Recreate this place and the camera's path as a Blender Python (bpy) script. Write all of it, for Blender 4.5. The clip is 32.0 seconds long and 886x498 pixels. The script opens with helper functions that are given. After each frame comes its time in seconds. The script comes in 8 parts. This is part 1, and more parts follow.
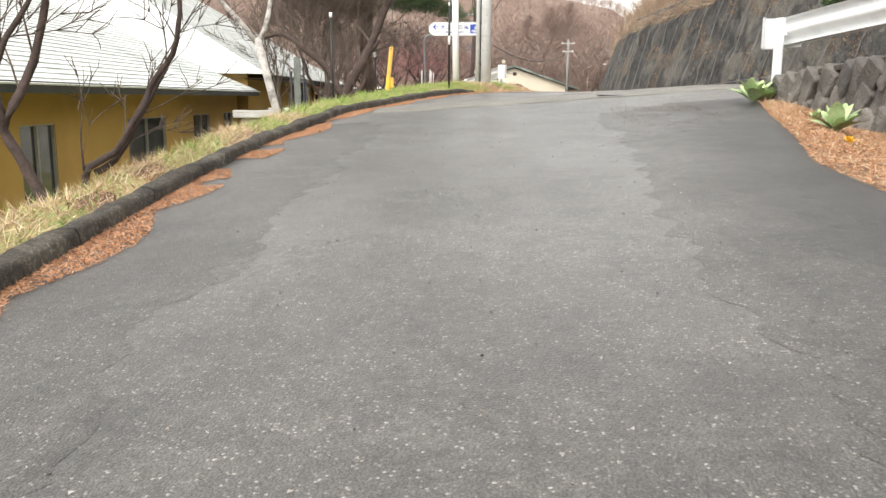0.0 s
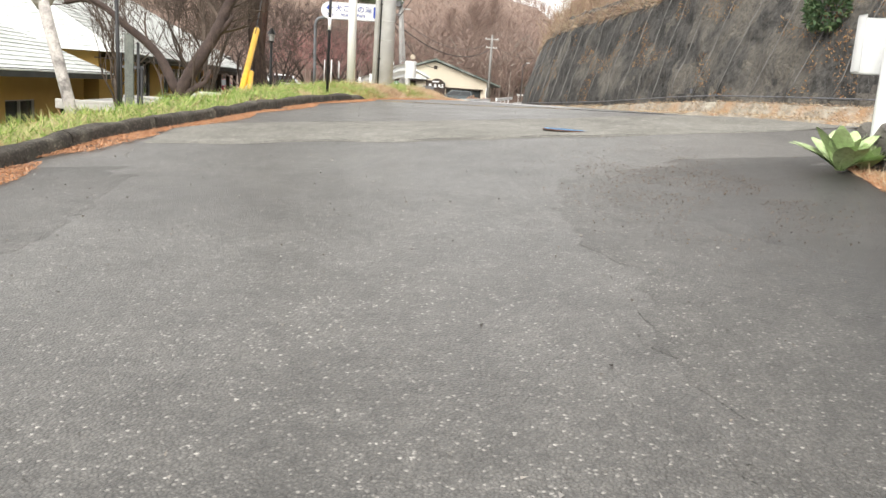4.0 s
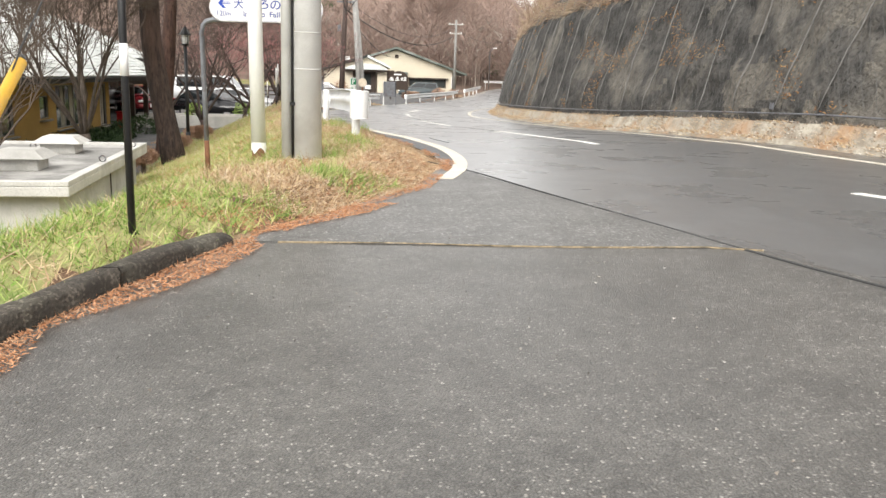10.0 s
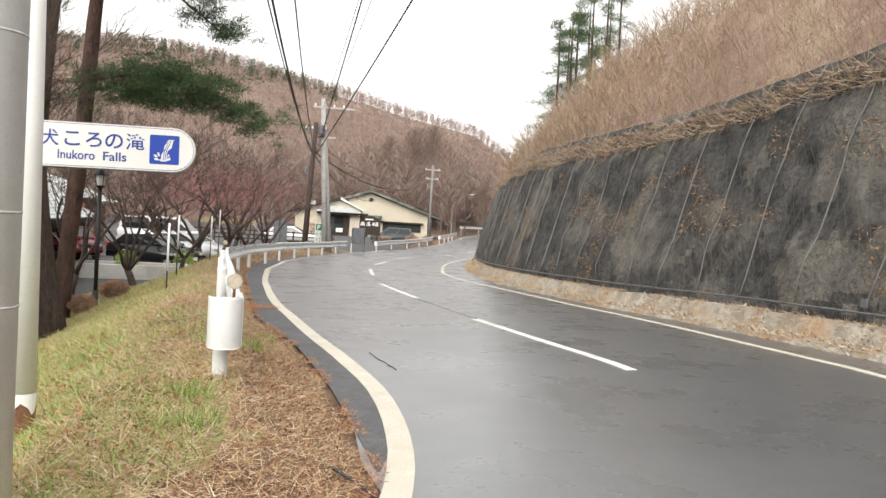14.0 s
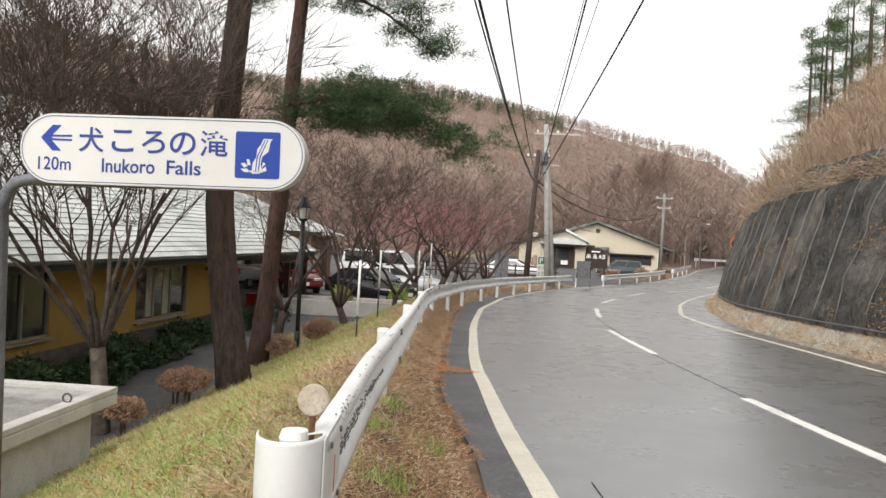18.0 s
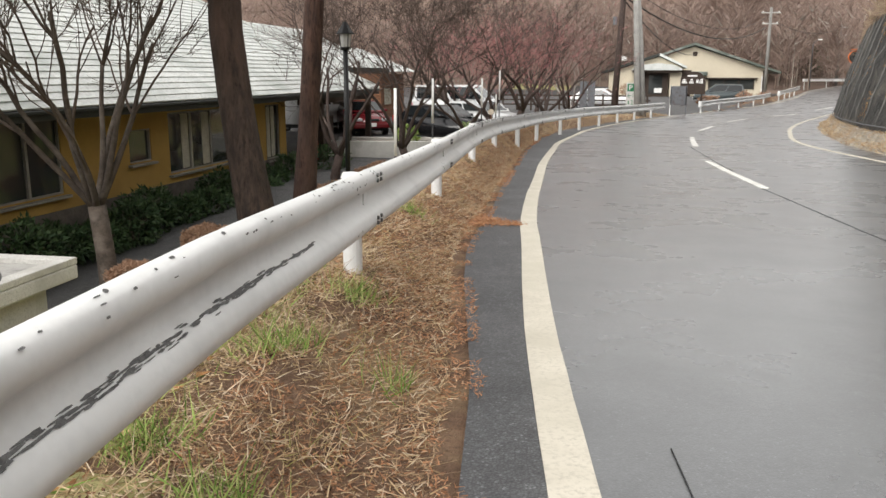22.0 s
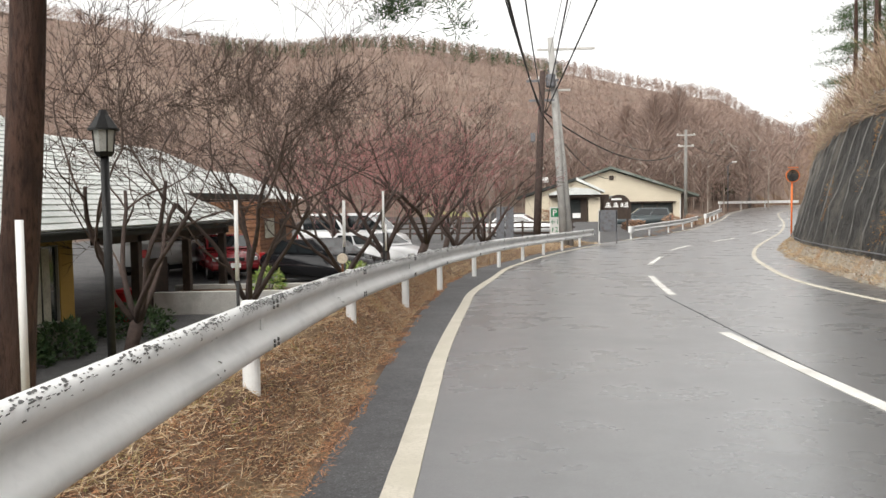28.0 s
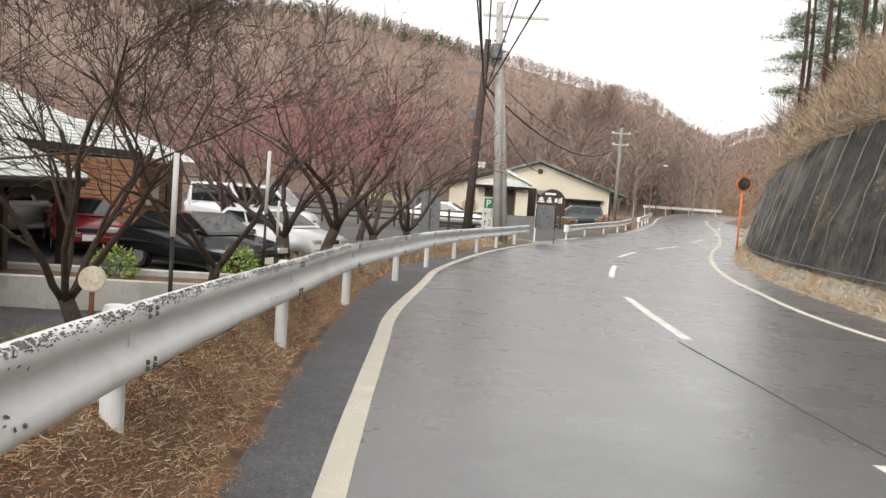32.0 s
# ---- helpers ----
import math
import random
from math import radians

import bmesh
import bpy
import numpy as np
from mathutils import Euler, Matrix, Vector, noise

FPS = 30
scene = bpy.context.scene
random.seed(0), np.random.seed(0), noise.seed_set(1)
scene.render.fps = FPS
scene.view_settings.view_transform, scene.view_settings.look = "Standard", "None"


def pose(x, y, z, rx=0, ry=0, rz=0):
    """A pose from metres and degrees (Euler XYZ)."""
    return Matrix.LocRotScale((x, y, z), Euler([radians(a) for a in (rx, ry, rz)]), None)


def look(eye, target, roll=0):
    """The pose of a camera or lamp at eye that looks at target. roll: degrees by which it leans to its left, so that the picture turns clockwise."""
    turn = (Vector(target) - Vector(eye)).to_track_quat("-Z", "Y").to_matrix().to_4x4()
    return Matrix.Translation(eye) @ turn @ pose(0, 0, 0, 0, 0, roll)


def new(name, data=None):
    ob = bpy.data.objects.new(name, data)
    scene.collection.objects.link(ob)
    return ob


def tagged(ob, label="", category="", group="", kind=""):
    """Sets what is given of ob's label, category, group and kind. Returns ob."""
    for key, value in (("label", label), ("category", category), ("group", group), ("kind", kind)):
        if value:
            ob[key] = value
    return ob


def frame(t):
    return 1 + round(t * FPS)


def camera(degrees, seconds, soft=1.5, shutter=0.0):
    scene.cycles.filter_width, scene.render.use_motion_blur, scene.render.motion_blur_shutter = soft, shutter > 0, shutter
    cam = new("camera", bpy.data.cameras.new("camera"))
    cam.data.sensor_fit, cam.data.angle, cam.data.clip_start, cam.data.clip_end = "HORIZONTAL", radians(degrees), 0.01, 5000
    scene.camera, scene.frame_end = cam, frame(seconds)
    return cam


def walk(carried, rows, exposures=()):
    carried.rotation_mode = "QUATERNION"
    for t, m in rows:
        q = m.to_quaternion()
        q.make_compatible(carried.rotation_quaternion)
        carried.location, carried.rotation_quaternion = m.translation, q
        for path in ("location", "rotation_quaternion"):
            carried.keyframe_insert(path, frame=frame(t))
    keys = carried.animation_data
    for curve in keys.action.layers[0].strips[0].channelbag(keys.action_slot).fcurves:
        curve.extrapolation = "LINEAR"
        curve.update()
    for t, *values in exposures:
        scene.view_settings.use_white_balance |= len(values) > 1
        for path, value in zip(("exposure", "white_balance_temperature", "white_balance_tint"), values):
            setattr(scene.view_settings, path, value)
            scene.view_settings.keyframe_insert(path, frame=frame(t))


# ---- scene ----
cam = camera(56.90, 32.0)
PATH = [
    (0.0, (-0.045, 0.103, 1.095), (0.014, 9.937, -0.718), 0.44),
    (0.5, (0.024, 0.729, 1.122), (0.863, 10.463, -1.009), 3.08),
    (1.0, (0.128, 1.370, 1.165), (1.683, 11.069, -0.705), 2.19),
    (1.5, (0.236, 1.979, 1.191), (1.897, 11.638, -0.796), 5.37),
    (2.0, (0.344, 2.547, 1.232), (1.910, 12.264, -0.536), 3.60),
    (2.5, (0.452, 3.240, 1.265), (2.105, 12.888, -0.779), 5.65),
    (3.0, (0.506, 3.877, 1.313), (1.971, 13.598, -0.522), 3.03),
    (3.5, (0.590, 4.539, 1.358), (1.705, 14.291, -0.554), 4.35),
    (5.5, (0.782, 7.164, 1.643), (1.977, 16.939, -0.096), 0.49),
    (6.0, (0.812, 7.791, 1.698), (2.366, 17.509, -0.074), 1.53),
    (6.5, (0.880, 8.461, 1.777), (2.355, 18.208, 0.101), 1.29),
    (7.0, (0.886, 9.132, 1.838), (2.240, 18.913, 0.260), 2.51),
    (7.5, (0.958, 9.853, 1.912), (2.280, 19.637, 0.322), 1.94),
    (8.0, (1.009, 10.593, 1.953), (2.436, 20.308, 0.061), 2.51),
    (8.5, (1.071, 11.291, 2.027), (2.637, 20.994, 0.183), 1.72),
    (9.0, (1.122, 11.903, 2.090), (2.762, 21.595, 0.255), 2.57),
    (9.5, (1.167, 12.471, 2.182), (2.898, 22.145, 0.332), 1.25),
    (10.0, (1.271, 13.044, 2.269), (2.743, 22.719, 0.213), 1.81),
    (10.5, (1.357, 13.608, 2.358), (3.036, 23.149, -0.125), -0.58),
    (11.0, (1.502, 14.202, 2.432), (3.779, 23.608, -0.083), 0.99),
    (11.5, (1.586, 14.844, 2.468), (4.021, 24.292, 0.276), 0.77),
    (12.0, (1.763, 15.520, 2.483), (4.136, 24.957, 0.177), 0.90),
    (12.5, (1.873, 16.184, 2.523), (4.583, 25.743, 1.389), 5.33),
    (13.0, (2.052, 16.889, 2.605), (4.533, 26.566, 2.153), 2.16),
    (13.5, (2.195, 17.582, 2.676), (4.888, 27.206, 2.318), 2.68),
    (14.0, (2.293, 18.212, 2.718), (4.028, 28.054, 2.365), 3.48),
    (14.5, (2.337, 18.809, 2.740), (3.025, 28.772, 2.216), 3.94),
    (15.0, (2.360, 19.361, 2.751), (2.778, 29.336, 2.173), 1.03),
    (15.5, (2.393, 19.849, 2.759), (2.457, 29.840, 2.336), 1.37),
    (17.5, (2.554, 21.410, 2.782), (1.660, 31.370, 2.707), 4.11),
    (18.0, (2.591, 21.561, 2.791), (1.571, 31.508, 2.660), 3.17),
    (18.5, (2.608, 21.600, 2.790), (1.385, 31.522, 2.549), 2.03),
    (19.0, (2.634, 21.634, 2.778), (1.370, 31.550, 2.505), 1.36),
    (19.5, (2.690, 21.758, 2.705), (1.374, 31.658, 2.197), 1.14),
    (20.0, (2.733, 22.093, 2.589), (1.462, 31.939, 1.386), 1.15),
    (20.5, (2.830, 22.538, 2.535), (1.670, 32.287, 0.636), -0.37),
    (21.0, (2.885, 23.053, 2.512), (1.661, 32.714, 0.236), 1.14),
    (21.5, (2.897, 23.631, 2.537), (0.809, 33.221, 0.622), -2.50),
    (22.0, (2.865, 24.240, 2.526), (0.847, 33.806, 0.424), 0.15),
    (22.5, (2.762, 24.913, 2.521), (0.522, 34.451, 0.521), -4.54),
    (23.0, (2.660, 25.562, 2.518), (0.370, 35.017, 0.202), 0.35),
    (23.5, (2.578, 26.205, 2.518), (0.598, 35.888, 0.990), 0.34),
    (24.0, (2.527, 26.848, 2.494), (0.604, 36.582, 1.248), -0.84),
    (24.5, (2.463, 27.476, 2.467), (1.037, 37.270, 1.041), 0.05),
    (25.0, (2.483, 28.107, 2.445), (1.158, 37.929, 1.118), -1.53),
    (25.5, (2.481, 28.755, 2.417), (1.687, 38.631, 1.062), 0.34),
    (27.5, (2.474, 31.417, 2.355), (1.355, 41.291, 1.229), 2.62),
    (28.0, (2.424, 32.086, 2.368), (1.335, 42.010, 1.792), -0.81),
    (28.5, (2.375, 32.712, 2.338), (1.204, 42.605, 1.467), 2.00),
    (29.0, (2.314, 33.354, 2.329), (1.228, 43.253, 1.413), 0.22),
    (29.5, (2.257, 33.985, 2.299), (1.442, 43.874, 1.051), 3.84),
    (30.0, (2.153, 34.656, 2.305), (1.461, 44.608, 1.609), 3.57),
    (30.5, (2.124, 35.325, 2.303), (1.561, 45.271, 1.428), 3.74),
    (31.0, (2.060, 35.987, 2.291), (1.805, 45.958, 1.576), 2.40),
    (31.5, (2.028, 36.664, 2.274), (1.787, 46.632, 1.514), 4.05),
    (32.0, (1.919, 37.277, 2.274), (1.858, 47.250, 1.533), 3.99),
]
walk(cam, [(t, look(e, g, r)) for t, e, g, r in PATH], exposures=((0, 1.05), (9, 1.05), (13, 0.88), (15, 0.62), (18, 0.50), (22, 0.56), (27, 0.62), (32, 0.62)))

# ---- light ----
SKY_STRENGTH, SUN_STRENGTH = 0.93, 2.1
world = bpy.data.worlds.new("overcast_sky")
scene.world = world
world.use_nodes = True
wn, wl = world.node_tree.nodes, world.node_tree.links
wn.clear()
w_out = wn.new("ShaderNodeOutputWorld")
w_bg = wn.new("ShaderNodeBackground")
w_sky = wn.new("ShaderNodeTexSky")
w_sky.sky_type = "NISHITA"
w_sky.sun_disc = False
w_sky.sun_elevation, w_sky.sun_rotation = radians(42), radians(201)
w_mul = wn.new("ShaderNodeMix")
w_mul.data_type, w_mul.blend_type = "RGBA", "MULTIPLY"
w_mul.inputs[0].default_value = 1.0
w_mul.inputs[7].default_value = (0.10, 0.10, 0.10, 1)
w_mix = wn.new("ShaderNodeMix")
w_mix.data_type = "RGBA"
w_mix.inputs[0].default_value = 0.88
w_mix.inputs[7].default_value = (1.0, 0.977, 0.935, 1)
wl.new(w_sky.outputs[0], w_mul.inputs[6])
wl.new(w_mul.outputs[2], w_mix.inputs[6])
wl.new(w_mix.outputs[2], w_bg.inputs[0])
w_bg.inputs[1].default_value = SKY_STRENGTH
wl.new(w_bg.outputs[0], w_out.inputs[0])
sun = new("sun", bpy.data.lights.new("sun", "SUN"))
sun.data.energy, sun.data.angle, sun.data.color = SUN_STRENGTH, radians(45), (1.0, 0.965, 0.91)
sun.matrix_world = look((0, 0, 60), (24, 62, 0))


# ---- materials ----
def mat(name, a, b=None, scale=6.0, rough=0.85, metal=0.0, bump=0.25, fine=60.0, c=None, big=0.6, bscale=0.0,
        rand=0.0, spec=0.4, dist=0.02, speck=0.38, agg=None, rvar=0.12, coat=0.0, stretch=1.0):
    """Two colours mixed by a coarse and a fine noise, a third in large patches, with fine relief."""
    m = bpy.data.materials.new(name)
    m.use_nodes = True
    n, l = m.node_tree.nodes, m.node_tree.links
    bsdf = n["Principled BSDF"]
    b = b or tuple(min(1, v * 0.7) for v in a)
    co = n.new("ShaderNodeNewGeometry").outputs["Position"]
    if stretch != 1.0:
        vm = n.new("ShaderNodeVectorMath")
        vm.operation = "MULTIPLY"
        vm.inputs[1].default_value = (1, 1, stretch)
        l.new(co, vm.inputs[0])
        co = vm.outputs[0]

    def tex(s, d=4.0, r=0.6):
        t = n.new("ShaderNodeTexNoise")
        t.inputs["Scale"].default_value, t.inputs["Detail"].default_value, t.inputs["Roughness"].default_value = s, d, r
        l.new(co, t.inputs["Vector"])
        return t.outputs["Fac"]

    def ramp(src, lo, hi):
        r = n.new("ShaderNodeMapRange")
        r.inputs["From Min"].default_value, r.inputs["From Max"].default_value = lo, hi
        l.new(src, r.inputs["Value"])
        return r.outputs["Result"]

    def mix(f, x, y):
        k = n.new("ShaderNodeMix")
        k.data_type = "RGBA"
        for src, i in ((f, 0), (x, 6), (y, 7)):
            if isinstance(src, (tuple, float)):
                k.inputs[i].default_value = src if i == 0 else (*src, 1)
            else:
                l.new(src, k.inputs[i])
        return k.outputs[2]

    f_fine = tex(fine, 3.0, 0.7)
    col = mix(ramp(tex(scale), 0.35, 0.65), a, b)
    dark = mix(0.5, tuple(v * (1 - speck) for v in a), tuple(v * (1 - speck) for v in b))
    col = mix(ramp(f_fine, 0.48, 0.72), col, dark)
    if c:
        col = mix(ramp(tex(big, 5.0, 0.65), 0.5, 0.66), col, c)
    if agg:
        vor = n.new("ShaderNodeTexVoronoi")
        vor.inputs["Scale"].default_value = agg[0]
        l.new(co, vor.inputs["Vector"])
        sep = n.new("ShaderNodeSeparateColor")
        l.new(vor.outputs["Color"], sep.inputs[0])
        va = n.new("ShaderNodeMapRange")
        va.inputs["From Min"].default_value = 0.72
        va.inputs["To Min"].default_value, va.inputs["To Max"].default_value = 1 - agg[1] * 0.45, 1 + agg[1] * 1.5
        l.new(sep.outputs[0], va.inputs["Value"])
        hs = n.new("ShaderNodeHueSaturation")
        l.new(va.outputs["Result"], hs.inputs["Value"])
        l.new(col, hs.inputs["Color"])
        col = hs.outputs["Color"]
    if rand:
        info = n.new("ShaderNodeObjectInfo").outputs["Random"]
        hsv = n.new("ShaderNodeHueSaturation")
        l.new(ramp(info, 0.0, 1.0), hsv.inputs["Value"])
        k = n.new("ShaderNodeMapRange")
        k.inputs["To Min"].default_value, k.inputs["To Max"].default_value = 1 - rand, 1 + rand
        l.new(info, k.inputs["Value"])
        l.new(k.outputs["Result"], hsv.inputs["Value"])
        l.new(col, hsv.inputs["Color"])
        col = hsv.outputs["Color"]
    l.new(col, bsdf.inputs["Base Color"])
    bsdf.inputs["Metallic"].default_value = metal
    bsdf.inputs["Coat Weight"].default_value, bsdf.inputs["Coat Roughness"].default_value = coat, 0.28
    bsdf.inputs["Specular IOR Level"].default_value = spec
    rr = n.new("ShaderNodeMapRange")
    rr.inputs["To Min"].default_value, rr.inputs["To Max"].default_value = max(0.03, rough - rvar), min(1, rough + rvar)
    l.new(tex(scale * 0.7), rr.inputs["Value"])
    l.new(rr.outputs["Result"], bsdf.inputs["Roughness"])
    if bump:
        bp = n.new("ShaderNodeBump")
        bp.inputs["Strength"].default_value, bp.inputs["Distance"].default_value = bump, dist
        l.new(f_fine if not bscale else tex(bscale, 5.0, 0.65), bp.inputs["Height"])
        l.new(bp.outputs["Normal"], bsdf.inputs["Normal"])
    return m


def asphalt(name, a, b, stone=80.0, glint=2.4, share=0.88, rough=0.5, coat=0.2, patch=0.45, relief=0.5, spec=0.5, grain=1.0, sharp=0.14):
    """Rolled stone chips in tar: per-chip tone, dark joints, mottling at two scales, damp roughness."""
    m = bpy.data.materials.new(name)
    m.use_nodes = True
    n, l = m.node_tree.nodes, m.node_tree.links
    bsdf = n["Principled BSDF"]
    co = n.new("ShaderNodeNewGeometry").outputs["Position"]

    def tex(scale, detail=4.0):
        t = n.new("ShaderNodeTexNoise")
        t.inputs["Scale"].default_value, t.inputs["Detail"].default_value, t.inputs["Roughness"].default_value = scale, detail, 0.62
        l.new(co, t.inputs["Vector"])
        return t.outputs["Fac"]

    def span(src, f0, f1, t0, t1):
        r = n.new("ShaderNodeMapRange")
        for k, v in (("From Min", f0), ("From Max", f1), ("To Min", t0), ("To Max", t1)):
            r.inputs[k].default_value = v
        l.new(src, r.inputs["Value"])
        return r.outputs["Result"]

    def calc(op, x, y):
        k = n.new("ShaderNodeMath")
        k.operation = op
        for i, v in enumerate((x, y)):
            if isinstance(v, float):
                k.inputs[i].default_value = v
            else:
                l.new(v, k.inputs[i])
        return k.outputs[0]

    mix = n.new("ShaderNodeMix")
    mix.data_type = "RGBA"
    mix.inputs[6].default_value, mix.inputs[7].default_value = (*a, 1), (*b, 1)
    l.new(span(tex(patch, 4.0), 0.5 - sharp, 0.5 + sharp, 0.0, 1.0), mix.inputs[0])
    vor = n.new("ShaderNodeTexVoronoi")
    vor.inputs["Scale"].default_value = stone
    l.new(co, vor.inputs["Vector"])
    sep = n.new("ShaderNodeSeparateColor")
    l.new(vor.outputs["Color"], sep.inputs[0])
    tone = calc("ADD", span(sep.outputs[0], 0.0, 1.0, 1 - 0.28 * grain, 1 + 0.12 * grain), span(sep.outputs[1], share, 1.0, 0.0, glint))
    tone = calc("MULTIPLY", tone, span(vor.outputs["Distance"], 0.30, 0.62, 1 + 0.06 * grain, 1 - 0.38 * grain))
    tone = calc("MULTIPLY", tone, span(tex(4.5, 5.0), 0.3, 0.7, 1 - 0.24 * grain, 1 + 0.24 * grain))
    tone = calc("MULTIPLY", tone, span(tex(22.0, 3.0), 0.3, 0.7, 1 - 0.26 * grain, 1 + 0.26 * grain))
    hs = n.new("ShaderNodeHueSaturation")
    l.new(tone, hs.inputs["Value"])
    l.new(mix.outputs[2], hs.inputs["Color"])
    l.new(hs.outputs["Color"], bsdf.inputs["Base Color"])
    l.new(span(tex(0.9, 5.0), 0.3, 0.7, max(0.05, rough - 0.08), rough + 0.10), bsdf.inputs["Roughness"])
    bsdf.inputs["Specular IOR Level"].default_value = spec
    bsdf.inputs["Coat Weight"].default_value, bsdf.inputs["Coat Roughness"].default_value = coat, 0.3
    if not relief:
        return m
    bp = n.new("ShaderNodeBump")
    bp.inputs["Strength"].default_value, bp.inputs["Distance"].default_value = relief, 0.006
    l.new(calc("SUBTRACT", 1.0, vor.outputs["Distance"]), bp.inputs["Height"])
    l.new(bp.outputs["Normal"], bsdf.inputs["Normal"])
    return m


def island_mat(name, cols, rough=0.9):
    """One colour per loose piece, drawn from a ramp."""
    m = bpy.data.materials.new(name)
    m.use_nodes = True
    n, l = m.node_tree.nodes, m.node_tree.links
    ramp = n.new("ShaderNodeValToRGB")
    el = ramp.color_ramp.elements
    while len(el) < len(cols):
        el.new(0.5)
    for i, c in enumerate(cols):
        el[i].position = i / max(1, len(cols) - 1)
        el[i].color = (*c, 1)
    l.new(n.new("ShaderNodeNewGeometry").outputs["Random Per Island"], ramp.inputs["Fac"])
    l.new(ramp.outputs["Color"], n["Principled BSDF"].inputs["Base Color"])
    n["Principled BSDF"].inputs["Roughness"].default_value = rough
    n["Principled BSDF"].inputs["Specular IOR Level"].default_value = 0.2
    return m


def plain(name, c, rough=0.5, metal=0.0, emit=0.0, spec=0.5):
    m = bpy.data.materials.new(name)
    m.use_nodes = True
    b = m.node_tree.nodes["Principled BSDF"]
    b.inputs["Base Color"].default_value = (*c, 1)
    b.inputs["Roughness"].default_value, b.inputs["Metallic"].default_value = rough, metal
    b.inputs["Specular IOR Level"].default_value = spec
    return m


M_ROAD = asphalt("road_asphalt", (0.102, 0.106, 0.113), (0.078, 0.082, 0.089), 120, 0.7, 0.94, 0.29, 0.7, 0.22, 0.12, 0.72, 0.45, 0.3)
M_SHOULDER = asphalt("dark_shoulder_asphalt", (0.088, 0.089, 0.094), (0.070, 0.071, 0.076), 100, 1.2, 0.90, 0.6, 0.1, 0.7, 0.4)
M_DRIVE = asphalt("old_drive_asphalt", (0.114, 0.109, 0.101), (0.074, 0.070, 0.064), 112, 2.4, 0.925, 0.46, 0.30, 0.5, 1.0)
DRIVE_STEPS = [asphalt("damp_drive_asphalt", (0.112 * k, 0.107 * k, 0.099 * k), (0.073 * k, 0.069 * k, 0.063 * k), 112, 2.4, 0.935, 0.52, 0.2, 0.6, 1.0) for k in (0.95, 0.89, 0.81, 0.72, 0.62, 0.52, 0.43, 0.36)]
M_COARSE = asphalt("coarse_grey_asphalt", (0.135, 0.132, 0.127), (0.105, 0.102, 0.098), 80, 2.2, 0.90, 0.55, 0.2, 0.8, 1.0)
M_PATCH = asphalt("gravelly_patch_asphalt", (0.235, 0.225, 0.198), (0.180, 0.172, 0.150), 100, 1.1, 0.92, 0.7, 0.08, 0.9, 1.0)
M_LOT = asphalt("lot_asphalt", (0.095, 0.093, 0.094), (0.068, 0.067, 0.068), 90, 1.2, 0.9, 0.7, 0.0, 0.5, 0.3)
M_DASH = mat("worn_white_dash", (0.74, 0.73, 0.70), (0.63, 0.62, 0.59), 3.0, 0.7, fine=45, bump=0.3, c=(0.50, 0.49, 0.46), big=1.6, dist=0.006, speck=0.25)
M_LINE = mat("worn_white_line", (0.60, 0.56, 0.48), (0.50, 0.465, 0.39), 3.0, 0.7, fine=45, bump=0.3, c=(0.50, 0.47, 0.39), big=1.2, dist=0.006, speck=0.2)
M_SEAM = plain("filled_seam", (0.07, 0.071, 0.075), 0.6)
M_CRACK = plain("crack_tar", (0.042, 0.042, 0.043), 0.8)
M_KERB = mat("dark_kerb_concrete", (0.088, 0.076, 0.062), (0.045, 0.039, 0.032), 6.0, 0.95, fine=55, bump=1.0, c=(0.135, 0.125, 0.098), big=3.2, rand=0.12, agg=(70, 0.5))
M_SOIL = mat("leafy_soil", (0.200, 0.122, 0.076), (0.112, 0.064, 0.040), 4.0, 0.95, fine=45, bump=1.0, c=(0.270, 0.190, 0.112), big=0.9)
M_TURF = mat("winter_turf", (0.390, 0.351, 0.165), (0.273, 0.257, 0.105), 2.0, 0.95, fine=40, bump=0.9, c=(0.195, 0.257, 0.075), big=0.7)
M_FOREST = mat("forest_floor", (0.262, 0.186, 0.146), (0.165, 0.120, 0.098), 0.25, 0.95, fine=3.0, bump=0.6, c=(0.310, 0.238, 0.190), big=0.05, dist=0.3)
M_BRUSHSOIL = mat("brush_soil", (0.338, 0.234, 0.188), (0.237, 0.152, 0.121), 0.8, 0.95, fine=9, bump=0.9, c=(0.388, 0.303, 0.225), big=0.3, dist=0.1)
M_ROCK = mat("dark_rock_face", (0.112, 0.106, 0.098), (0.036, 0.035, 0.033), 2.2, 0.9, fine=11.0, bump=1.0, c=(0.200, 0.182, 0.155), big=0.42, bscale=5.0, dist=0.2, speck=0.6)
M_ROCKPALE = mat("pale_weathered_rock", (0.205, 0.185, 0.155), (0.095, 0.088, 0.079), 2.2, 0.9, fine=11.0, bump=1.0, c=(0.14, 0.128, 0.112), big=0.6, bscale=5.0, dist=0.2, speck=0.55)
M_NET = mat("net_wire", (0.13, 0.13, 0.127), (0.09, 0.09, 0.088), 5, 0.6, metal=0.2, bump=0)
M_ROPE = mat("wire_rope", (0.24, 0.232, 0.222), (0.17, 0.165, 0.158), 3, 0.7, metal=0.0, bump=0)
M_CONC = mat("weathered_concrete", (0.60, 0.59, 0.56), (0.47, 0.46, 0.44), 1.5, 0.85, fine=60, bump=0.2, c=(0.40, 0.39, 0.365), big=1.6, dist=0.005)
M_POLE = mat("pole_concrete", (0.74, 0.745, 0.74), (0.64, 0.645, 0.64), 3.0, 0.75, fine=80, bump=0.15, c=(0.58, 0.58, 0.57), big=2.0, dist=0.003, speck=0.1)
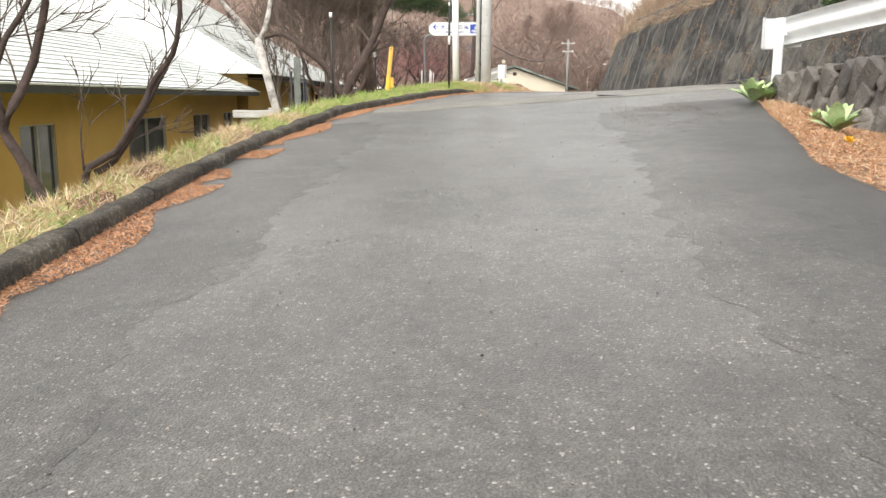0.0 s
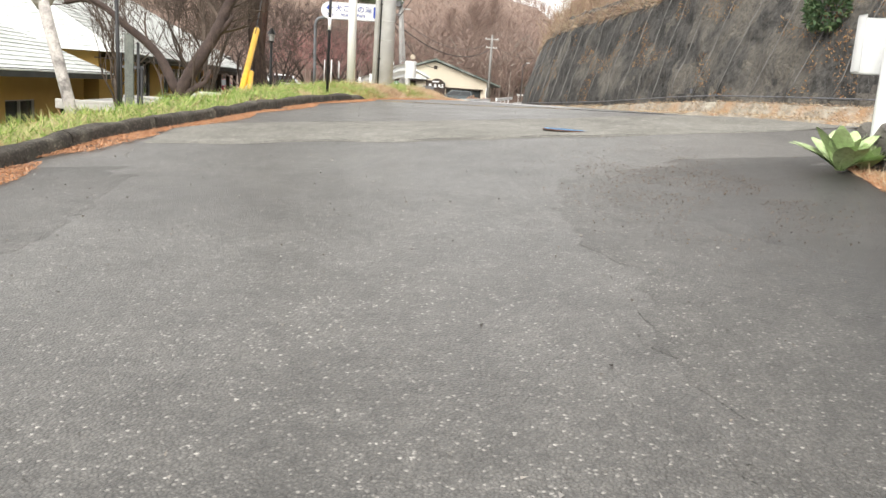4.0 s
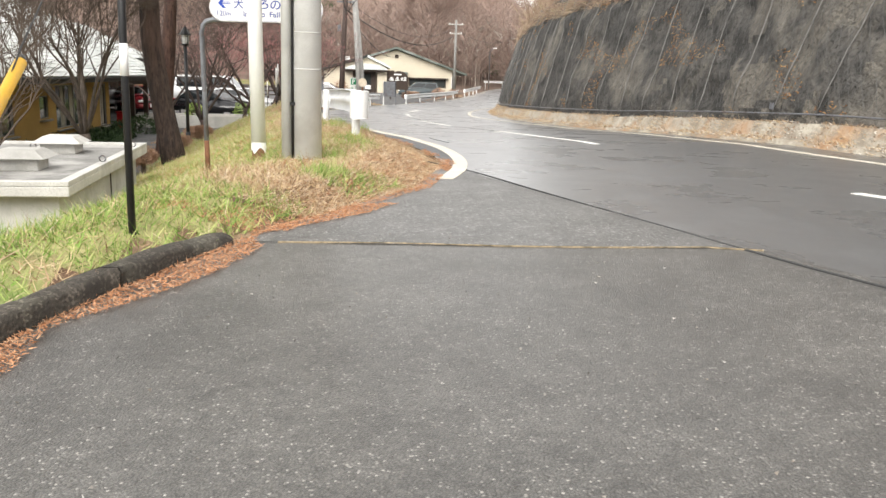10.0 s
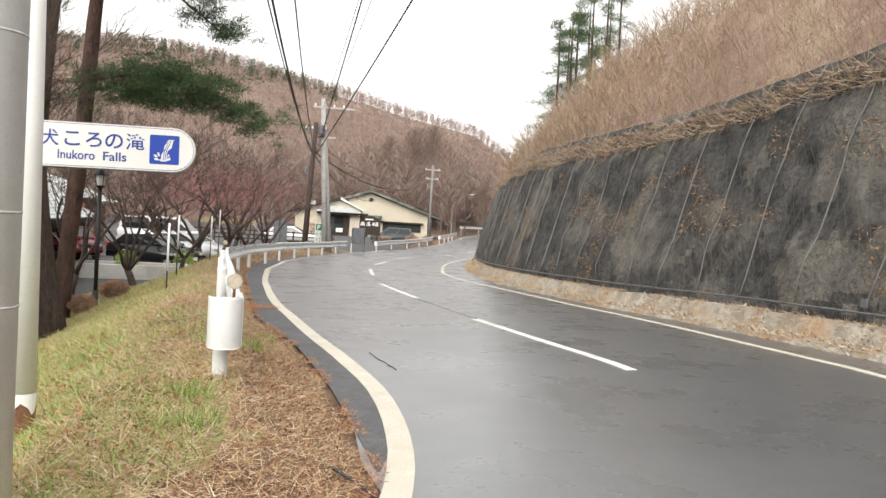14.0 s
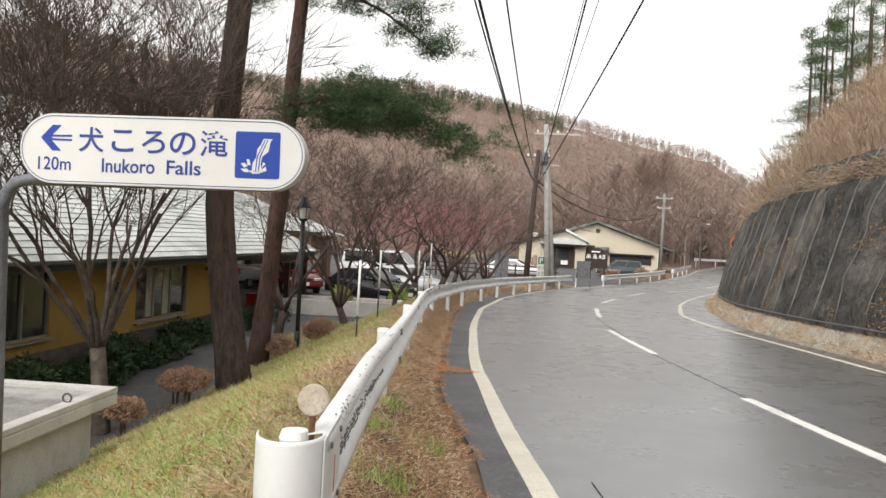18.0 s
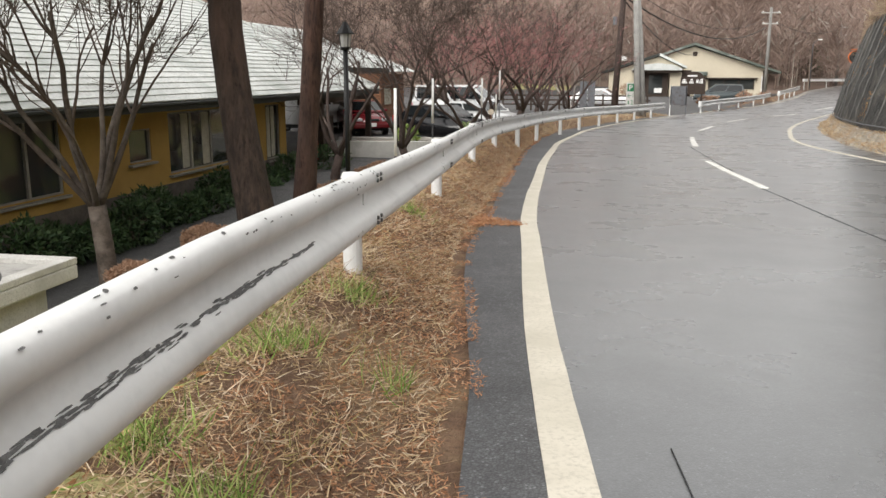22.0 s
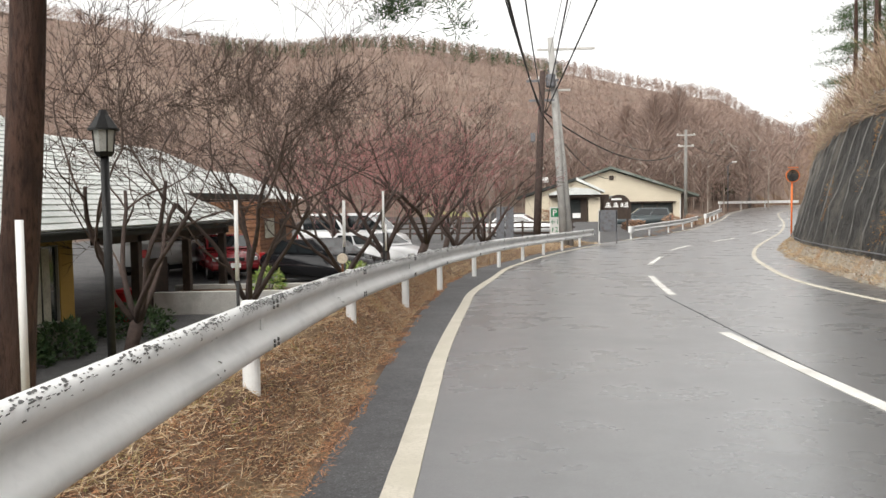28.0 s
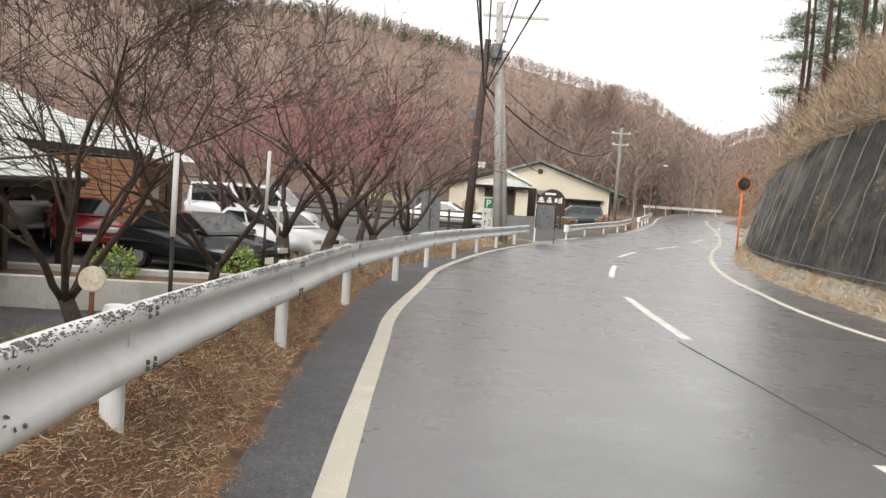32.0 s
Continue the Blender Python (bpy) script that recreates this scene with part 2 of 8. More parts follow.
M_STONE = mat("moss_stone_block", (0.17, 0.155, 0.14), (0.09, 0.085, 0.08), 2.5, 0.95, fine=30, bump=0.9, c=(0.25, 0.235, 0.21), big=1.2, rand=0.25, dist=0.03)
M_PAINT = mat("white_rail_paint", (0.82, 0.83, 0.83), (0.76, 0.77, 0.77), 1.5, 0.4, fine=25, bump=0.05, c=(0.66, 0.67, 0.67), big=1.5, spec=0.5, dist=0.003, speck=0.04)
M_CHIP = mat("weathered_zinc", (0.20, 0.20, 0.20), (0.10, 0.10, 0.10), 25, 0.7, metal=0.2, fine=90, bump=0.3)
M_WHITE = mat("white_enamel", (0.86, 0.86, 0.85), (0.80, 0.80, 0.79), 2.0, 0.45, fine=30, bump=0.05, dist=0.003, speck=0.05)
M_RUST = mat("rusty_iron", (0.22, 0.10, 0.05), (0.12, 0.055, 0.03), 20, 0.9, fine=80, bump=0.5)
M_GALV = mat("old_galvanised_tube", (0.20, 0.21, 0.23), (0.15, 0.155, 0.17), 9, 0.55, metal=0.4, fine=60, bump=0.15, c=(0.12, 0.10, 0.095), big=5)
M_BLUE = plain("sign_blue", (0.012, 0.055, 0.36), 0.4)
M_NAVY = plain("lettering_blue", (0.02, 0.05, 0.27), 0.5)
M_SIGN = mat("sign_white_sheet", (0.76, 0.755, 0.74), (0.72, 0.715, 0.70), 3, 0.4, fine=40, bump=0.02, speck=0.03)
M_SIGNEDGE = mat("sign_grey_edge", (0.55, 0.54, 0.52), (0.42, 0.41, 0.39), 6, 0.5, fine=40, bump=0.1)
M_YELLOW = mat("faded_yellow_sleeve", (0.72, 0.42, 0.02), (0.60, 0.33, 0.015), 5, 0.5, fine=40, bump=0.1, speck=0.1)
M_BLACK = mat("black_iron", (0.022, 0.022, 0.024), (0.014, 0.014, 0.015), 8, 0.45, fine=60, bump=0.1)
M_GLASSW = mat("frosted_lamp_glass", (0.55, 0.55, 0.53), (0.48, 0.48, 0.46), 4, 0.25, bump=0)
M_OCHRE = mat("ochre_plaster", (0.432, 0.276, 0.078), (0.386, 0.244, 0.064), 0.9, 0.9, fine=55, bump=0.3, c=(0.331, 0.207, 0.060), big=0.5, dist=0.006)
M_CREAM = mat("cream_wall", (0.70, 0.63, 0.50), (0.64, 0.575, 0.455), 0.6, 0.9, fine=20, bump=0.15, dist=0.01)
M_BASE = mat("dark_plinth_stone", (0.15, 0.13, 0.11), (0.09, 0.08, 0.07), 3, 0.9, fine=20, bump=0.6)
M_ROOFW = mat("pale_grey_shingle", (0.68, 0.70, 0.685), (0.57, 0.595, 0.58), 1.2, 0.6, fine=14, bump=0.25, c=(0.43, 0.465, 0.445), big=0.7, dist=0.02, rand=0.06)
M_ROOFD = mat("green_metal_roof", (0.13, 0.155, 0.135), (0.10, 0.12, 0.105), 1.0, 0.5, fine=20, bump=0.1, c=(0.3, 0.32, 0.3), big=0.4)
M_FASCIA = mat("dark_fascia", (0.035, 0.04, 0.035), (0.02, 0.022, 0.02), 3, 0.6, fine=30, bump=0.1)
M_DWOOD = mat("dark_brown_timber", (0.06, 0.04, 0.03), (0.035, 0.024, 0.018), 6, 0.7, fine=40, bump=0.3)
M_BRICK = mat("orange_log_wall", (0.25, 0.12, 0.065), (0.18, 0.085, 0.045), 2, 0.85, fine=20, bump=0.4)
M_GLASS = plain("window_glass", (0.03, 0.035, 0.035), 0.06, 0.0, spec=0.8)
M_CURT = mat("pale_curtain", (0.50, 0.48, 0.40), (0.38, 0.36, 0.29), 3, 0.9, fine=20, bump=0.3)
M_SASH = mat("grey_sash", (0.30, 0.29, 0.26), (0.24, 0.23, 0.2), 4, 0.6, bump=0.05)
M_PINEBARK = mat("pine_bark", (0.090, 0.060, 0.048), (0.032, 0.023, 0.020), 8, 0.95, fine=26, bump=1.0, c=(0.12, 0.075, 0.058), big=1.6, bscale=15, dist=0.12, stretch=0.25, speck=0.65)
M_PINERED = mat("red_pine_bark", (0.125, 0.068, 0.050), (0.055, 0.032, 0.026), 7, 0.9, fine=22, bump=1.0, c=(0.085, 0.052, 0.042), big=1.4, bscale=15, dist=0.10, stretch=0.25, speck=0.65)
M_BARK = mat("grey_brown_bark", (0.105, 0.082, 0.066), (0.056, 0.044, 0.036), 8, 0.95, fine=40, bump=0.7, c=(0.145, 0.12, 0.10), big=3)
M_DARKBARK = mat("dark_cherry_bark", (0.085, 0.06, 0.052), (0.05, 0.036, 0.032), 8, 0.9, fine=40, bump=0.7)
M_BIRCH = mat("birch_bark", (0.50, 0.47, 0.44), (0.33, 0.31, 0.29), 7, 0.85, fine=20, bump=0.3, c=(0.13, 0.12, 0.115), big=4)
M_TWIG = mat("brown_twig", (0.115, 0.086, 0.068), (0.070, 0.053, 0.043), 5, 0.95, bump=0)
M_DARKTWIG = mat("dark_cherry_twig", (0.115, 0.082, 0.068), (0.072, 0.053, 0.046), 5, 0.95, bump=0)
M_PINKTWIG = mat("reddish_budding_twig", (0.46, 0.20, 0.20), (0.34, 0.145, 0.15), 2, 0.95, bump=0, speck=0.1)
M_NEEDLE = island_mat("pine_needles", [(0.040, 0.080, 0.036), (0.088, 0.135, 0.058), (0.060, 0.105, 0.060), (0.130, 0.150, 0.070)])
M_HEDGE = island_mat("hedge_leaf", [(0.020, 0.042, 0.018), (0.040, 0.075, 0.030), (0.066, 0.105, 0.042), (0.035, 0.055, 0.028)], 0.5)
M_GREEN = island_mat("fresh_grass", [(0.080, 0.145, 0.030), (0.170, 0.290, 0.060), (0.270, 0.390, 0.100), (0.380, 0.440, 0.150), (0.500, 0.500, 0.220)])
M_STRAW = island_mat("dry_straw", [(0.13, 0.078, 0.046), (0.48, 0.35, 0.195), (0.62, 0.49, 0.315), (0.36, 0.225, 0.13), (0.70, 0.60, 0.45), (0.30, 0.16, 0.085)])
M_NEEDLELITTER = island_mat("fallen_larch_needles", [(0.42, 0.205, 0.105), (0.52, 0.285, 0.160), (0.32, 0.145, 0.075), (0.60, 0.400, 0.255)])
M_WOODS = island_mat("bare_woods", [(0.185, 0.138, 0.118), (0.265, 0.194, 0.162), (0.335, 0.242, 0.196), (0.230, 0.175, 0.162), (0.390, 0.312, 0.262), (0.285, 0.185, 0.158)])
M_WOODSLIGHT = island_mat("pale_trunks", [(0.30, 0.26, 0.22), (0.42, 0.39, 0.35), (0.2, 0.16, 0.13)])
M_EVERGREEN = island_mat("far_evergreen", [(0.039, 0.072, 0.036), (0.065, 0.104, 0.052), (0.091, 0.124, 0.065)])
M_BRUSH = island_mat("hill_brush", [(0.320, 0.215, 0.160), (0.390, 0.295, 0.215), (0.250, 0.155, 0.120), (0.480, 0.410, 0.290), (0.200, 0.130, 0.105), (0.350, 0.290, 0.165)])
M_LEAF = island_mat("fallen_leaves", [(0.34, 0.17, 0.07), (0.45, 0.27, 0.12), (0.25, 0.11, 0.05), (0.52, 0.38, 0.20)])
M_DRYSHRUB = island_mat("dry_shrub_twigs", [(0.375, 0.231, 0.150), (0.275, 0.169, 0.112), (0.450, 0.300, 0.213)])
M_TYRE = plain("tyre_rubber", (0.02, 0.02, 0.021), 0.8)
M_RIM = plain("wheel_rim", (0.45, 0.45, 0.46), 0.35, 0.8)
M_CARGLASS = plain("car_glass", (0.015, 0.018, 0.02), 0.05, spec=0.8)
M_CARW = plain("car_white", (0.72, 0.73, 0.74), 0.25, spec=0.6)
M_CARK = plain("car_black", (0.012, 0.012, 0.014), 0.18, spec=0.6)
M_CARR = plain("car_red", (0.16, 0.014, 0.018), 0.25, spec=0.6)
M_CARG = plain("car_dark_grey", (0.06, 0.075, 0.08), 0.25, spec=0.6)
M_LAMP = plain("tail_lamp_red", (0.45, 0.01, 0.012), 0.3)
M_HEADL = plain("headlight_clear", (0.6, 0.62, 0.64), 0.1, 0.3)
M_ORANGE = plain("mirror_orange", (0.75, 0.17, 0.03), 0.5)
M_MIRROR = plain("mirror_silver", (0.8, 0.8, 0.8), 0.04, 1.0)
M_REDBOX = plain("red_plastic", (0.55, 0.015, 0.02), 0.4)
M_MANHOLE = mat("blue_painted_iron", (0.055, 0.21, 0.46), (0.09, 0.26, 0.47), 12, 0.6, fine=60, bump=0.4)
M_MHRING = mat("dark_blue_worn_paint", (0.022, 0.06, 0.13), (0.016, 0.04, 0.09), 14, 0.6, fine=60, bump=0.3)
M_GREENP = plain("sign_green", (0.01, 0.22, 0.09), 0.5)
M_FARPOLE = mat("far_pole_concrete", (0.30, 0.29, 0.275), (0.22, 0.215, 0.205), 3, 0.8, bump=0.1)
M_MIDPOLE = mat("grey_pole_concrete", (0.43, 0.425, 0.41), (0.34, 0.335, 0.32), 3, 0.8, bump=0.1)
M_WIRE = plain("cable_black", (0.015, 0.015, 0.016), 0.6)


# ---- mesh helpers ----
def mesh_of(name, verts, faces, mats, idx=None, smooth=False):
    me = bpy.data.meshes.new(name)
    me.from_pydata([tuple(v) for v in verts], [], [tuple(f) for f in faces])
    for m in (mats if isinstance(mats, (list, tuple)) else [mats]):
        me.materials.append(m)
    if idx is not None:
        me.polygons.foreach_set("material_index", np.asarray(idx, dtype=np.int32))
    if smooth:
        me.polygons.foreach_set("use_smooth", np.ones(len(me.polygons), dtype=bool))
    me.update()
    return me


def obj(name, me, parent=None, label="", category="", group="", kind="", m=None):
    ob = new(name, me)
    if m is not None:
        ob.matrix_basis = m
    if parent is not None:
        ob.parent = parent
    return tagged(ob, label, category, group, kind)


def part(name, bm, material, parent, label="", m=None, smooth=False):
    """Links a bmesh as one mesh object under a thing or a part."""
    me = bpy.data.meshes.new(name)
    bm.to_mesh(me)
    bm.free()
    me.materials.append(material)
    if smooth:
        me.polygons.foreach_set("use_smooth", np.ones(len(me.polygons), dtype=bool))
    return obj(name, me, parent, label, m=m)


def thing(name, at, label, category, group="", rz=0.0):
    return tagged(obj(name, None, m=pose(*at, 0, 0, rz)), label, category, group)


def box(sx, sy, sz, x=0, y=0, z=0, bevel=0.0, rz=0.0):
    """A box with its base's middle at x, y, z."""
    bm = bmesh.new()
    bmesh.ops.create_cube(bm, size=1)
    bmesh.ops.scale(bm, vec=(sx, sy, sz), verts=bm.verts)
    if bevel:
        bmesh.ops.bevel(bm, geom=bm.edges[:], offset=bevel, segments=2, affect="EDGES", profile=0.5)
    bmesh.ops.translate(bm, vec=(0, 0, sz / 2), verts=bm.verts)
    if rz:
        bmesh.ops.rotate(bm, cent=(0, 0, 0), matrix=Matrix.Rotation(radians(rz), 3, "Z"), verts=bm.verts)
    bmesh.ops.translate(bm, vec=(x, y, z), verts=bm.verts)
    return bm


def cyl(r1, r2, h, x=0, y=0, z=0, n=16, bevel=0.0, axis="z"):
    bm = bmesh.new()
    bmesh.ops.create_cone(bm, cap_ends=True, segments=n, radius1=r1, radius2=r2, depth=h)
    if bevel:
        bmesh.ops.bevel(bm, geom=[e for e in bm.edges if len(e.link_faces) == 2 and any(len(f.verts) > 4 for f in e.link_faces)], offset=bevel, segments=2, affect="EDGES")
    bmesh.ops.translate(bm, vec=(0, 0, h / 2), verts=bm.verts)
    if axis == "x":
        bmesh.ops.rotate(bm, cent=(0, 0, 0), matrix=Matrix.Rotation(radians(90), 3, "Y"), verts=bm.verts)
    if axis == "y":
        bmesh.ops.rotate(bm, cent=(0, 0, 0), matrix=Matrix.Rotation(radians(-90), 3, "X"), verts=bm.verts)
    bmesh.ops.translate(bm, vec=(x, y, z), verts=bm.verts)
    return bm


def tube_data(pts, radii, n=8, cap=True):
    """Verts and faces of a tube along pts."""
    pts = [Vector(p) for p in pts]
    vs, fs = [], []
    up = Vector((0.31, 0.17, 0.93))
    for i, p in enumerate(pts):
        d = (pts[min(i + 1, len(pts) - 1)] - pts[max(i - 1, 0)]).normalized()
        a = d.cross(up)
        if a.length < 1e-3:
            a = d.cross(Vector((1, 0, 0)))
        a.normalize()
        b = d.cross(a)
        for k in range(n):
            w = 2 * math.pi * k / n
            vs.append(p + (a * math.cos(w) + b * math.sin(w)) * radii[i])
        if i:
            o = (i - 1) * n
            fs += [(o + k, o + (k + 1) % n, o + n + (k + 1) % n, o + n + k) for k in range(n)]
    if cap:
        fs.append(tuple(range(n - 1, -1, -1)))
        fs.append(tuple(range(len(vs) - n, len(vs))))
    return vs, fs


def tube(name, pts, r, material, parent=None, label="", n=8, category="", group="", kind=""):
    radii = r if isinstance(r, (list, tuple)) else [r] * len(pts)
    vs, fs = tube_data(pts, radii, n)
    return obj(name, mesh_of(name, vs, fs, material, smooth=True), parent, label, category, group, kind)


def spline(pts, step):
    """Catmull-Rom through 2D or 3D points, resampled at about one step."""
    p = [Vector(q) if len(q) == 3 else Vector((*q, 0)) for q in pts]
    p = [2 * p[0] - p[1]] + p + [2 * p[-1] - p[-2]]
    out = []
    for i in range(1, len(p) - 2):
        k = max(1, int(round((p[i + 1] - p[i]).length / step)))
        for j in range(k):
            t = j / k
            out.append(0.5 * (2 * p[i] + (p[i + 1] - p[i - 1]) * t + (2 * p[i - 1] - 5 * p[i] + 4 * p[i + 1] - p[i + 2]) * t * t
                              + (3 * p[i] - p[i - 1] - 3 * p[i + 1] + p[i + 2]) * t ** 3))
    out.append(p[-2])
    return out


def lerp(x, pts):
    return float(np.interp(x, [q[0] for q in pts], [q[1] for q in pts]))


def smooth01(v):
    v = min(1.0, max(0.0, v))
    return v * v * (3 - 2 * v)


# ---- the lie of the land ----
MAIN_Z = [(-60, 2.6), (0, 1.7), (8, 1.45), (14, 1.33), (20, 1.27), (27, 1.24), (31.5, 1.1), (37, .87), (42.3, .72), (47.5, .6), (52.4, .5), (60, .33), (72, .13), (80, .02), (95, .2), (117, .6), (150, .9), (220, 1.5)]
DRIVE_Z = [(-40, -2.6), (-10, -.6), (0, .15), (7.8, .73), (10.7, .93), (12, 1.06), (14, 1.14), (18, 1.22), (20, 1.27)]
LOT_Z = [(-40, -3.5), (0, -2.2), (10, -1.8), (20, -1.5), (30, -1.05), (38, -.75), (44, -.42), (50, -.38), (60, -.15), (75, .08), (100, .2), (200, .2)]
# left edge of the asphalt, the seam between drive and main road, and the foot of the cut slope: y, x
EDGE_X = [(-60, -2.1), (4, -2.1), (7, -2.05), (9.5, -1.9), (11.7, -1.5), (13.5, -1.0), (15.2, -.5), (16.7, 0), (17.8, .5), (18.7, 1.0), (19.1, 1.3), (20.4, 2.1), (21.9, 2.5), (22.8, 2.7), (24.2, 2.6), (25.3, 2.5), (27.5, 2.2), (29.5, 1.8), (30.7, 1.6), (33.5, 1.4), (35.5, 1.2), (38.5, 1.0), (42, .75), (44.5, .6), (50, .45), (56, .8), (64, 2.4), (70, 3.9), (75, 5.6), (81, 8.2), (86, 11), (92, 13.5), (106, 18.2), (128, 24.6), (160, 36), (230, 66)]
SEAM_X = [(-60, 40), (-10, 14), (2, 8.5), (8, 5.9), (12, 5.3), (15.5, 4.5), (18.5, 3.7), (20, 3.3), (22, 2.85), (24, 2.0), (40, -9)]
FOOT_X = [(-60, 52), (-10, 27), (8, 15.8), (14, 13.0), (18, 11.5), (24, 10.3), (28, 10.0), (34, 9.85), (40, 9.55), (45, 9.35), (50, 9.55), (55.5, 10.3), (61, 11.3), (66.5, 12.6), (74, 15.0), (83, 18.2), (95, 22.8), (115, 30), (135, 38), (160, 50), (230, 80)]
RIDGE = [(-180, .07), (-120, .08), (-60, .15), (-35, .2), (-22, .10), (-17, .07), (-15, .085), (-12.5, .12), (-8.5, .137), (-4.2, .158), (1.6, .179), (8.3, .197), (13, .2), (18, .195), (26, .205), (35, .22), (60, .2), (120, .08), (180, .07)]


def drive_z(x, y):
    s = .07 * min(1, max(0, (20 - y) / 6))
    return lerp(y, DRIVE_Z) + s * (min(max(x, -2.2), 5.0) - 1.5)


BED_X = [(-4, 2.4), (4.5, 2.6), (5.9, 2.7), (7.2, 3.1), (9, 3.6), (10.4, 4.1)]


def road_z(x, y):
    m = lerp(y, MAIN_Z)
    if y > 20:
        return m
    k = smooth01((x - lerp(y, SEAM_X)) / (0.5 if y < 10.5 else 2.0) + 0.5)
    dip = 0.19 * smooth01((x - lerp(y, BED_X)) / 0.9) * smooth01((10.4 - y) / 1.6)
    return (drive_z(x, y) - dip) * (1 - k) + m * k


def land_z(x, y):
    """Height of the ground, roads' beds included."""
    e, f = lerp(y, EDGE_X), lerp(y, FOOT_X)
    if x >= e and x <= f:
        z = road_z(x, y) - 0.03
    elif x < e:
        d = e - x
        crest = lerp(y, [(0, 0.5), (12, 0.6), (16, 0.75), (18, 1.05), (20.5, 1.65), (23, 1.65), (26, 1.35), (30, 1.0), (36, 0.8), (44, 0.8), (60, 1.1)])
        rise = lerp(y, [(0, 0.16), (16, 0.16), (20, .17), (24, .2), (28, 0.22), (32, 0.26), (37, 0.36), (41, 0.47), (48, 0.46), (52, 0.42), (60, 0.32), (76, 0.1), (95, 0.2)])
        z0 = road_z(e, y) - 0.03
        z = z0 + rise * smooth01(d / 0.6)
        if y > 76 and y < 80:
            z = z0
        lot = lerp(y, LOT_Z)
        lot = min(lot, z)
        z = max(lot, z - lerp(y, [(16, 0.95), (20, 0.82), (25, 0.6), (29, 0.47)]) * max(0, d - crest)) if z > lot else z
        if x < -26:
            z -= 3.0 * smooth01((-26 - x) / 20)
    else:
        d = x - f
        z = road_z(f, y) + 0.1
        z += 4.2 * smooth01((d - 0.6) / 1.5) if d < 1.9 else 4.13 + 1.15 * (min(d, 6.5) - 1.9) + 0.7 * (min(max(d, 6.5), 30) - 6.5) + 0.3 * max(0, d - 30)
    # far hills round the valley
    cx, cy = x - 3.0, y - 34.0
    r = math.hypot(cx, cy)
    if r > 60:
        az = math.degrees(math.atan2(-cx, cy))
        hill = lerp(az, RIDGE) * min(r, 235) * smooth01((r - 78) / 157) * (1 - 0.35 * smooth01((r - 260) / 900))
        hill += 2.5 * noise.noise((x * 0.02, y * 0.02, 1.0)) * smooth01((r - 90) / 60)
        if x > f:
            z = min(z, 24 + 0.02 * r) if az < -24 or az > 90 else z
            z = z * smooth01(1 - (r - 150) / 120) + hill * smooth01((r - 150) / 120)
        elif x < e or r > 150:
            z = z * (1 - smooth01((r - 75) / 60)) + (hill - 1.5 * (1 - smooth01((r - 120) / 60))) * smooth01((r - 75) / 60) if r > 75 else z
    return z


def grid(a, b, s):
    return list(np.arange(a, b, s))


gx = [-1500, -800, -500, -380] + grid(-300, -60, 10) + grid(-60, -20, 3) + grid(-20, -6, 0.8) + grid(-6, 20, 0.22) + grid(20, 30, 1.0) + grid(30, 80, 4) + grid(80, 300, 12) + [320, 420, 700, 1500]
gy = [-1500, -700, -350] + grid(-250, -40, 15) + grid(-40, -6, 2.5) + grid(-6, 62, 0.3) + grid(62, 110, 1.2) + grid(110, 330, 6) + [340, 420, 700, 1500]
gv, gf, gi = [], [], []
for yy in gy:
    for xx in gx:
        z = land_z(xx, yy)
        if -16 < xx < 16 and -6 < yy < 80 and not (lerp(yy, EDGE_X) < xx < lerp(yy, FOOT_X)):
            z += 0.035 * noise.noise((xx * 1.3, yy * 1.3, 0)) + 0.02 * noise.noise((xx * 4, yy * 4, 3))
        gv.append((xx, yy, z))
nx = len(gx)
for j in range(len(gy) - 1):
    for i in range(nx - 1):
        gf.append((j * nx + i, j * nx + i + 1, (j + 1) * nx + i + 1, (j + 1) * nx + i))
        x, y = (gx[i] + gx[i + 1]) / 2, (gy[j] + gy[j + 1]) / 2
        e, f = lerp(y, EDGE_X), lerp(y, FOOT_X)
        r = math.hypot(x - 3, y - 34)
        w = 0.35 * noise.noise((x * 1.1, y * 1.1, 7))
        if x > f:
            k = 3 if r < 62 else 2
        elif x > e - 0.05:
            k = 0
        elif r > 110 or x < -27:
            k = 2
        elif gv[j * nx + i][2] < lerp(y, LOT_Z) + 0.06 and (y > 29 or x < -6):
            k = 4
        elif e - x < (1.35 if y > 26 else 0.25 if y < 19 else 0.7) + w:
            k = 0
        else:
            k = 1
        gi.append(k)
obj("ground", mesh_of("ground", gv, gf, [M_SOIL, M_TURF, M_FOREST, M_BRUSHSOIL, M_LOT], gi, True), None,
    "winter valley ground with leafy verge, turf bank and wooded hills", "ground", kind="structure")


def surface(name, left, right, material, step, cols, dz, label, category):
    """A strip of paving between two functions of y."""
    vs, fs = [], []
    y0, y1 = left[0][0], left[-1][0]
    ys = list(np.arange(y0, y1 + 1e-6, step))
    for y in ys:
        a, b = lerp(y, left), lerp(y, right)
        for c in range(cols + 1):
            x = a + (b - a) * c / cols
            vs.append((x, y, road_z(x, y) + dz))
    w = cols + 1
    for j in range(len(ys) - 1):
        for c in range(cols):
            fs.append((j * w + c, j * w + c + 1, (j + 1) * w + c + 1, (j + 1) * w + c))
    return obj(name, mesh_of(name, vs, fs, material, smooth=True), None, label, category, kind="structure")


def cut(pts, y0, y1):
    ys = sorted({y0, y1} | {p[0] for p in pts if y0 < p[0] < y1})
    return [(y, lerp(y, pts)) for y in ys]


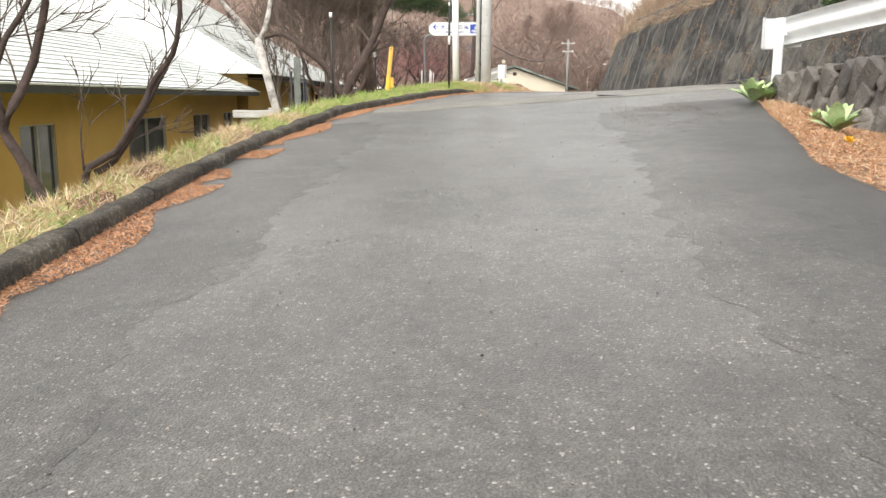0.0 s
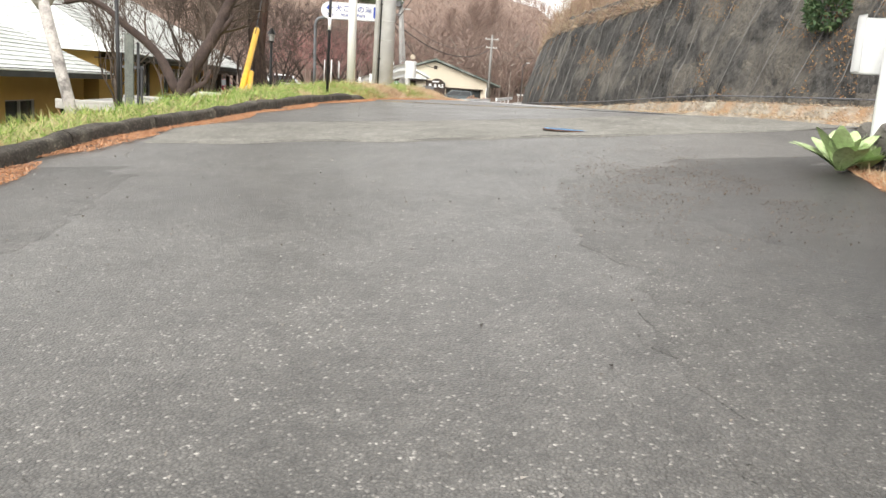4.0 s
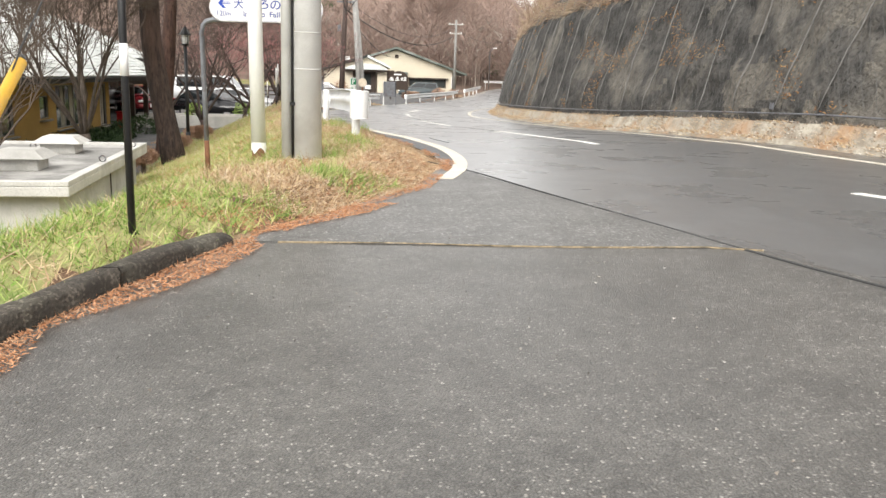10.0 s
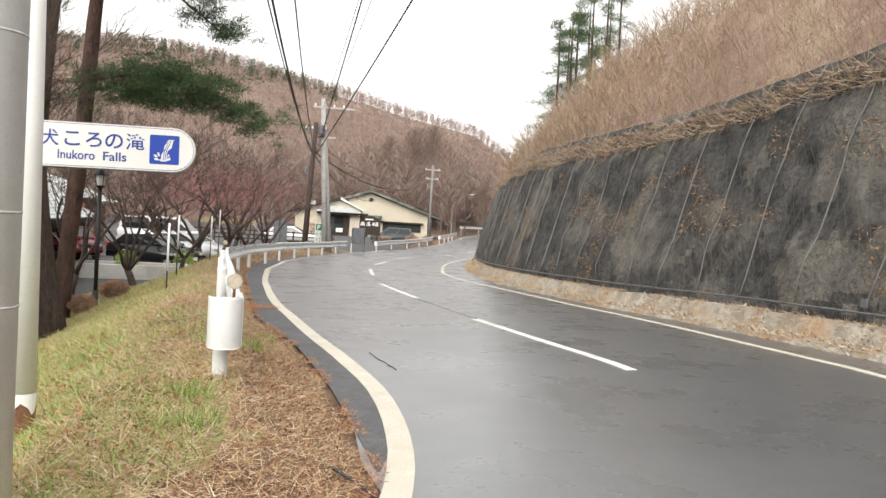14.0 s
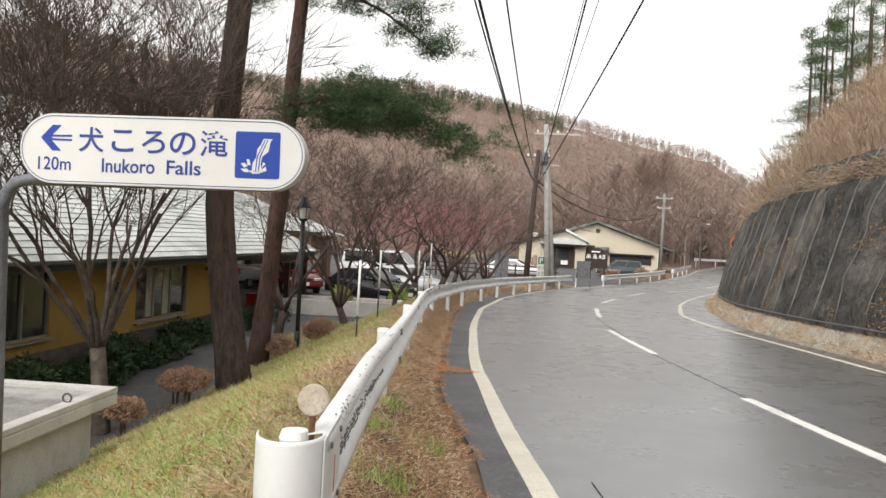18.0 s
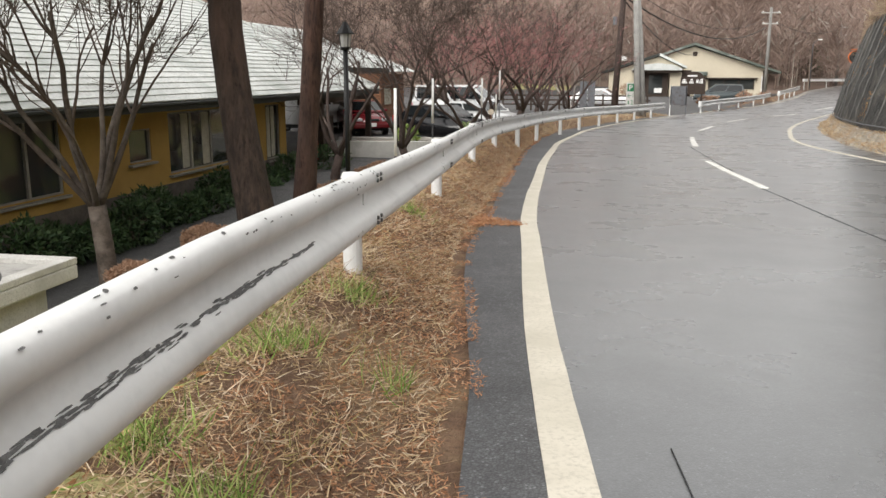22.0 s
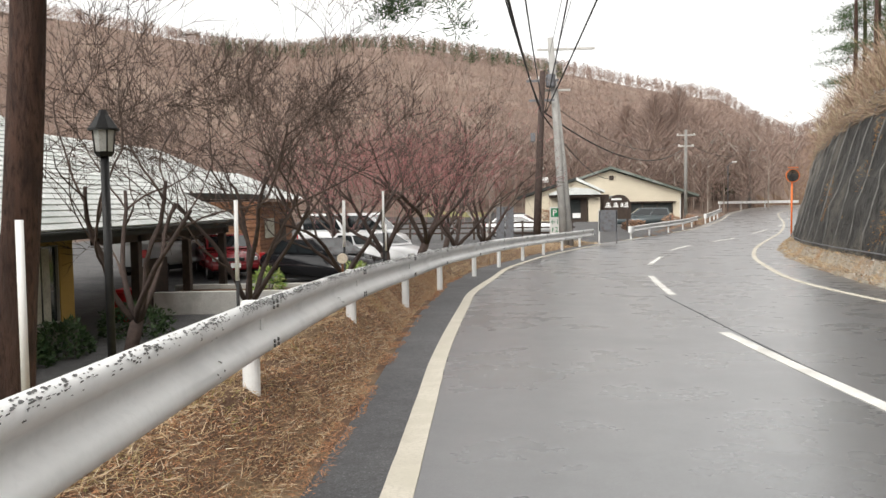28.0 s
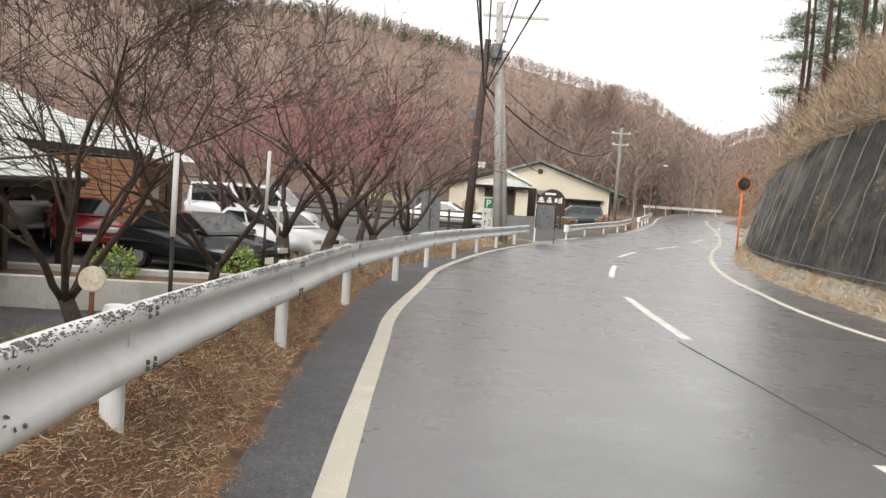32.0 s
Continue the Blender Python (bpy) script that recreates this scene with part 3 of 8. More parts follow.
seam = cut(SEAM_X, -50, 22.4)
main_left = seam + [(22.6, 2.72)] + [(y, x + 0.12 + 0.0) for y, x in cut(EDGE_X, 24, 168)]
surface("road", main_left, [(y, x - 0.25) for y, x in cut(FOOT_X, -50, 168)], M_ROAD, 1.0, 10, 0.0, "damp grey asphalt two-lane mountain road", "road")
drive_left = [(y, x + 0.02) for y, x in cut(EDGE_X, -40, 22.2)]
drive_right = [(-40, 2.3), (4.5, 2.5), (5.9, 2.6), (7.2, 3.0), (9, 3.5), (10.4, 4.0), (11.0, 5.3), (15.5, 4.52), (18.5, 3.72), (20, 3.32), (22.2, 2.8)]
surface("driveway", drive_left, drive_right, M_DRIVE, 0.5, 8, 0.0, "worn rough asphalt side drive with patches", "driveway")

shoulder_right = [(y, x) for x, y in ((2.72, 22.6), (2.9, 23.0), (3.0, 24.0), (3.0, 25.1), (2.88, 26), (2.66, 27.4), (2.45, 28.9), (2.2, 31), (2.03, 32.4), (1.83, 34.7), (1.74, 36.1), (1.59, 38.4), (1.47, 40.3), (1.38, 42.5), (1.3, 45.5), (1.26, 48), (1.5, 52), (1.75, 56), (2.7, 62), (4.0, 67.5), (6.0, 74.5))]
surface("road_shoulder", [(y, x + 0.10) for y, x in cut(EDGE_X, 22.8, 74.4)], cut(shoulder_right, 22.8, 74.4), M_SHOULDER, 0.4, 3, 0.0035, "darker asphalt strip outside the edge line", "road shoulder")
# farthest hill; the air's haze is put into its pale blue-grey colour
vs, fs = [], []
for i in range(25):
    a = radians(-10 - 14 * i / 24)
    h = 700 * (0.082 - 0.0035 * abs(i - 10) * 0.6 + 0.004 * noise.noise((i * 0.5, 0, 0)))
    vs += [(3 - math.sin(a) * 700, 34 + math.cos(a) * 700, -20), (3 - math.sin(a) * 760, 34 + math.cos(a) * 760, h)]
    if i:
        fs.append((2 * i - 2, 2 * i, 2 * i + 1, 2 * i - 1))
obj("far_hill", mesh_of("far_hill", vs, fs, mat("haze_tinted_hill", (0.33, 0.36, 0.40), (0.27, 0.30, 0.34), 0.02, 1.0, bump=0, fine=0.1), smooth=True), None, "wooded hill closing the valley, haze put into its pale blue colour", "backdrop", kind="structure")


def ribbon(name, pts, width, material, dz, parent=None, label="", category="", kind="", wobble=0.0):
    """A flat painted strip along a line on the road, a few millimetres proud."""
    p = spline(pts, 0.4)
    vs, fs = [], []
    for i, q in enumerate(p):
        d = (p[min(i + 1, len(p) - 1)] - p[max(i - 1, 0)]).normalized()
        s = Vector((-d.y, d.x, 0)) * (width / 2)
        for k in (-1, 1):
            a = q + s * k * (1 + wobble * noise.noise((q.x * 3, q.y * 3, k)))
            z = road_z(a.x, a.y) + dz
            vs += [(a.x, a.y, z), (a.x, a.y, z - dz - 0.004)]
        if i:
            o = 4 * i
            fs += [(o - 4, o - 2, o + 2, o), (o - 3, o - 4, o, o + 1), (o - 2, o - 1, o + 3, o + 2)]
    fs += [(0, 1, 3, 2), (len(vs) - 4, len(vs) - 2, len(vs) - 1, len(vs) - 3)]
    return obj(name, mesh_of(name, vs, fs, material), parent, label, category, kind=kind)


# ---- road markings ----
LINE_L = [(2.5, 21.15), (2.75, 21.9), (2.95, 22.9), (3.03, 24.0), (3.0, 25.1), (2.88, 26), (2.66, 27.4), (2.45, 28.9), (2.2, 31), (2.03, 32.4), (1.83, 34.7), (1.74, 36.1), (1.59, 38.4), (1.47, 40.3), (1.38, 42.5), (1.3, 45.5), (1.26, 48), (1.5, 52), (1.75, 56), (2.7, 62), (4.0, 67.5), (6.0, 74.5)]
LINE_L2 = [(7.6, 79.6), (10.4, 85.5), (14.2, 93), (18.8, 106), (25, 127), (36.5, 158)]
LINE_R = [(20, 0), (14.2, 10), (11.2, 16), (9.6, 21), (9.0, 25), (8.85, 30), (8.85, 36), (8.55, 42), (8.15, 47), (8.2, 51), (8.9, 55.5), (10.1, 61.5), (12.3, 69.5), (15.6, 79.5), (18.2, 86.5), (22.4, 100), (29, 124), (40, 152)]
ribbon("edge_line", LINE_L, 0.165, M_LINE, 0.0085, None, "worn cream-white edge line curling into the drive", "road marking", "structure", 0.06)
ribbon("edge_line", LINE_L2, 0.15, M_LINE, 0.006, None, "worn white edge line beyond the car park mouth", "road marking", "structure")
ribbon("edge_line", LINE_R, 0.15, M_LINE, 0.006, None, "worn white edge line along the cut slope", "road marking", "structure", 0.06)
for a, b in (((13.5, 6.2), (10.6, 10.4)), ((8.4, 15.6), (6.5, 20.4)), ((5.85, 26.4), (5.25, 31.5)), ((5.05, 36.95), (4.75, 42.35)), ((4.97, 47.4), (5.27, 52.3)), ((5.95, 57.2), (7.0, 62.0)),
             ((8.2, 67.2), (9.8, 71.8)), ((11.9, 76.6), (14.1, 81)), ((16.3, 85.6), (18.4, 90.2)), ((20.6, 95), (22.3, 99.8)), ((24.2, 105), (25.8, 110)), ((27.4, 115), (29.2, 120))):
    mid = ((a[0] + b[0]) / 2 - 0.02, (a[1] + b[1]) / 2)
    ribbon("centre_dash", [a, mid, b], 0.14, M_DASH, 0.006, None, "worn white dash of the centre line", "road marking", "structure", 0.08)
# joints, seams and cracks in the asphalt
ribbon("road_joint", [(4.5, 15.4), (4.05, 16.8), (3.65, 18.6), (3.3, 20.1), (2.86, 22.1), (2.5, 23.0)], 0.02, M_CRACK, 0.007, None, "open joint between drive and main road", "road joint", "structure", 0.5)
ribbon("road_joint", [(1.0, 18.2), (1.74, 18.1), (2.43, 17.95), (3.1, 17.83), (3.65, 17.74), (3.95, 17.6)], 0.011, mat("straw_joint", (0.42, 0.33, 0.21), (0.09, 0.075, 0.05), 14), 0.009, None, "grass-filled joint across the drive mouth", "road joint", "structure", 0.5)
for pts in ([(3.1, 27.0), (3.17, 26.6), (3.2, 26.4), (3.27, 26.1), (3.3, 25.9)], ):
    ribbon("road_crack", [(x + 0.035 * noise.noise((y * 9, 0, 0)), y) for x, y in ((a[0] + (b[0] - a[0]) * f, a[1] + (b[1] - a[1]) * f) for a, b in zip(pts, pts[1:]) for f in (0, 0.5))], 0.0024, M_CRACK, 0.0075, None, "thin dark crack in the asphalt", "road crack", "structure", 0.8)

for pts in ([(4.8, 47.2), (4.85, 45), (4.9, 42.6), (4.95, 40), (5.1, 36.9)], [(5.0, 36.9), (5.25, 32.0), (5.42, 30.2)]):
    ribbon("road_seam", pts, 0.022, M_SEAM, 0.0045, None, "dull dark seam along the road's middle", "road joint", "structure", 0.7)


def patch(name, outline, material, dz, label):
    """A piece of older paving, laid over the drive."""
    vs, fs = [], []
    n = len(outline)
    for (xa, ya, xb, yb) in outline:
        L = math.hypot(xb - xa, yb - ya)
        for w, h in [(-0.03 / L, 0.001)] + [(k / 6, dz) for k in range(7)] + [(1 + 0.03 / L, 0.001)]:
            x, y = xa + (xb - xa) * w, ya + (yb - ya) * w
            vs.append((x, y, road_z(x, y) + h))
    for j in range(n - 1):
        fs += [(j * 9 + k, j * 9 + k + 1, j * 9 + k + 10, j * 9 + k + 9) for k in range(8)]
    return obj(name, mesh_of(name, vs, fs, material, smooth=True), None, label, "paving patch", kind="structure")


band = []
for i in range(63):
    x = -1.0 + 0.1 * i
    lo = 11.85 + 0.02 * x * x + 0.09 * noise.noise((x * 1.6, 0, 0)) + 0.05 * noise.noise((x * 6, 0, 0))
    hi = 13.55 + 0.03 * x * x + 0.12 * noise.noise((x * 1.3, 5, 0)) + 0.05 * noise.noise((x * 6, 5, 0))
    band.append((x, lo, x, hi))
patch("paving_patch", [q for q in band if q[0] > lerp(12.7, EDGE_X) + 0.2], M_PATCH, 0.009, "paler gravelly repair band across the drive")
for pts in [[(q[0], q[1]) for q in band[a:a + n]] for a, n in ((9, 9), (21, 6), (30, 12), (47, 8))] + [[(q[2], q[3]) for q in band[a:a + n]] for a, n in ((12, 5), (28, 7))]:
    ribbon("road_crack", pts, 0.0045, M_CRACK, 0.0105, None, "ragged edge crack of the repair band", "road crack", "structure", 0.9)

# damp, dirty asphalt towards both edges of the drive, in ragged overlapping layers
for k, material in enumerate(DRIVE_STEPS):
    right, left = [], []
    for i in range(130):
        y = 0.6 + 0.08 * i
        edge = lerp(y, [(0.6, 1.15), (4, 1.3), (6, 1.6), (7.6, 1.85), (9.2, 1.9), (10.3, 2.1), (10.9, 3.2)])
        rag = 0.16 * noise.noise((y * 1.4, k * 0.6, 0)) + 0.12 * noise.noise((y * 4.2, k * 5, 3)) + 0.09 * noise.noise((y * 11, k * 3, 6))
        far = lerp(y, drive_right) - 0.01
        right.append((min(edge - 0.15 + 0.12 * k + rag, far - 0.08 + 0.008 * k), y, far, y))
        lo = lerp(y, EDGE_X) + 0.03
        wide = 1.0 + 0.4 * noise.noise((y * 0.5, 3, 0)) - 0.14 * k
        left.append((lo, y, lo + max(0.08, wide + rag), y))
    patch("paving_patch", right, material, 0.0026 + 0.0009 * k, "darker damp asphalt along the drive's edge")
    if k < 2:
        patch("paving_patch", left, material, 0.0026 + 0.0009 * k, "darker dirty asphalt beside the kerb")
mouth = [(lerp(18.25 + 3.9 * f, EDGE_X) + 0.03, 18.25 + 3.9 * f, lerp(17.68 + 4.3 * f, SEAM_X) - 0.03, 17.68 + 4.3 * f) for f in np.linspace(0, 1, 24)]
patch("paving_patch", mouth, M_COARSE, 0.0035, "coarse grey asphalt at the drive's mouth")

# manhole cover
mh = thing("manhole_cover", (2.5, 12.45, road_z(2.5, 12.45) + 0.006), "round blue painted iron manhole cover in the drive", "manhole cover")
part("frame_ring", cyl(0.20, 0.20, 0.008, n=40), M_RUST, mh, "rusty iron ring")
part("lid", cyl(0.192, 0.19, 0.006, z=0.005, n=40), M_MANHOLE, mh, smooth=False)
for r in (0.15, 0.10, 0.05):
    bm = bmesh.new()
    a = bmesh.ops.create_circle(bm, radius=r, segments=36)["verts"]
    b = bmesh.ops.create_circle(bm, radius=r - 0.018, segments=36)["verts"]
    for k in range(36):
        bm.faces.new((a[k], a[(k + 1) % 36], b[(k + 1) % 36], b[k]))
    bmesh.ops.translate(bm, vec=(0, 0, 0.0125), verts=bm.verts)
    part("raised_ring", bm, M_MHRING, mh)


# ---- kerb of the drive ----
kerb = tagged(obj("kerb", None), "dark mossy concrete kerb beside the drive", "kerb", kind="structure")
kp = spline([(lerp(y, EDGE_X) - 0.06, y) for y in (-6, -3, 0, 4, 7, 9.5, 11.7, 13.5, 15.2, 16.7, 17.8, 18.6)], 0.6)
KERB_PROFILE = ((0.085, -0.2), (0.084, 0.0), (0.079, 0.092), (0.062, 0.118), (0.0, 0.124), (-0.062, 0.116), (-0.08, 0.09), (-0.085, -0.2))
kn = len(KERB_PROFILE)
for i in range(0, len(kp) - 2, 2):
    vs, fs = [], []
    seg = [kp[i].lerp(kp[i + 1], f) for f in np.linspace(0.01, 1, 7)] + [kp[i + 1].lerp(kp[i + 2], f) for f in np.linspace(0.16, 0.99, 6)]
    for j, q in enumerate(seg):
        d = (seg[min(j + 1, len(seg) - 1)] - seg[max(j - 1, 0)]).normalized()
        n2 = Vector((d.y, -d.x, 0))
        zb = road_z(q.x + 0.07, q.y)
        sink = 0.09 * smooth01((q.y - 17.6) / 1.0)
        for o, h in KERB_PROFILE:
            w = Vector((q.x * 6, q.y * 6, o * 20 + h * 20))
            p = q + n2 * (o + 0.02 * noise.noise(w)) + Vector((0, 0, zb + h * 0.88 - sink + 0.026 * noise.noise(w * 0.6 + Vector((5, 0, 0)))))
            vs.append(p)
        if j:
            fs += [((j - 1) * kn + k, (j - 1) * kn + k + 1, j * kn + k + 1, j * kn + k) for k in range(kn - 1)]
    fs += [tuple(range(kn)), tuple(range(len(vs) - 1, len(vs) - kn - 1, -1))]
    obj("kerb_stone", mesh_of("kerb_stone", vs, fs, M_KERB, smooth=True), kerb)


# ---- guard rails ----
RAIL = [(1.77, 24.5), (1.69, 25.3), (1.56, 26.6), (1.39, 28.58), (1.02, 32.55), (0.64, 36.9), (0.41, 40.8), (0.45, 44.7), (0.56, 48.5), (0.95, 52.0), (1.5, 56.5), (2.5, 62), (3.7, 67.5), (5.4, 74.0)]


def beam_section():
    """W-beam profile: out from the road side, and up."""
    return [(0.0, -0.165), (0.05, -0.175), (0.075, -0.155), (0.08, -0.11), (0.06, -0.07), (0.0, -0.03), (0.0, 0.03), (0.06, 0.07), (0.08, 0.11), (0.075, 0.155), (0.05, 0.175), (0.0, 0.165)]


def rail_beam(p, zs, parent, material, name="beam", label="", side=1):
    vs, fs = [], []
    prof = beam_section()
    n = len(prof)
    for t in (0, 1):
        for i, q in enumerate(p):
            d = (p[min(i + 1, len(p) - 1)] - p[max(i - 1, 0)]).normalized()
            s = Vector((d.y, -d.x, 0)) * side
            for o, u in prof:
                vs.append(q + s * (o + 0.06 - 0.005 * t) + Vector((0, 0, zs[i] + u)))
    half = len(p) * n
    for t in (0, 1):
        for i in range(len(p) - 1):
            for k in range(n - 1):
                a = t * half + i * n + k
                f = (a, a + 1, a + n + 1, a + n)
                fs.append(f if (side > 0) == (t == 0) else f[::-1])
    for i in range(len(p) - 1):
        for k in (0, n - 1):
            a = i * n + k
            fs.append((a, a + n, half + a + n, half + a))
    return obj(name, mesh_of(name, vs, fs, material, smooth=True), parent, label)


def guard_rail(name, pts, top, spacing, label, side=1, sleeve=True, base=None, seg=3.85, sleeve_marks=False, post_y=()):
    """Posts, beams bolted end to end, bolts and a rounded end sleeve."""
    g = tagged(obj(name, None, m=pose(pts[0][0], pts[0][1], top(*pts[0]) - 0.7)), label, "guard rail")
    off = Vector((pts[0][0], pts[0][1], top(*pts[0]) - 0.7))
    p = spline(pts, 0.25)
    run = [0.0]
    for i in range(1, len(p)):
        run.append(run[-1] + (p[i] - p[i - 1]).length)

    def at(s):
        i = min(max(1, int(np.searchsorted(run, s))), len(p) - 1)
        k = (s - run[i - 1]) / max(1e-6, run[i] - run[i - 1])
        return p[i - 1].lerp(p[i], k), (p[i] - p[i - 1]).normalized()
    station = [0.12] + [run[next(i for i, q in enumerate(p) if q.y >= y)] for y in post_y]
    s = 0.0
    while s < run[-1] - 0.5:
        e = min(next((q for q in station[1:] if q > s + 0.5), s + seg), run[-1])
        m = max(2, int((e + 0.12 - s) / 0.4) + 1)
        q = [at(min(run[-1], s + (e + 0.12 - s) * k / (m - 1)))[0] - Vector((off.x, off.y, 0)) for k in range(m)]
        z = [top(v.x + off.x, v.y + off.y) - 0.175 - off.z for v in q]
        if s > 0:
            z[0] += 0.003
        rail_beam(q, z, g, M_PAINT, side=side)
        c, d = at(e)
        sv = Vector((d.y, -d.x, 0)) * side
        for k in (-0.05, 0.05):
            for u in (-0.11, 0.11, -0.14, 0.14):
                w = c + d * (k + 0.06) + sv * (0.06 + 0.079)
                bm = cyl(0.013, 0.011, 0.012, n=8, axis="x")
                part("bolt", bm, M_CHIP, g, m=pose(w.x - off.x, w.y - off.y, top(w.x, w.y) - 0.175 + u - off.z, 0, 0, math.degrees(math.atan2(sv.y, sv.x))))
        s = e
    nth = 0
    s = 0.12
    while s < run[-1]:
        c, d = at(s)
        sv = Vector((d.y, -d.x, 0)) * side
        zt = top(c.x, c.y)
        zb = (base or land_z)(c.x, c.y) - 0.15
        w = c - sv * 0.012
        post = part("post", cyl(0.057, 0.057, zt - 0.05 - zb, n=18), M_PAINT, g, m=pose(w.x - off.x, w.y - off.y, zb - off.z), smooth=False)
        part("cap", cyl(0.060, 0.05, 0.03, z=zt - 0.052 - zb, n=18), M_WHITE, post)
        part("bracket", box(0.075, 0.07, 0.10, x=0, y=0, z=zt - 0.225 - zb), M_PAINT, post, m=pose(sv.x * .045, sv.y * .045, 0, 0, 0, math.degrees(math.atan2(sv.y, sv.x))))
        nth += 1
        s = station[nth] if nth < len(station) else s + spacing
    if sleeve:
        q, d = at(0)
        vs, fs = [], []
        sv = Vector((d.y, -d.x, 0)) * side
        N = 14
        for t in (0, 1):
            for k in range(N + 1):
                a = math.pi * 1.02 * k / N
                r = 0.125 - 0.006 * t
                c = q - sv * (0.125 - 0.13) - d * 0.05
                w = c - sv * 0.0 + (sv * math.cos(a) - d * math.sin(a) * 1.25) * r
                for u in (-0.195, -0.18, 0.0, 0.17, 0.185):
                    k2 = 1.0 if u not in (-0.195, 0.185) else 0.985
                    vs.append((w - c) * k2 + c - Vector((off.x, off.y, 0)) + Vector((0, 0, top(q.x, q.y) - 0.175 - off.z + u)))
        h = (N + 1) * 5
        for t in (0, 1):
            for k in range(N):
                for j in range(4):
                    a = t * h + k * 5 + j
                    f = (a, a + 5, a + 6, a + 1)
                    fs.append(f if (t == 0) == (side > 0) else f[::-1])
        for k in range(N):
            for j in (0, 4):
                fs.append((k * 5 + j, k * 5 + 5 + j, h + k * 5 + 5 + j, h + k * 5 + j))
        obj("end_sleeve", mesh_of("end_sleeve", vs, fs, M_PAINT, smooth=True), g, "rounded white end sleeve")
        # straight plate between the sleeve and the beam
        a0 = q + sv * 0.132 - d * 0.06 - Vector((off.x, off.y, 0))
        bm = box(0.006, 0.46, 0.365, bevel=0.002)
        zz = top(q.x, q.y) - 0.365 - off.z
        part("sleeve_plate", bm, M_PAINT, g, m=pose(a0.x + d.x * .2, a0.y + d.y * .2, zz, 0, 0, math.degrees(math.atan2(-d.x, d.y))))
        if not sleeve_marks:
            return g, at, run, off
        rz = math.degrees(math.atan2(sv.y, sv.x))
        for k, u in ((0.1, -0.13), (0.1, 0.13), (0.37, -0.13), (0.37, 0.13)):
            w = a0 + d * k + sv * 0.003
            part("bolt", cyl(0.014, 0.012, 0.012, n=8, axis="x"), M_CHIP, g, m=pose(w.x, w.y, zz + 0.182 + u, 0, 0, rz))
        w = a0 + d * 0.27 + sv * 0.004
        part("red_mark", box(0.002, 0.012, 0.16, z=0.07), M_REDBOX, g, m=pose(w.x, w.y, zz, 0, 0, rz))
    return g, at, run, off


def rail_top(x, y):
    return lerp(y, [(24, 2.05), (26.6, 2.04), (28.5, 1.99), (30.5, 1.925), (32.5, 1.87), (36.9, 1.78), (40.8, 1.655), (44.7, 1.54), (48.5, 1.44), (55, 1.29), (62, 1.12), (68, 0.98), (76, 0.87)])


rail, rail_at, rail_run, rail_off = guard_rail("guard_rail", RAIL, rail_top, 3.85, "white painted steel guard rail with chipped lichened top", sleeve_marks=True, post_y=(28.58, 32.57, 36.95, 40.82, 44.68, 48.48))
# chipped paint and lichen along the top of the beam, densest beyond the middle
random.seed(5)
cv, cf = [], []


def chip(s, u, L, w):
    c, d = rail_at(s)
    sv = Vector((d.y, -d.x, 0))
    prof = beam_section()
    zc = rail_top(c.x, c.y) - 0.175
    us = [p[1] for p in prof[7:]]
    k0 = len(cv)
    n = 6
    for i in range(n):
        f = i / (n - 1)
        for j, e in enumerate((-1, 1)):
            uu = u + e * w * (0.3 + 0.7 * math.sin(math.pi * (0.1 + 0.8 * f))) * random.uniform(0.6, 1.1)
            o = np.interp(uu, [0.03, 0.07, 0.11, 0.155, 0.176], [0.0, 0.06, 0.08, 0.075, 0.045]) if uu > 0 else np.interp(uu, [-0.176, -0.155, -0.11, -0.07, -0.03], [0.045, 0.075, 0.08, 0.06, 0.0])
            q, _ = rail_at(s + (f - 0.5) * L)
            cv.append(tuple(q + sv * (float(o) + 0.0635) + Vector((0, 0, zc + uu + 0.002))))
    for i in range(n - 1):
        a = k0 + 2 * i
        cf.append((a, a + 2, a + 3, a + 1))


for _ in range(9500):
    s = random.uniform(0.3, 30)
    dens = 0.03 if s < 9 else 0.4 if s < 12 else 1.0
    if random.random() < dens * (0.35 + 0.65 * (noise.noise((s * 2.3, 0, 0)) > -0.1)):
        u = 0.174 - abs(random.gauss(0, 0.022))
        chip(s, u, random.uniform(0.006, 0.03), random.uniform(0.0015, 0.005))
for _ in range(260):
    s = random.uniform(0.62, 3.1)
    chip(s, -0.054 + random.gauss(0, 0.004) * (1.5 - 0.3 * s), random.uniform(0.02, 0.09), random.uniform(0.001, 0.0032))
for _ in range(25):
    chip(random.uniform(0.3, 0.9), 0.172 - abs(random.gauss(0, 0.025)), random.uniform(0.01, 0.03), random.uniform(0.002, 0.005))
for k in range(1, 7):
    for _ in range(7):
        chip(3.85 * k + random.uniform(-0.1, 0.15), random.choice((-1, 1)) * random.uniform(0.06, 0.14), random.uniform(0.01, 0.03), random.uniform(0.004, 0.012))
obj("worn_paint", mesh_of("worn_paint", [Vector(v) - rail_off for v in cv], cf, M_CHIP), rail, "dark chips and lichen where white paint has worn off", kind="stuff")


def reflector(x, y, z, rz, label="round reflector disc on a rusty bent stalk behind the rail"):
    g = thing("delineator", (x, y, z), label, "delineator", "delineators of the guard rail", rz)
    tube("stalk", [(0, 0, -0.22), (0, 0, -0.06), (-0.008, 0, 0.0)], 0.012, M_RUST, g, "rusty iron stalk")
    part("disc", cyl(0.058, 0.058, 0.036, n=28, y=-0.018, axis="y", bevel=0.006), mat("aged_reflector", (0.62, 0.55, 0.45), (0.52, 0.44, 0.34), 18, 0.5, bump=0.1), g, "yellowed white disc")
    return g


reflector(1.83, 24.55, 2.16, 8)
reflector(0.34, 40.9, 1.76, 15)

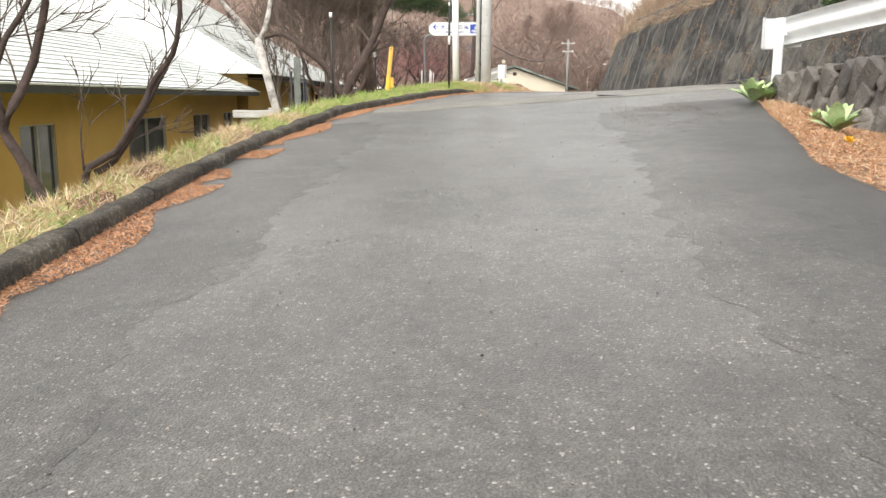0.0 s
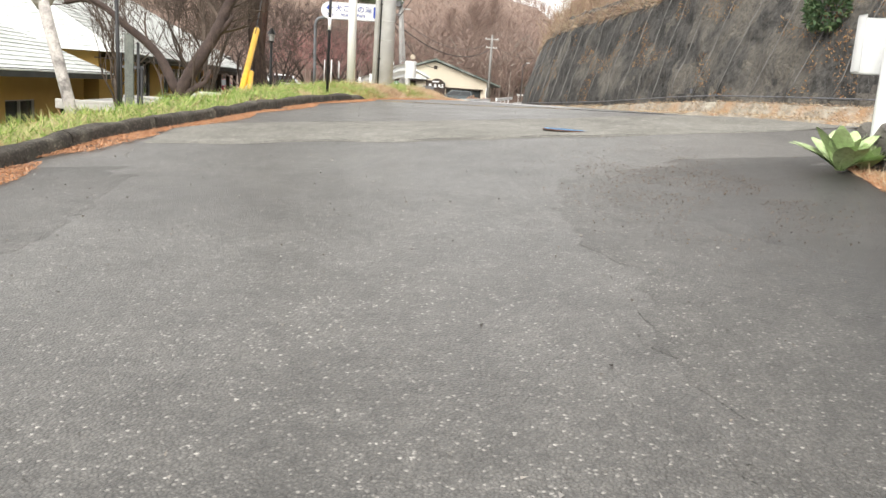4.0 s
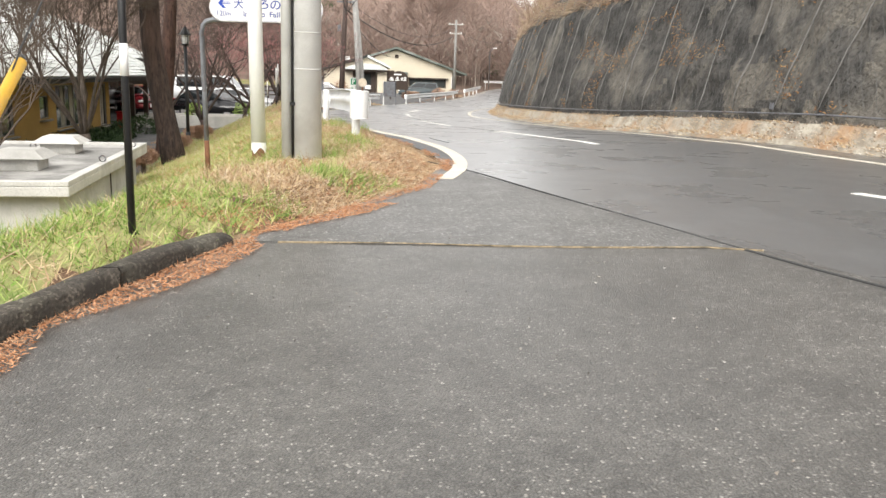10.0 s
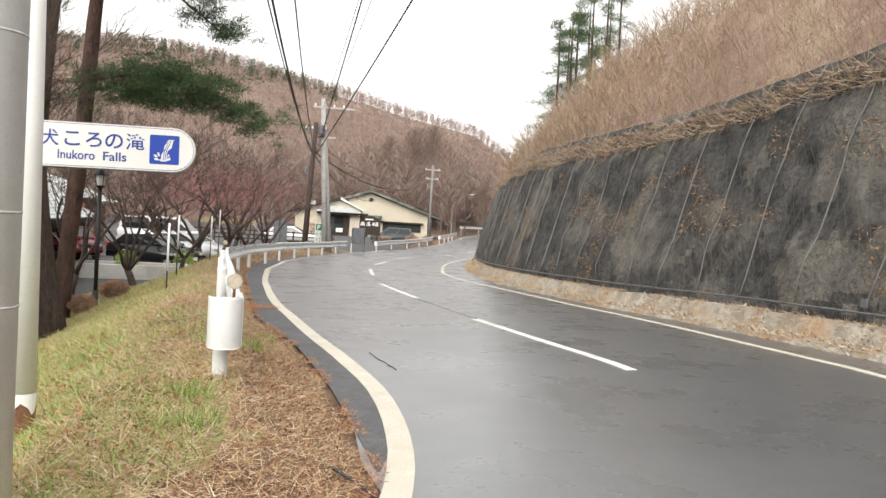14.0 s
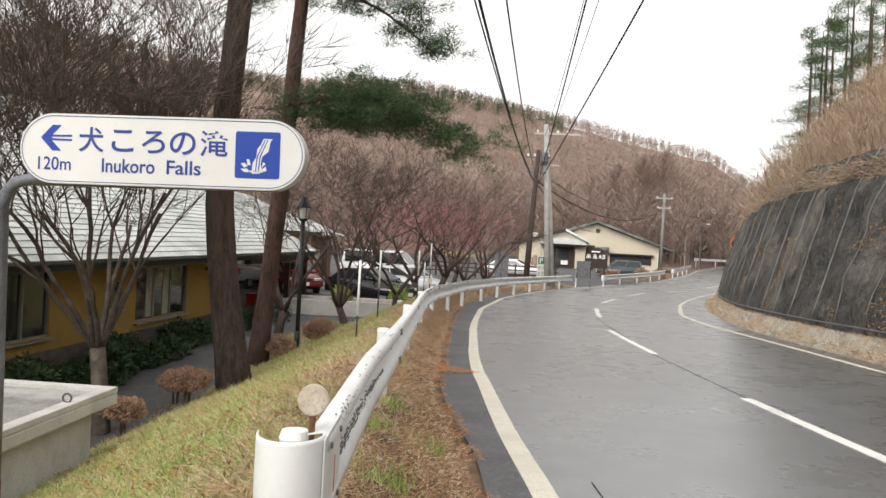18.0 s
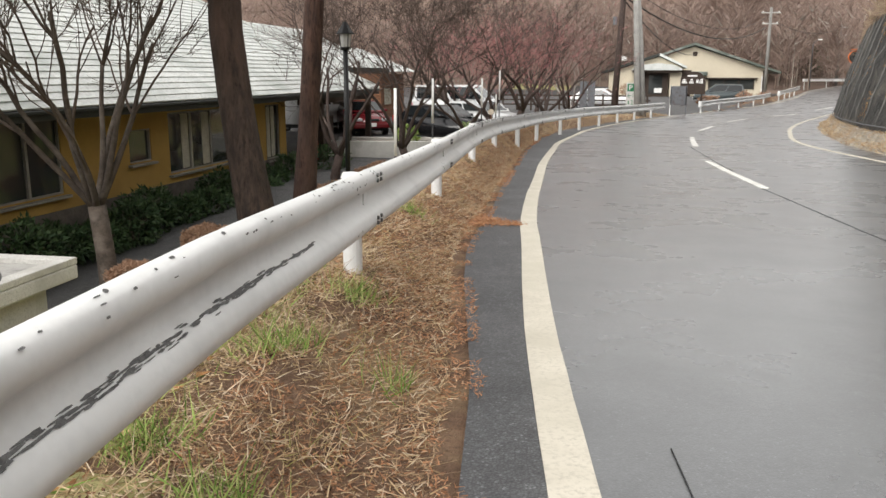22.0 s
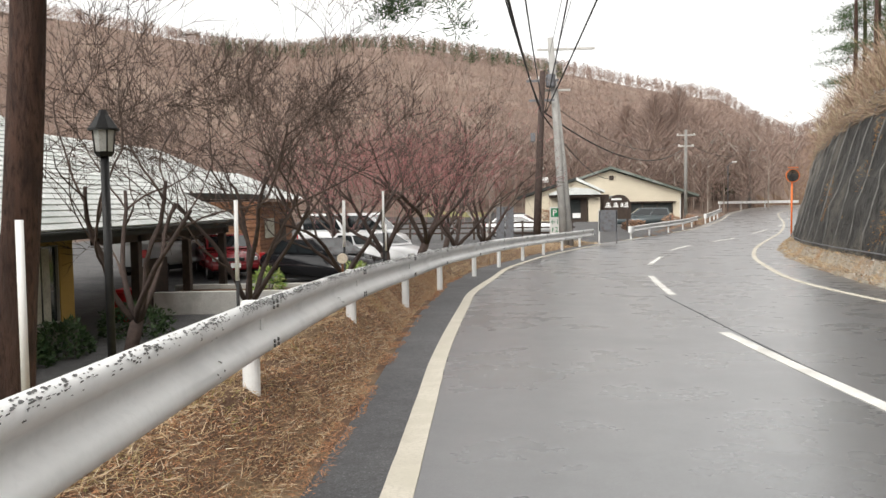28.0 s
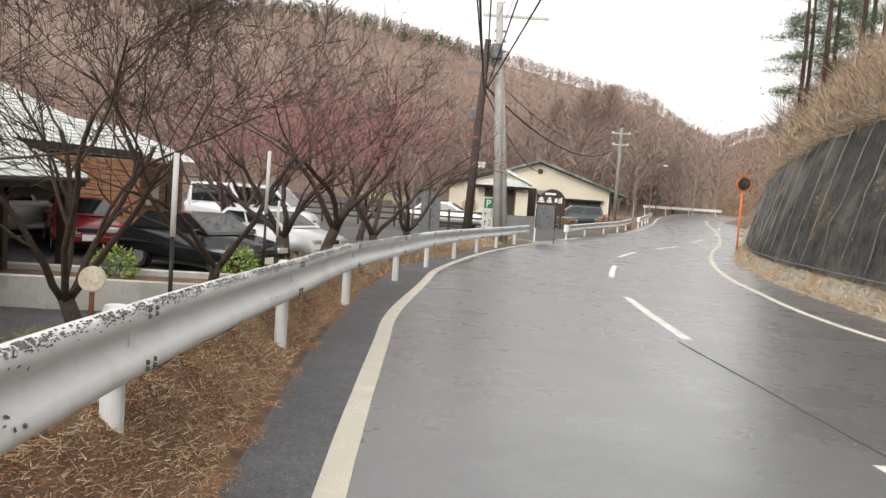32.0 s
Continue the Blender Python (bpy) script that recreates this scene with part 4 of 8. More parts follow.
RAIL2 = [(8.1, 80.6), (9.6, 84), (11.6, 88), (13.4, 92.2), (15.0, 97)]
guard_rail("guard_rail", RAIL2, lambda x, y: lerp(y, [(80, .78), (97, 1.02)]), 3.8, "white guard rail in front of the shop", base=lambda x, y: road_z(x, y) - .1)
guard_rail("guard_rail", [(16.2, 99.5), (18.2, 106), (20.6, 114)], lambda x, y: lerp(y, [(99, 1.1), (116, 1.4)]), 3.8, "white guard rail along the far verge", base=lambda x, y: road_z(x, y) - .1)
guard_rail("guard_rail", [(27.5, 146), (33, 149), (39, 150)], lambda x, y: 1.9, 3.8, "white guard rail across the far bend", base=lambda x, y: 0.6)
# the rail on the stone wall beside the drive
WALL = [(4.08, 10.55), (4.3, 9.0), (4.9, 6.0), (5.9, 2.5), (7.4, -1.5), (9.5, -6.0)]
guard_rail("guard_rail", [(4.1, 10.5), (4.34, 9.0), (4.95, 6.0), (5.95, 2.5), (7.45, -1.5)], lambda x, y: lerp(y, [(-2, 3.0), (4, 2.5), (10.5, 2.1)]), 3.8, "white guard rail on a rough stone wall", side=-1, base=lambda x, y: lerp(y, [(-2, 2.1), (4, 1.7), (10.5, 1.33)]), sleeve=True)


def wall_top(y):
    return lerp(y, [(-8, 2.7), (-2, 2.25), (4, 1.85), (9, 1.5), (10.6, 1.36)])


# ---- stone block wall of the drive ----
sw = tagged(obj("stone_wall", None), "rough split-stone retaining wall laid diagonally beside the drive", "retaining wall", kind="structure")
wp = spline(WALL, 0.3)
vs, fs = [], []
for q in wp:
    t = wall_top(q.y)
    for dx, z in ((0.03, -0.6), (0.03, t - 0.03), (1.6, t - 0.03), (2.6, t - 0.03)):
        vs.append((q.x + dx, q.y, z))
for i in range(len(wp) - 1):
    fs += [(i * 4 + k, i * 4 + k + 1, i * 4 + k + 5, i * 4 + k + 4) for k in range(3)]
fs.append((0, 1, 2, 3))
obj("wall_core", mesh_of("wall_core", vs, fs, M_KERB), sw)
random.seed(11)
blocks = []
for k in range(5):
    bm = box(0.30, 0.24, 0.34, bevel=0.03)
    for v in bm.verts:
        v.co += Vector((noise.noise(v.co * 6 + Vector((k * 7, 0, 0))) * 0.05, noise.noise(v.co * 5 + Vector((k, 9, 0))) * 0.02, noise.noise(v.co * 5 + Vector((k, 0, 9))) * 0.02))
        v.co.z -= 0.17
    me = bpy.data.meshes.new("stone")
    bm.to_mesh(me)
    bm.free()
    me.materials.append(M_STONE)
    blocks.append(me)
wl2 = spline(WALL, 0.26)
for i, q in enumerate(wl2):
    if q.y < -4:
        break
    zt = wall_top(q.y)
    zb = drive_z(q.x, q.y) - 0.32
    row = 0
    z = zt - 0.16
    while z > zb - 0.1:
        ob = obj("stone", random.choice(blocks), sw, m=pose(q.x + 0.11 + random.uniform(-.015, .015) - (zt - z) * 0.04, q.y + (0.13 if row % 2 else 0), z, 38 + random.uniform(-6, 6), random.uniform(-4, 4), 8))
        z -= 0.27
        row += 1
cap = [Vector((q.x + 0.1, q.y, wall_top(q.y))) for q in wp]
vs, fs = [], []
for q in cap:
    for dx, dz in ((-0.10, -0.06), (-0.08, 0.0), (0.3, 0.01), (0.3, -0.06)):
        vs.append((q.x + dx, q.y, q.z + dz + 0.008 * noise.noise((q.y * 3, dx, 0))))
for i in range(len(cap) - 1):
    fs += [(i * 4 + k, i * 4 + (k + 1) % 4, i * 4 + 4 + (k + 1) % 4, i * 4 + 4 + k) for k in range(4)]
fs.append((0, 1, 2, 3))
obj("wall_coping", mesh_of("wall_coping", vs, fs, M_KERB), sw, "rough dark coping")


# ---- rock face with netting ----
def face_point(s_y, h, bulge=True):
    """A point of the cut slope at y along its foot and height h above its foot."""
    f = lerp(s_y, FOOT_X)
    x = f + 0.30 + 0.27 * h + (0.10 * max(0, h - 3) ** 2)
    z = lerp(s_y, MAIN_Z) + 0.35 + h
    if bulge:
        a = 0.16 * noise.noise((s_y * 0.35, h * 0.5, 2)) + 0.13 * noise.noise((s_y * 1.1, h * 1.1, 5)) + 0.10 * noise.noise((s_y * 2.6, h * 2.2, 8))
        x += a * min(1, h * 1.5 + 0.2)
    return Vector((x, s_y, z))


def face_height(y):
    return lerp(y, [(-10, 4.8), (10, 4.8), (22, 4.6), (27, 4.3), (31, 4.05), (38, 4.0), (50, 4.15), (58, 4.1), (66, 3.9), (84, 3.4), (110, 2.2)]) + 0.18 * noise.noise((y * 0.3, 0, 4))


vs, fs = [], []
ys = list(np.arange(-12, 12, 0.5)) + list(np.arange(12, 50, 0.17)) + list(np.arange(50, 112, 0.7))
NH = 30
for y in ys:
    H = face_height(y) + 0.5
    for k in range(NH):
        vs.append(face_point(y, H * k / (NH - 1)))
for j in range(len(ys) - 1):
    fs += [(j * NH + k, (j + 1) * NH + k, (j + 1) * NH + k + 1, j * NH + k + 1) for k in range(NH - 1)]
pale = []
for j in range(len(ys) - 1):
    for k in range(NH - 1):
        y, h = ys[j], face_height(ys[j]) * k / (NH - 1)
        v = noise.noise((y * 0.55, h * 0.7, 31)) + 0.55 * noise.noise((y * 1.7, h * 1.9, 32)) + 0.3 * noise.noise((y * 5, h * 5, 33))
        pale.append(1 if v > lerp(y, [(20, -0.15), (27, 0.05), (33, 0.5), (60, 0.7)]) else 0)
rock = obj("rock_slope", mesh_of("rock_slope", vs, fs, [M_ROCK, M_ROCKPALE], pale, True), None, "steep dark rock cutting hung with wire netting", "rock face", kind="structure")
# low concrete footing with debris
vs, fs = [], []
fy = list(np.arange(-6, 110, 0.6))
for y in fy:
    f = lerp(y, FOOT_X)
    z = lerp(y, MAIN_Z)
    w = 0.03 * noise.noise((y, 0, 0))
    for dx, dz in ((-0.28 + w, -0.05), (-0.22 + w, 0.06), (0.05, 0.12 + w), (0.2, 0.40 + w), (0.6, 0.42)):
        vs.append((f + dx, y, z + dz))
for j in range(len(fy) - 1):
    fs += [(j * 5 + k, (j + 1) * 5 + k, (j + 1) * 5 + k + 1, j * 5 + k + 1) for k in range(4)]
obj("slope_footing", mesh_of("slope_footing", vs, fs, mat("stained_footing", (0.44, 0.40, 0.33), (0.24, 0.205, 0.16), 2.5, 0.95, fine=14, bump=0.8, c=(0.33, 0.20, 0.11), big=0.9, dist=0.05), smooth=True), rock, "stained concrete footing with leaf litter")
# wire ropes down the face and the cable along its foot
net = thing("rockfall_net", face_point(24, 0), "wire rockfall net and ropes over the dark cutting", "safety net")
noff = face_point(24, 0)
random.seed(8)
y = 6.0
while y < 96:
    H = face_height(y)
    top_y = y + (0.0 if y > 31 else -0.3 * min(4.0, 31 - y))
    pts = []
    for k in range(13):
        h = 0.25 + (H + 0.3) * k / 12
        q = face_point(y + (top_y - y) * k / 12 + 0.05 * noise.noise((y, k, 0)), h)
        taut = face_point(q.y, h, False)
        q.x = min(q.x - 0.05, taut.x - 0.07)
        pts.append(q - noff)
    tube("rope", pts, 0.012 if y < 40 else 0.017, M_ROPE, net, n=5)
    y += random.choice((1.4, 1.6, 1.75))
for h, r in ((0.22, 0.018),):
    tube("foot_cable", [face_point(q, h) + Vector((-0.13, 0, 0)) - noff for q in np.arange(4, 96, 1.0)], r, M_GALV, net, n=6)
# mesh of crossing wires, kept to the stretch passed nearest
wv, wf = [], []


def wire(pts, r):
    v, f = tube_data(pts, [r] * len(pts), 3, False)
    k = len(wv)
    wv.extend(v)
    wf.extend([tuple(i + k for i in q) for q in f])


for sgn in (-1, 1):
    for y in np.arange(14, 64, 0.26):
        pts = []
        for k in range(9):
            h = 0.3 + 4.3 * k / 8
            yy = y + sgn * 0.9 * h * 0.55
            if h > face_height(yy):
                break
            pts.append(face_point(yy, h) + Vector((-0.075, 0, 0.02)) - noff)
        if len(pts) > 2:
            wire(pts, 0.0036)
obj("wire_mesh", mesh_of("wire_mesh", wv, wf, M_NET), net, "fine diamond netting wires", kind="stuff")
for y, h in ((28.5, 0.3), (26.2, 2.9)):
    q = face_point(y, h) - noff + Vector((-0.2, 0, 0))
    part("anchor_plate", box(0.03, 0.13, 0.13, bevel=0.005), M_GALV, net, m=pose(*q))
tube("drain_pipe", [face_point(26.2, 2.9) + Vector((-0.25, 0, 0)) - noff, face_point(25.5, 3.1) + Vector((0.2, -.4, .25)) - noff], 0.04, M_GALV, net, "grey drain pipe stub")


# ---- vegetation helpers ----
def tri_mesh(name, P, D, L, W, material, rng):
    """Thin one-triangle blades from points P along directions D, as one mesh."""
    n = len(P)
    D = D / np.linalg.norm(D, axis=1)[:, None]
    S = np.cross(D, rng.normal(size=(n, 3)))
    S /= np.linalg.norm(S, axis=1)[:, None] + 1e-9
    V = np.empty((n, 3, 3))
    V[:, 0] = P - S * W[:, None]
    V[:, 1] = P + S * W[:, None]
    V[:, 2] = P + D * L[:, None]
    me = bpy.data.meshes.new(name)
    me.vertices.add(3 * n)
    me.vertices.foreach_set("co", V.reshape(-1).astype(np.float32))
    me.loops.add(3 * n)
    me.loops.foreach_set("vertex_index", np.arange(3 * n, dtype=np.int32))
    me.polygons.add(n)
    me.polygons.foreach_set("loop_start", np.arange(0, 3 * n, 3, dtype=np.int32))
    me.materials.append(material)
    me.update(calc_edges=True)
    me.validate()
    return me


def grow(rng, pos, d, length, r, level, top, spread, lift, trunk, twigs, limit=0.012, kids=(3, 5), bend=0.16, taper=0.55):
    """A branch as a bent tapered tube, and its children."""
    seg = max(3, int(length / (0.35 if level < 2 else 0.22)))
    seg = min(seg, 9)
    p, pts, rad = Vector(pos), [Vector(pos)], [r]
    d = Vector(d).normalized()
    dirs = [d.copy()]
    for i in range(seg):
        d = (d + Vector((rng.normal(0, bend), rng.normal(0, bend), rng.normal(0, bend * 0.7) + lift * 0.12))).normalized()
        p = p + d * (length / seg)
        pts.append(p.copy())
        rad.append(r * (1 - (1 - taper) * (i + 1) / seg))
        dirs.append(d.copy())
    tgt = trunk if level < 2 else twigs
    n = 9 if level == 0 else 6 if level == 1 else 4 if level == 2 else 3
    v, f = tube_data(pts, rad, n, cap=level < 2)
    k = len(tgt[0])
    tgt[0].extend(v)
    tgt[1].extend([tuple(i + k for i in q) for q in f])
    if level >= top:
        return
    m = int(rng.integers(kids[0], kids[1] + 1))
    for c in range(m):
        t = rng.uniform(0.35, 1.0) if c < m - 2 else rng.uniform(0.85, 1.0)
        i = min(seg, int(t * seg))
        a = dirs[i]
        side = Vector((rng.normal(), rng.normal(), rng.normal() * 0.6))
        side = (side - a * side.dot(a)).normalized()
        nd = (a + side * rng.uniform(0.6, 1.2) * spread + Vector((0, 0, 0.25 * lift))).normalized()
        grow(rng, pts[i], nd, length * rng.uniform(0.55, 0.85), max(limit * 0.4, rad[i] * rng.uniform(0.45, 0.7)), level + 1, top, spread, lift, trunk, twigs, limit, kids, bend, taper)


def bare_tree(name, at, height, r, seed, label, stems=3, bark=M_BARK, twig=M_TWIG, lean=(0, 0), trunk_h=1.0, top=5, spread=0.75, lift=0.6, kids=(3, 4), tint=None, limit=0.012, bend=0.16):
    rng = np.random.default_rng(seed)
    t = thing(name, at, label, "tree", "bare trees")
    trunk, twigs = ([], []), ([], [])
    v, f = tube_data([(0, 0, -0.3), (0, 0, 0.05), (lean[0] * .4, lean[1] * .4, trunk_h * .5), (lean[0], lean[1], trunk_h)], [r * 1.35, r * 1.15, r, r * 0.95], 12)
    trunk[0].extend(v)
    trunk[1].extend(f)
    for s in range(stems):
        a = 2 * math.pi * (s + rng.uniform(-.2, .2)) / stems
        d = (math.cos(a) * spread * 0.8, math.sin(a) * spread * 0.8, 1.0)
        grow(rng, (lean[0], lean[1], trunk_h - 0.1), d, height * rng.uniform(0.36, 0.46), r * (0.75 if stems < 3 else 0.6 if stems < 5 else 0.5 if stems < 7 else 0.38), 1, top, spread, lift, trunk, twigs, limit, kids, bend)
    obj("trunk", mesh_of("trunk", *trunk, bark, smooth=True), t)
    obj("crown", mesh_of("crown", *twigs, twig, smooth=False), t, tint or "")
    return t


# ---- poles and sign at the corner ----
pole = thing("utility_pole", (1.12, 21.47, 1.40), "grey banded concrete utility pole standing in dry grass", "utility pole")
tube("shaft", [(0, 0, -0.7), (0, 0, 4), (0, 0, 10.5)], [0.157, 0.143, 0.115], M_POLE, pole, n=28)
for z in (0.9, 1.25, 1.9, 2.6, 3.3, 4.2, 5.2):
    tube("band", [(0, 0, z - 0.005), (0, 0, z + 0.005)], [0.1578 - 0.0037 * z] * 2, M_CONC, pole, n=28)
tube("cable", [(-0.13, -0.105, -0.2), (-0.13, -0.10, 2.0), (-0.115, -0.095, 5), (-0.10, -0.08, 10)], 0.013, M_WIRE, pole, "black earth cable", n=6)
tube("conduit", [(-0.19, -0.02, -0.2), (-0.18, -0.02, 4), (-0.15, 0, 9)], 0.055, M_POLE, pole, "grey cable cover", n=12)
for z in (0.55, 1.55, 2.5, 3.4):
    part("clip", box(0.05, 0.02, 0.03, x=-0.13, y=-0.115, z=z), M_BLACK, pole)
for k, z in ((0, 1.75), (1, 2.3), (0, 2.85)):
    part("bolt_hole", cyl(0.012, 0.012, 0.01, x=0.03, y=-0.158, z=z, n=10, axis="y"), M_BLACK, pole)
part("crossarm", box(1.8, 0.08, 0.08, z=9.6, bevel=0.01), M_GALV, pole)

wpole = thing("white_pole", (0.44, 24.3, 1.24), "white painted steel pole with peeling rusty foot", "pole")
tube("shaft", [(0, 0, 0.08), (-0.03, 0, 2), (-0.10, 0, 6.5)], [0.096, 0.094, 0.09], M_WHITE, wpole, n=24)
tube("foot", [(0.01, 0, -0.7), (0, 0, 0.14)], [0.092, 0.0925], M_RUST, wpole, "rusty bared foot", n=24)
rng = np.random.default_rng(2)
vs, fs = [], []
for i in range(25):
    a = 2 * math.pi * i / 24
    h = 0.06 - 0.12 * rng.random()
    vs += [(0.0975 * math.cos(a), 0.0975 * math.sin(a), 0.1), (0.099 * math.cos(a), 0.099 * math.sin(a), h)]
    if i:
        fs.append((2 * i - 2, 2 * i, 2 * i + 1, 2 * i - 1))
obj("peeling_paint", mesh_of("peeling_paint", vs, fs, M_WHITE), wpole)

# falls sign
SGN = pose(0.46, 26.1, 3.2, 0, -1.0, 3.0)
sign = thing("direction_sign", (0, 0, 0), "white pill-shaped waterfall signboard with blue lettering on bent tube", "sign")
sign.matrix_basis = SGN
SW, SH = 1.68, 0.408


def pill(w, h, n=24):
    r = h / 2
    c = w / 2 - r
    return [(c + r * math.cos(a), r * math.sin(a)) for a in np.linspace(-math.pi / 2, math.pi / 2, n)] + [(-c + r * math.cos(a), r * math.sin(a)) for a in np.linspace(math.pi / 2, 3 * math.pi / 2, n)]


def slab(outline, y0, y1):
    """A flat outline in x, z extruded from y0 to y1."""
    bm = bmesh.new()
    a = [bm.verts.new((x, y0, z)) for x, z in outline]
    b = [bm.verts.new((x, y1, z)) for x, z in outline]
    bm.faces.new(a)
    bm.faces.new(b[::-1])
    for i in range(len(a)):
        j = (i + 1) % len(a)
        bm.faces.new((a[i], b[i], b[j], a[j]))
    bmesh.ops.recalc_face_normals(bm, faces=bm.faces)
    return bm


def outline_ring(outer, inner, y0, y1):
    bm = bmesh.new()
    n = len(outer)
    a = [bm.verts.new((x, y0, z)) for x, z in outer]
    b = [bm.verts.new((x, y0, z)) for x, z in inner]
    for i in range(n):
        j = (i + 1) % n
        bm.faces.new((a[i], a[j], b[j], b[i]))
    bmesh.ops.recalc_face_normals(bm, faces=bm.faces)
    return bm


board = part("board", slab(pill(SW, SH), 0.0, 0.10), M_SIGNEDGE, sign, "weathered grey box edge")
part("face", slab(pill(SW - 0.006, SH - 0.006), -0.004, 0.0), M_SIGN, sign)
part("border", outline_ring(pill(SW - 0.026, SH - 0.026), pill(SW - 0.034, SH - 0.034), -0.006, -0.005), M_NAVY, sign, "dark thin border line")


def sx(px):
    return (px - 540) / 930 * SW


def sz(py):
    return (256 - py) / 930 * SW


def lettering(text, x0, x1, y0, y1, material, parent, m=None, name="lettering", bold=0.0):
    """Text of the built-in font, stretched to fill a box in x, z."""
    cu = bpy.data.curves.new(name, "FONT")
    cu.body = text
    cu.size = 1.0
    cu.offset = bold
    tmp = bpy.data.objects.new(name, cu)
    scene.collection.objects.link(tmp)
    bpy.context.view_layer.update()
    me = bpy.data.meshes.new_from_object(tmp.evaluated_get(bpy.context.evaluated_depsgraph_get()))
    bpy.data.objects.remove(tmp)
    co = np.array([v.co[:] for v in me.vertices])
    if len(co):
        lo, hi = co.min(0), co.max(0)
        for v in me.vertices:
            v.co = ((v.co.x - lo[0]) / (hi[0] - lo[0]) * (x1 - x0) + x0, -0.0065, (v.co.y - lo[1]) / (hi[1] - lo[1]) * (y1 - y0) + y0)
    me.materials.clear()
    me.materials.append(material)
    me.name = name
    return obj(name, me, parent, m=m)


for ch, a, b, c, d in (("犬", 270, 352, 184, 264), ("こ", 378, 450, 190, 260), ("ろ", 476, 552, 190, 262), ("の", 568, 652, 192, 264), ("滝", 668, 756, 184, 266)):
    lettering(ch, sx(a), sx(b), sz(d), sz(c), M_NAVY, sign, bold=0.012)
lettering("120m", sx(138), sx(246), sz(325), sz(283), M_NAVY, sign, bold=0.006)
lettering("Inukoro", sx(348), sx(521), sz(328), sz(283), M_NAVY, sign, bold=0.014)
lettering("Falls", sx(560), sx(671), sz(328), sz(283), M_NAVY, sign, bold=0.014)
part("arrow_head", slab([(sx(145), sz(222)), (sx(183), sz(181)), (sx(212), sz(181)), (sx(180), sz(215)), (sx(180), sz(229)), (sx(212), sz(263)), (sx(183), sz(263))], -0.0065, -0.0045), M_BLUE, sign)
part("arrow_shaft", slab([(sx(176), sz(213)), (sx(247), sz(211)), (sx(247), sz(217)), (sx(178), sz(219))], -0.0065, -0.0045), M_BLUE, sign)
part("arrow_shaft", slab([(sx(178), sz(224)), (sx(247), sz(225)), (sx(247), sz(231)), (sx(178), sz(230))], -0.0065, -0.0045), M_BLUE, sign)


def rrect(x0, x1, z0, z1, r, n=5):
    pts = []
    for cx, cz, a0 in ((x1 - r, z1 - r, 0), (x0 + r, z1 - r, 90), (x0 + r, z0 + r, 180), (x1 - r, z0 + r, 270)):
        pts += [(cx + r * math.cos(radians(a0 + 90 * k / n)), cz + r * math.sin(radians(a0 + 90 * k / n))) for k in range(n + 1)]
    return pts


part("picture_square", slab(rrect(sx(781), sx(925), sz(331), sz(183), 0.012), -0.0065, -0.0045), M_BLUE, sign, "blue square with a white waterfall")
FALL = [[(870, 205), (900, 205), (894, 212), (888, 245), (868, 262), (864, 286), (872, 312), (836, 312), (838, 284), (850, 262), (852, 238), (864, 222)],
        [(800, 285), (812, 282), (822, 292), (812, 298)], [(818, 270), (828, 272), (832, 290), (822, 290)], [(800, 302), (820, 300), (830, 312), (812, 312)], [(872, 278), (880, 284), (868, 296)], [(870, 300), (880, 292), (884, 306), (872, 310)], [(826, 306), (872, 306), (860, 316), (838, 317)]]
for poly in FALL:
    part("waterfall_mark", slab([(sx(x), sz(y)) for x, y in poly], -0.0085, -0.0067), M_SIGN, sign)
for k in (0, 1):
    part("waterfall_line", slab([(sx(875 + 9 * k), sz(208)), (sx(878 + 9 * k), sz(208)), (sx(855 + 9 * k), sz(262)), (sx(850 + 9 * k), sz(308)), (sx(847 + 9 * k), sz(308)), (sx(851 + 9 * k), sz(262))], -0.0095, -0.0086), M_BLUE, sign)
tube("post", [(-0.97, 0.06, -2.4), (-0.97, 0.06, -1.3), (-0.97, 0.06, -0.36), (-0.95, 0.06, -0.27), (-0.90, 0.06, -0.205), (-0.80, 0.06, -0.18), (0.67, 0.06, -0.17)], 0.037, M_GALV, sign, "grey bent tube with rust spots", n=14)
tube("post_foot", [(-0.97, 0.06, -2.5), (-0.97, 0.06, -1.98)], 0.0378, M_RUST, sign, "rusty foot", n=14)

# thin snow poles, yellow guards, lantern
def snow_pole(x, y, z, h, label, dark=0.6, group="snow poles"):
    g = thing("snow_pole", (x, y, z), label, "marker pole", group)
    tube("rod", [(0, 0, -0.2), (0.0, 0, h * dark)], 0.018, M_RUST if dark > 0.8 else M_BLACK, g, n=8)
    tube("white_sleeve", [(0, 0, h * dark), (0.005, 0, h)], 0.023, M_WHITE, g, n=10)
    return g


thin = thing("snow_pole", (0.16, 18.03, 1.27), "slim dark marker pole with white bands in the grass", "marker pole", "snow poles")
tube("rod", [(0, 0, -0.4), (0.0, 0, 1.2), (0.01, 0, 1.98)], 0.022, M_BLACK, thin, n=10)
for a, b in ((0.95, 1.13), (1.75, 1.82), (1.86, 1.96)):
    tube("white_band", [(0, 0, a), (0, 0, b)], 0.0235, M_WHITE, thin, n=10)
snow_pole(-0.9, 41.0, land_z(-.9, 41.0), 2.42 - land_z(-.9, 41.0), "white capped snow pole behind the guard rail", 0.45)
snow_pole(-0.36, 44.0, land_z(-.36, 44.0), 2.41 - land_z(-.36, 44.0), "white snow pole behind the guard rail", 0.5)
snow_pole(-0.45, 36.4, land_z(-.45, 36.4), 2.3 - land_z(-.45, 36.4), "white snow pole on the turf bank", 0.3)
snow_pole(-0.5, 48.0, land_z(-.5, 48), 2.6 - land_z(-.5, 48), "snow pole with dark foot by the parking area", 0.5)
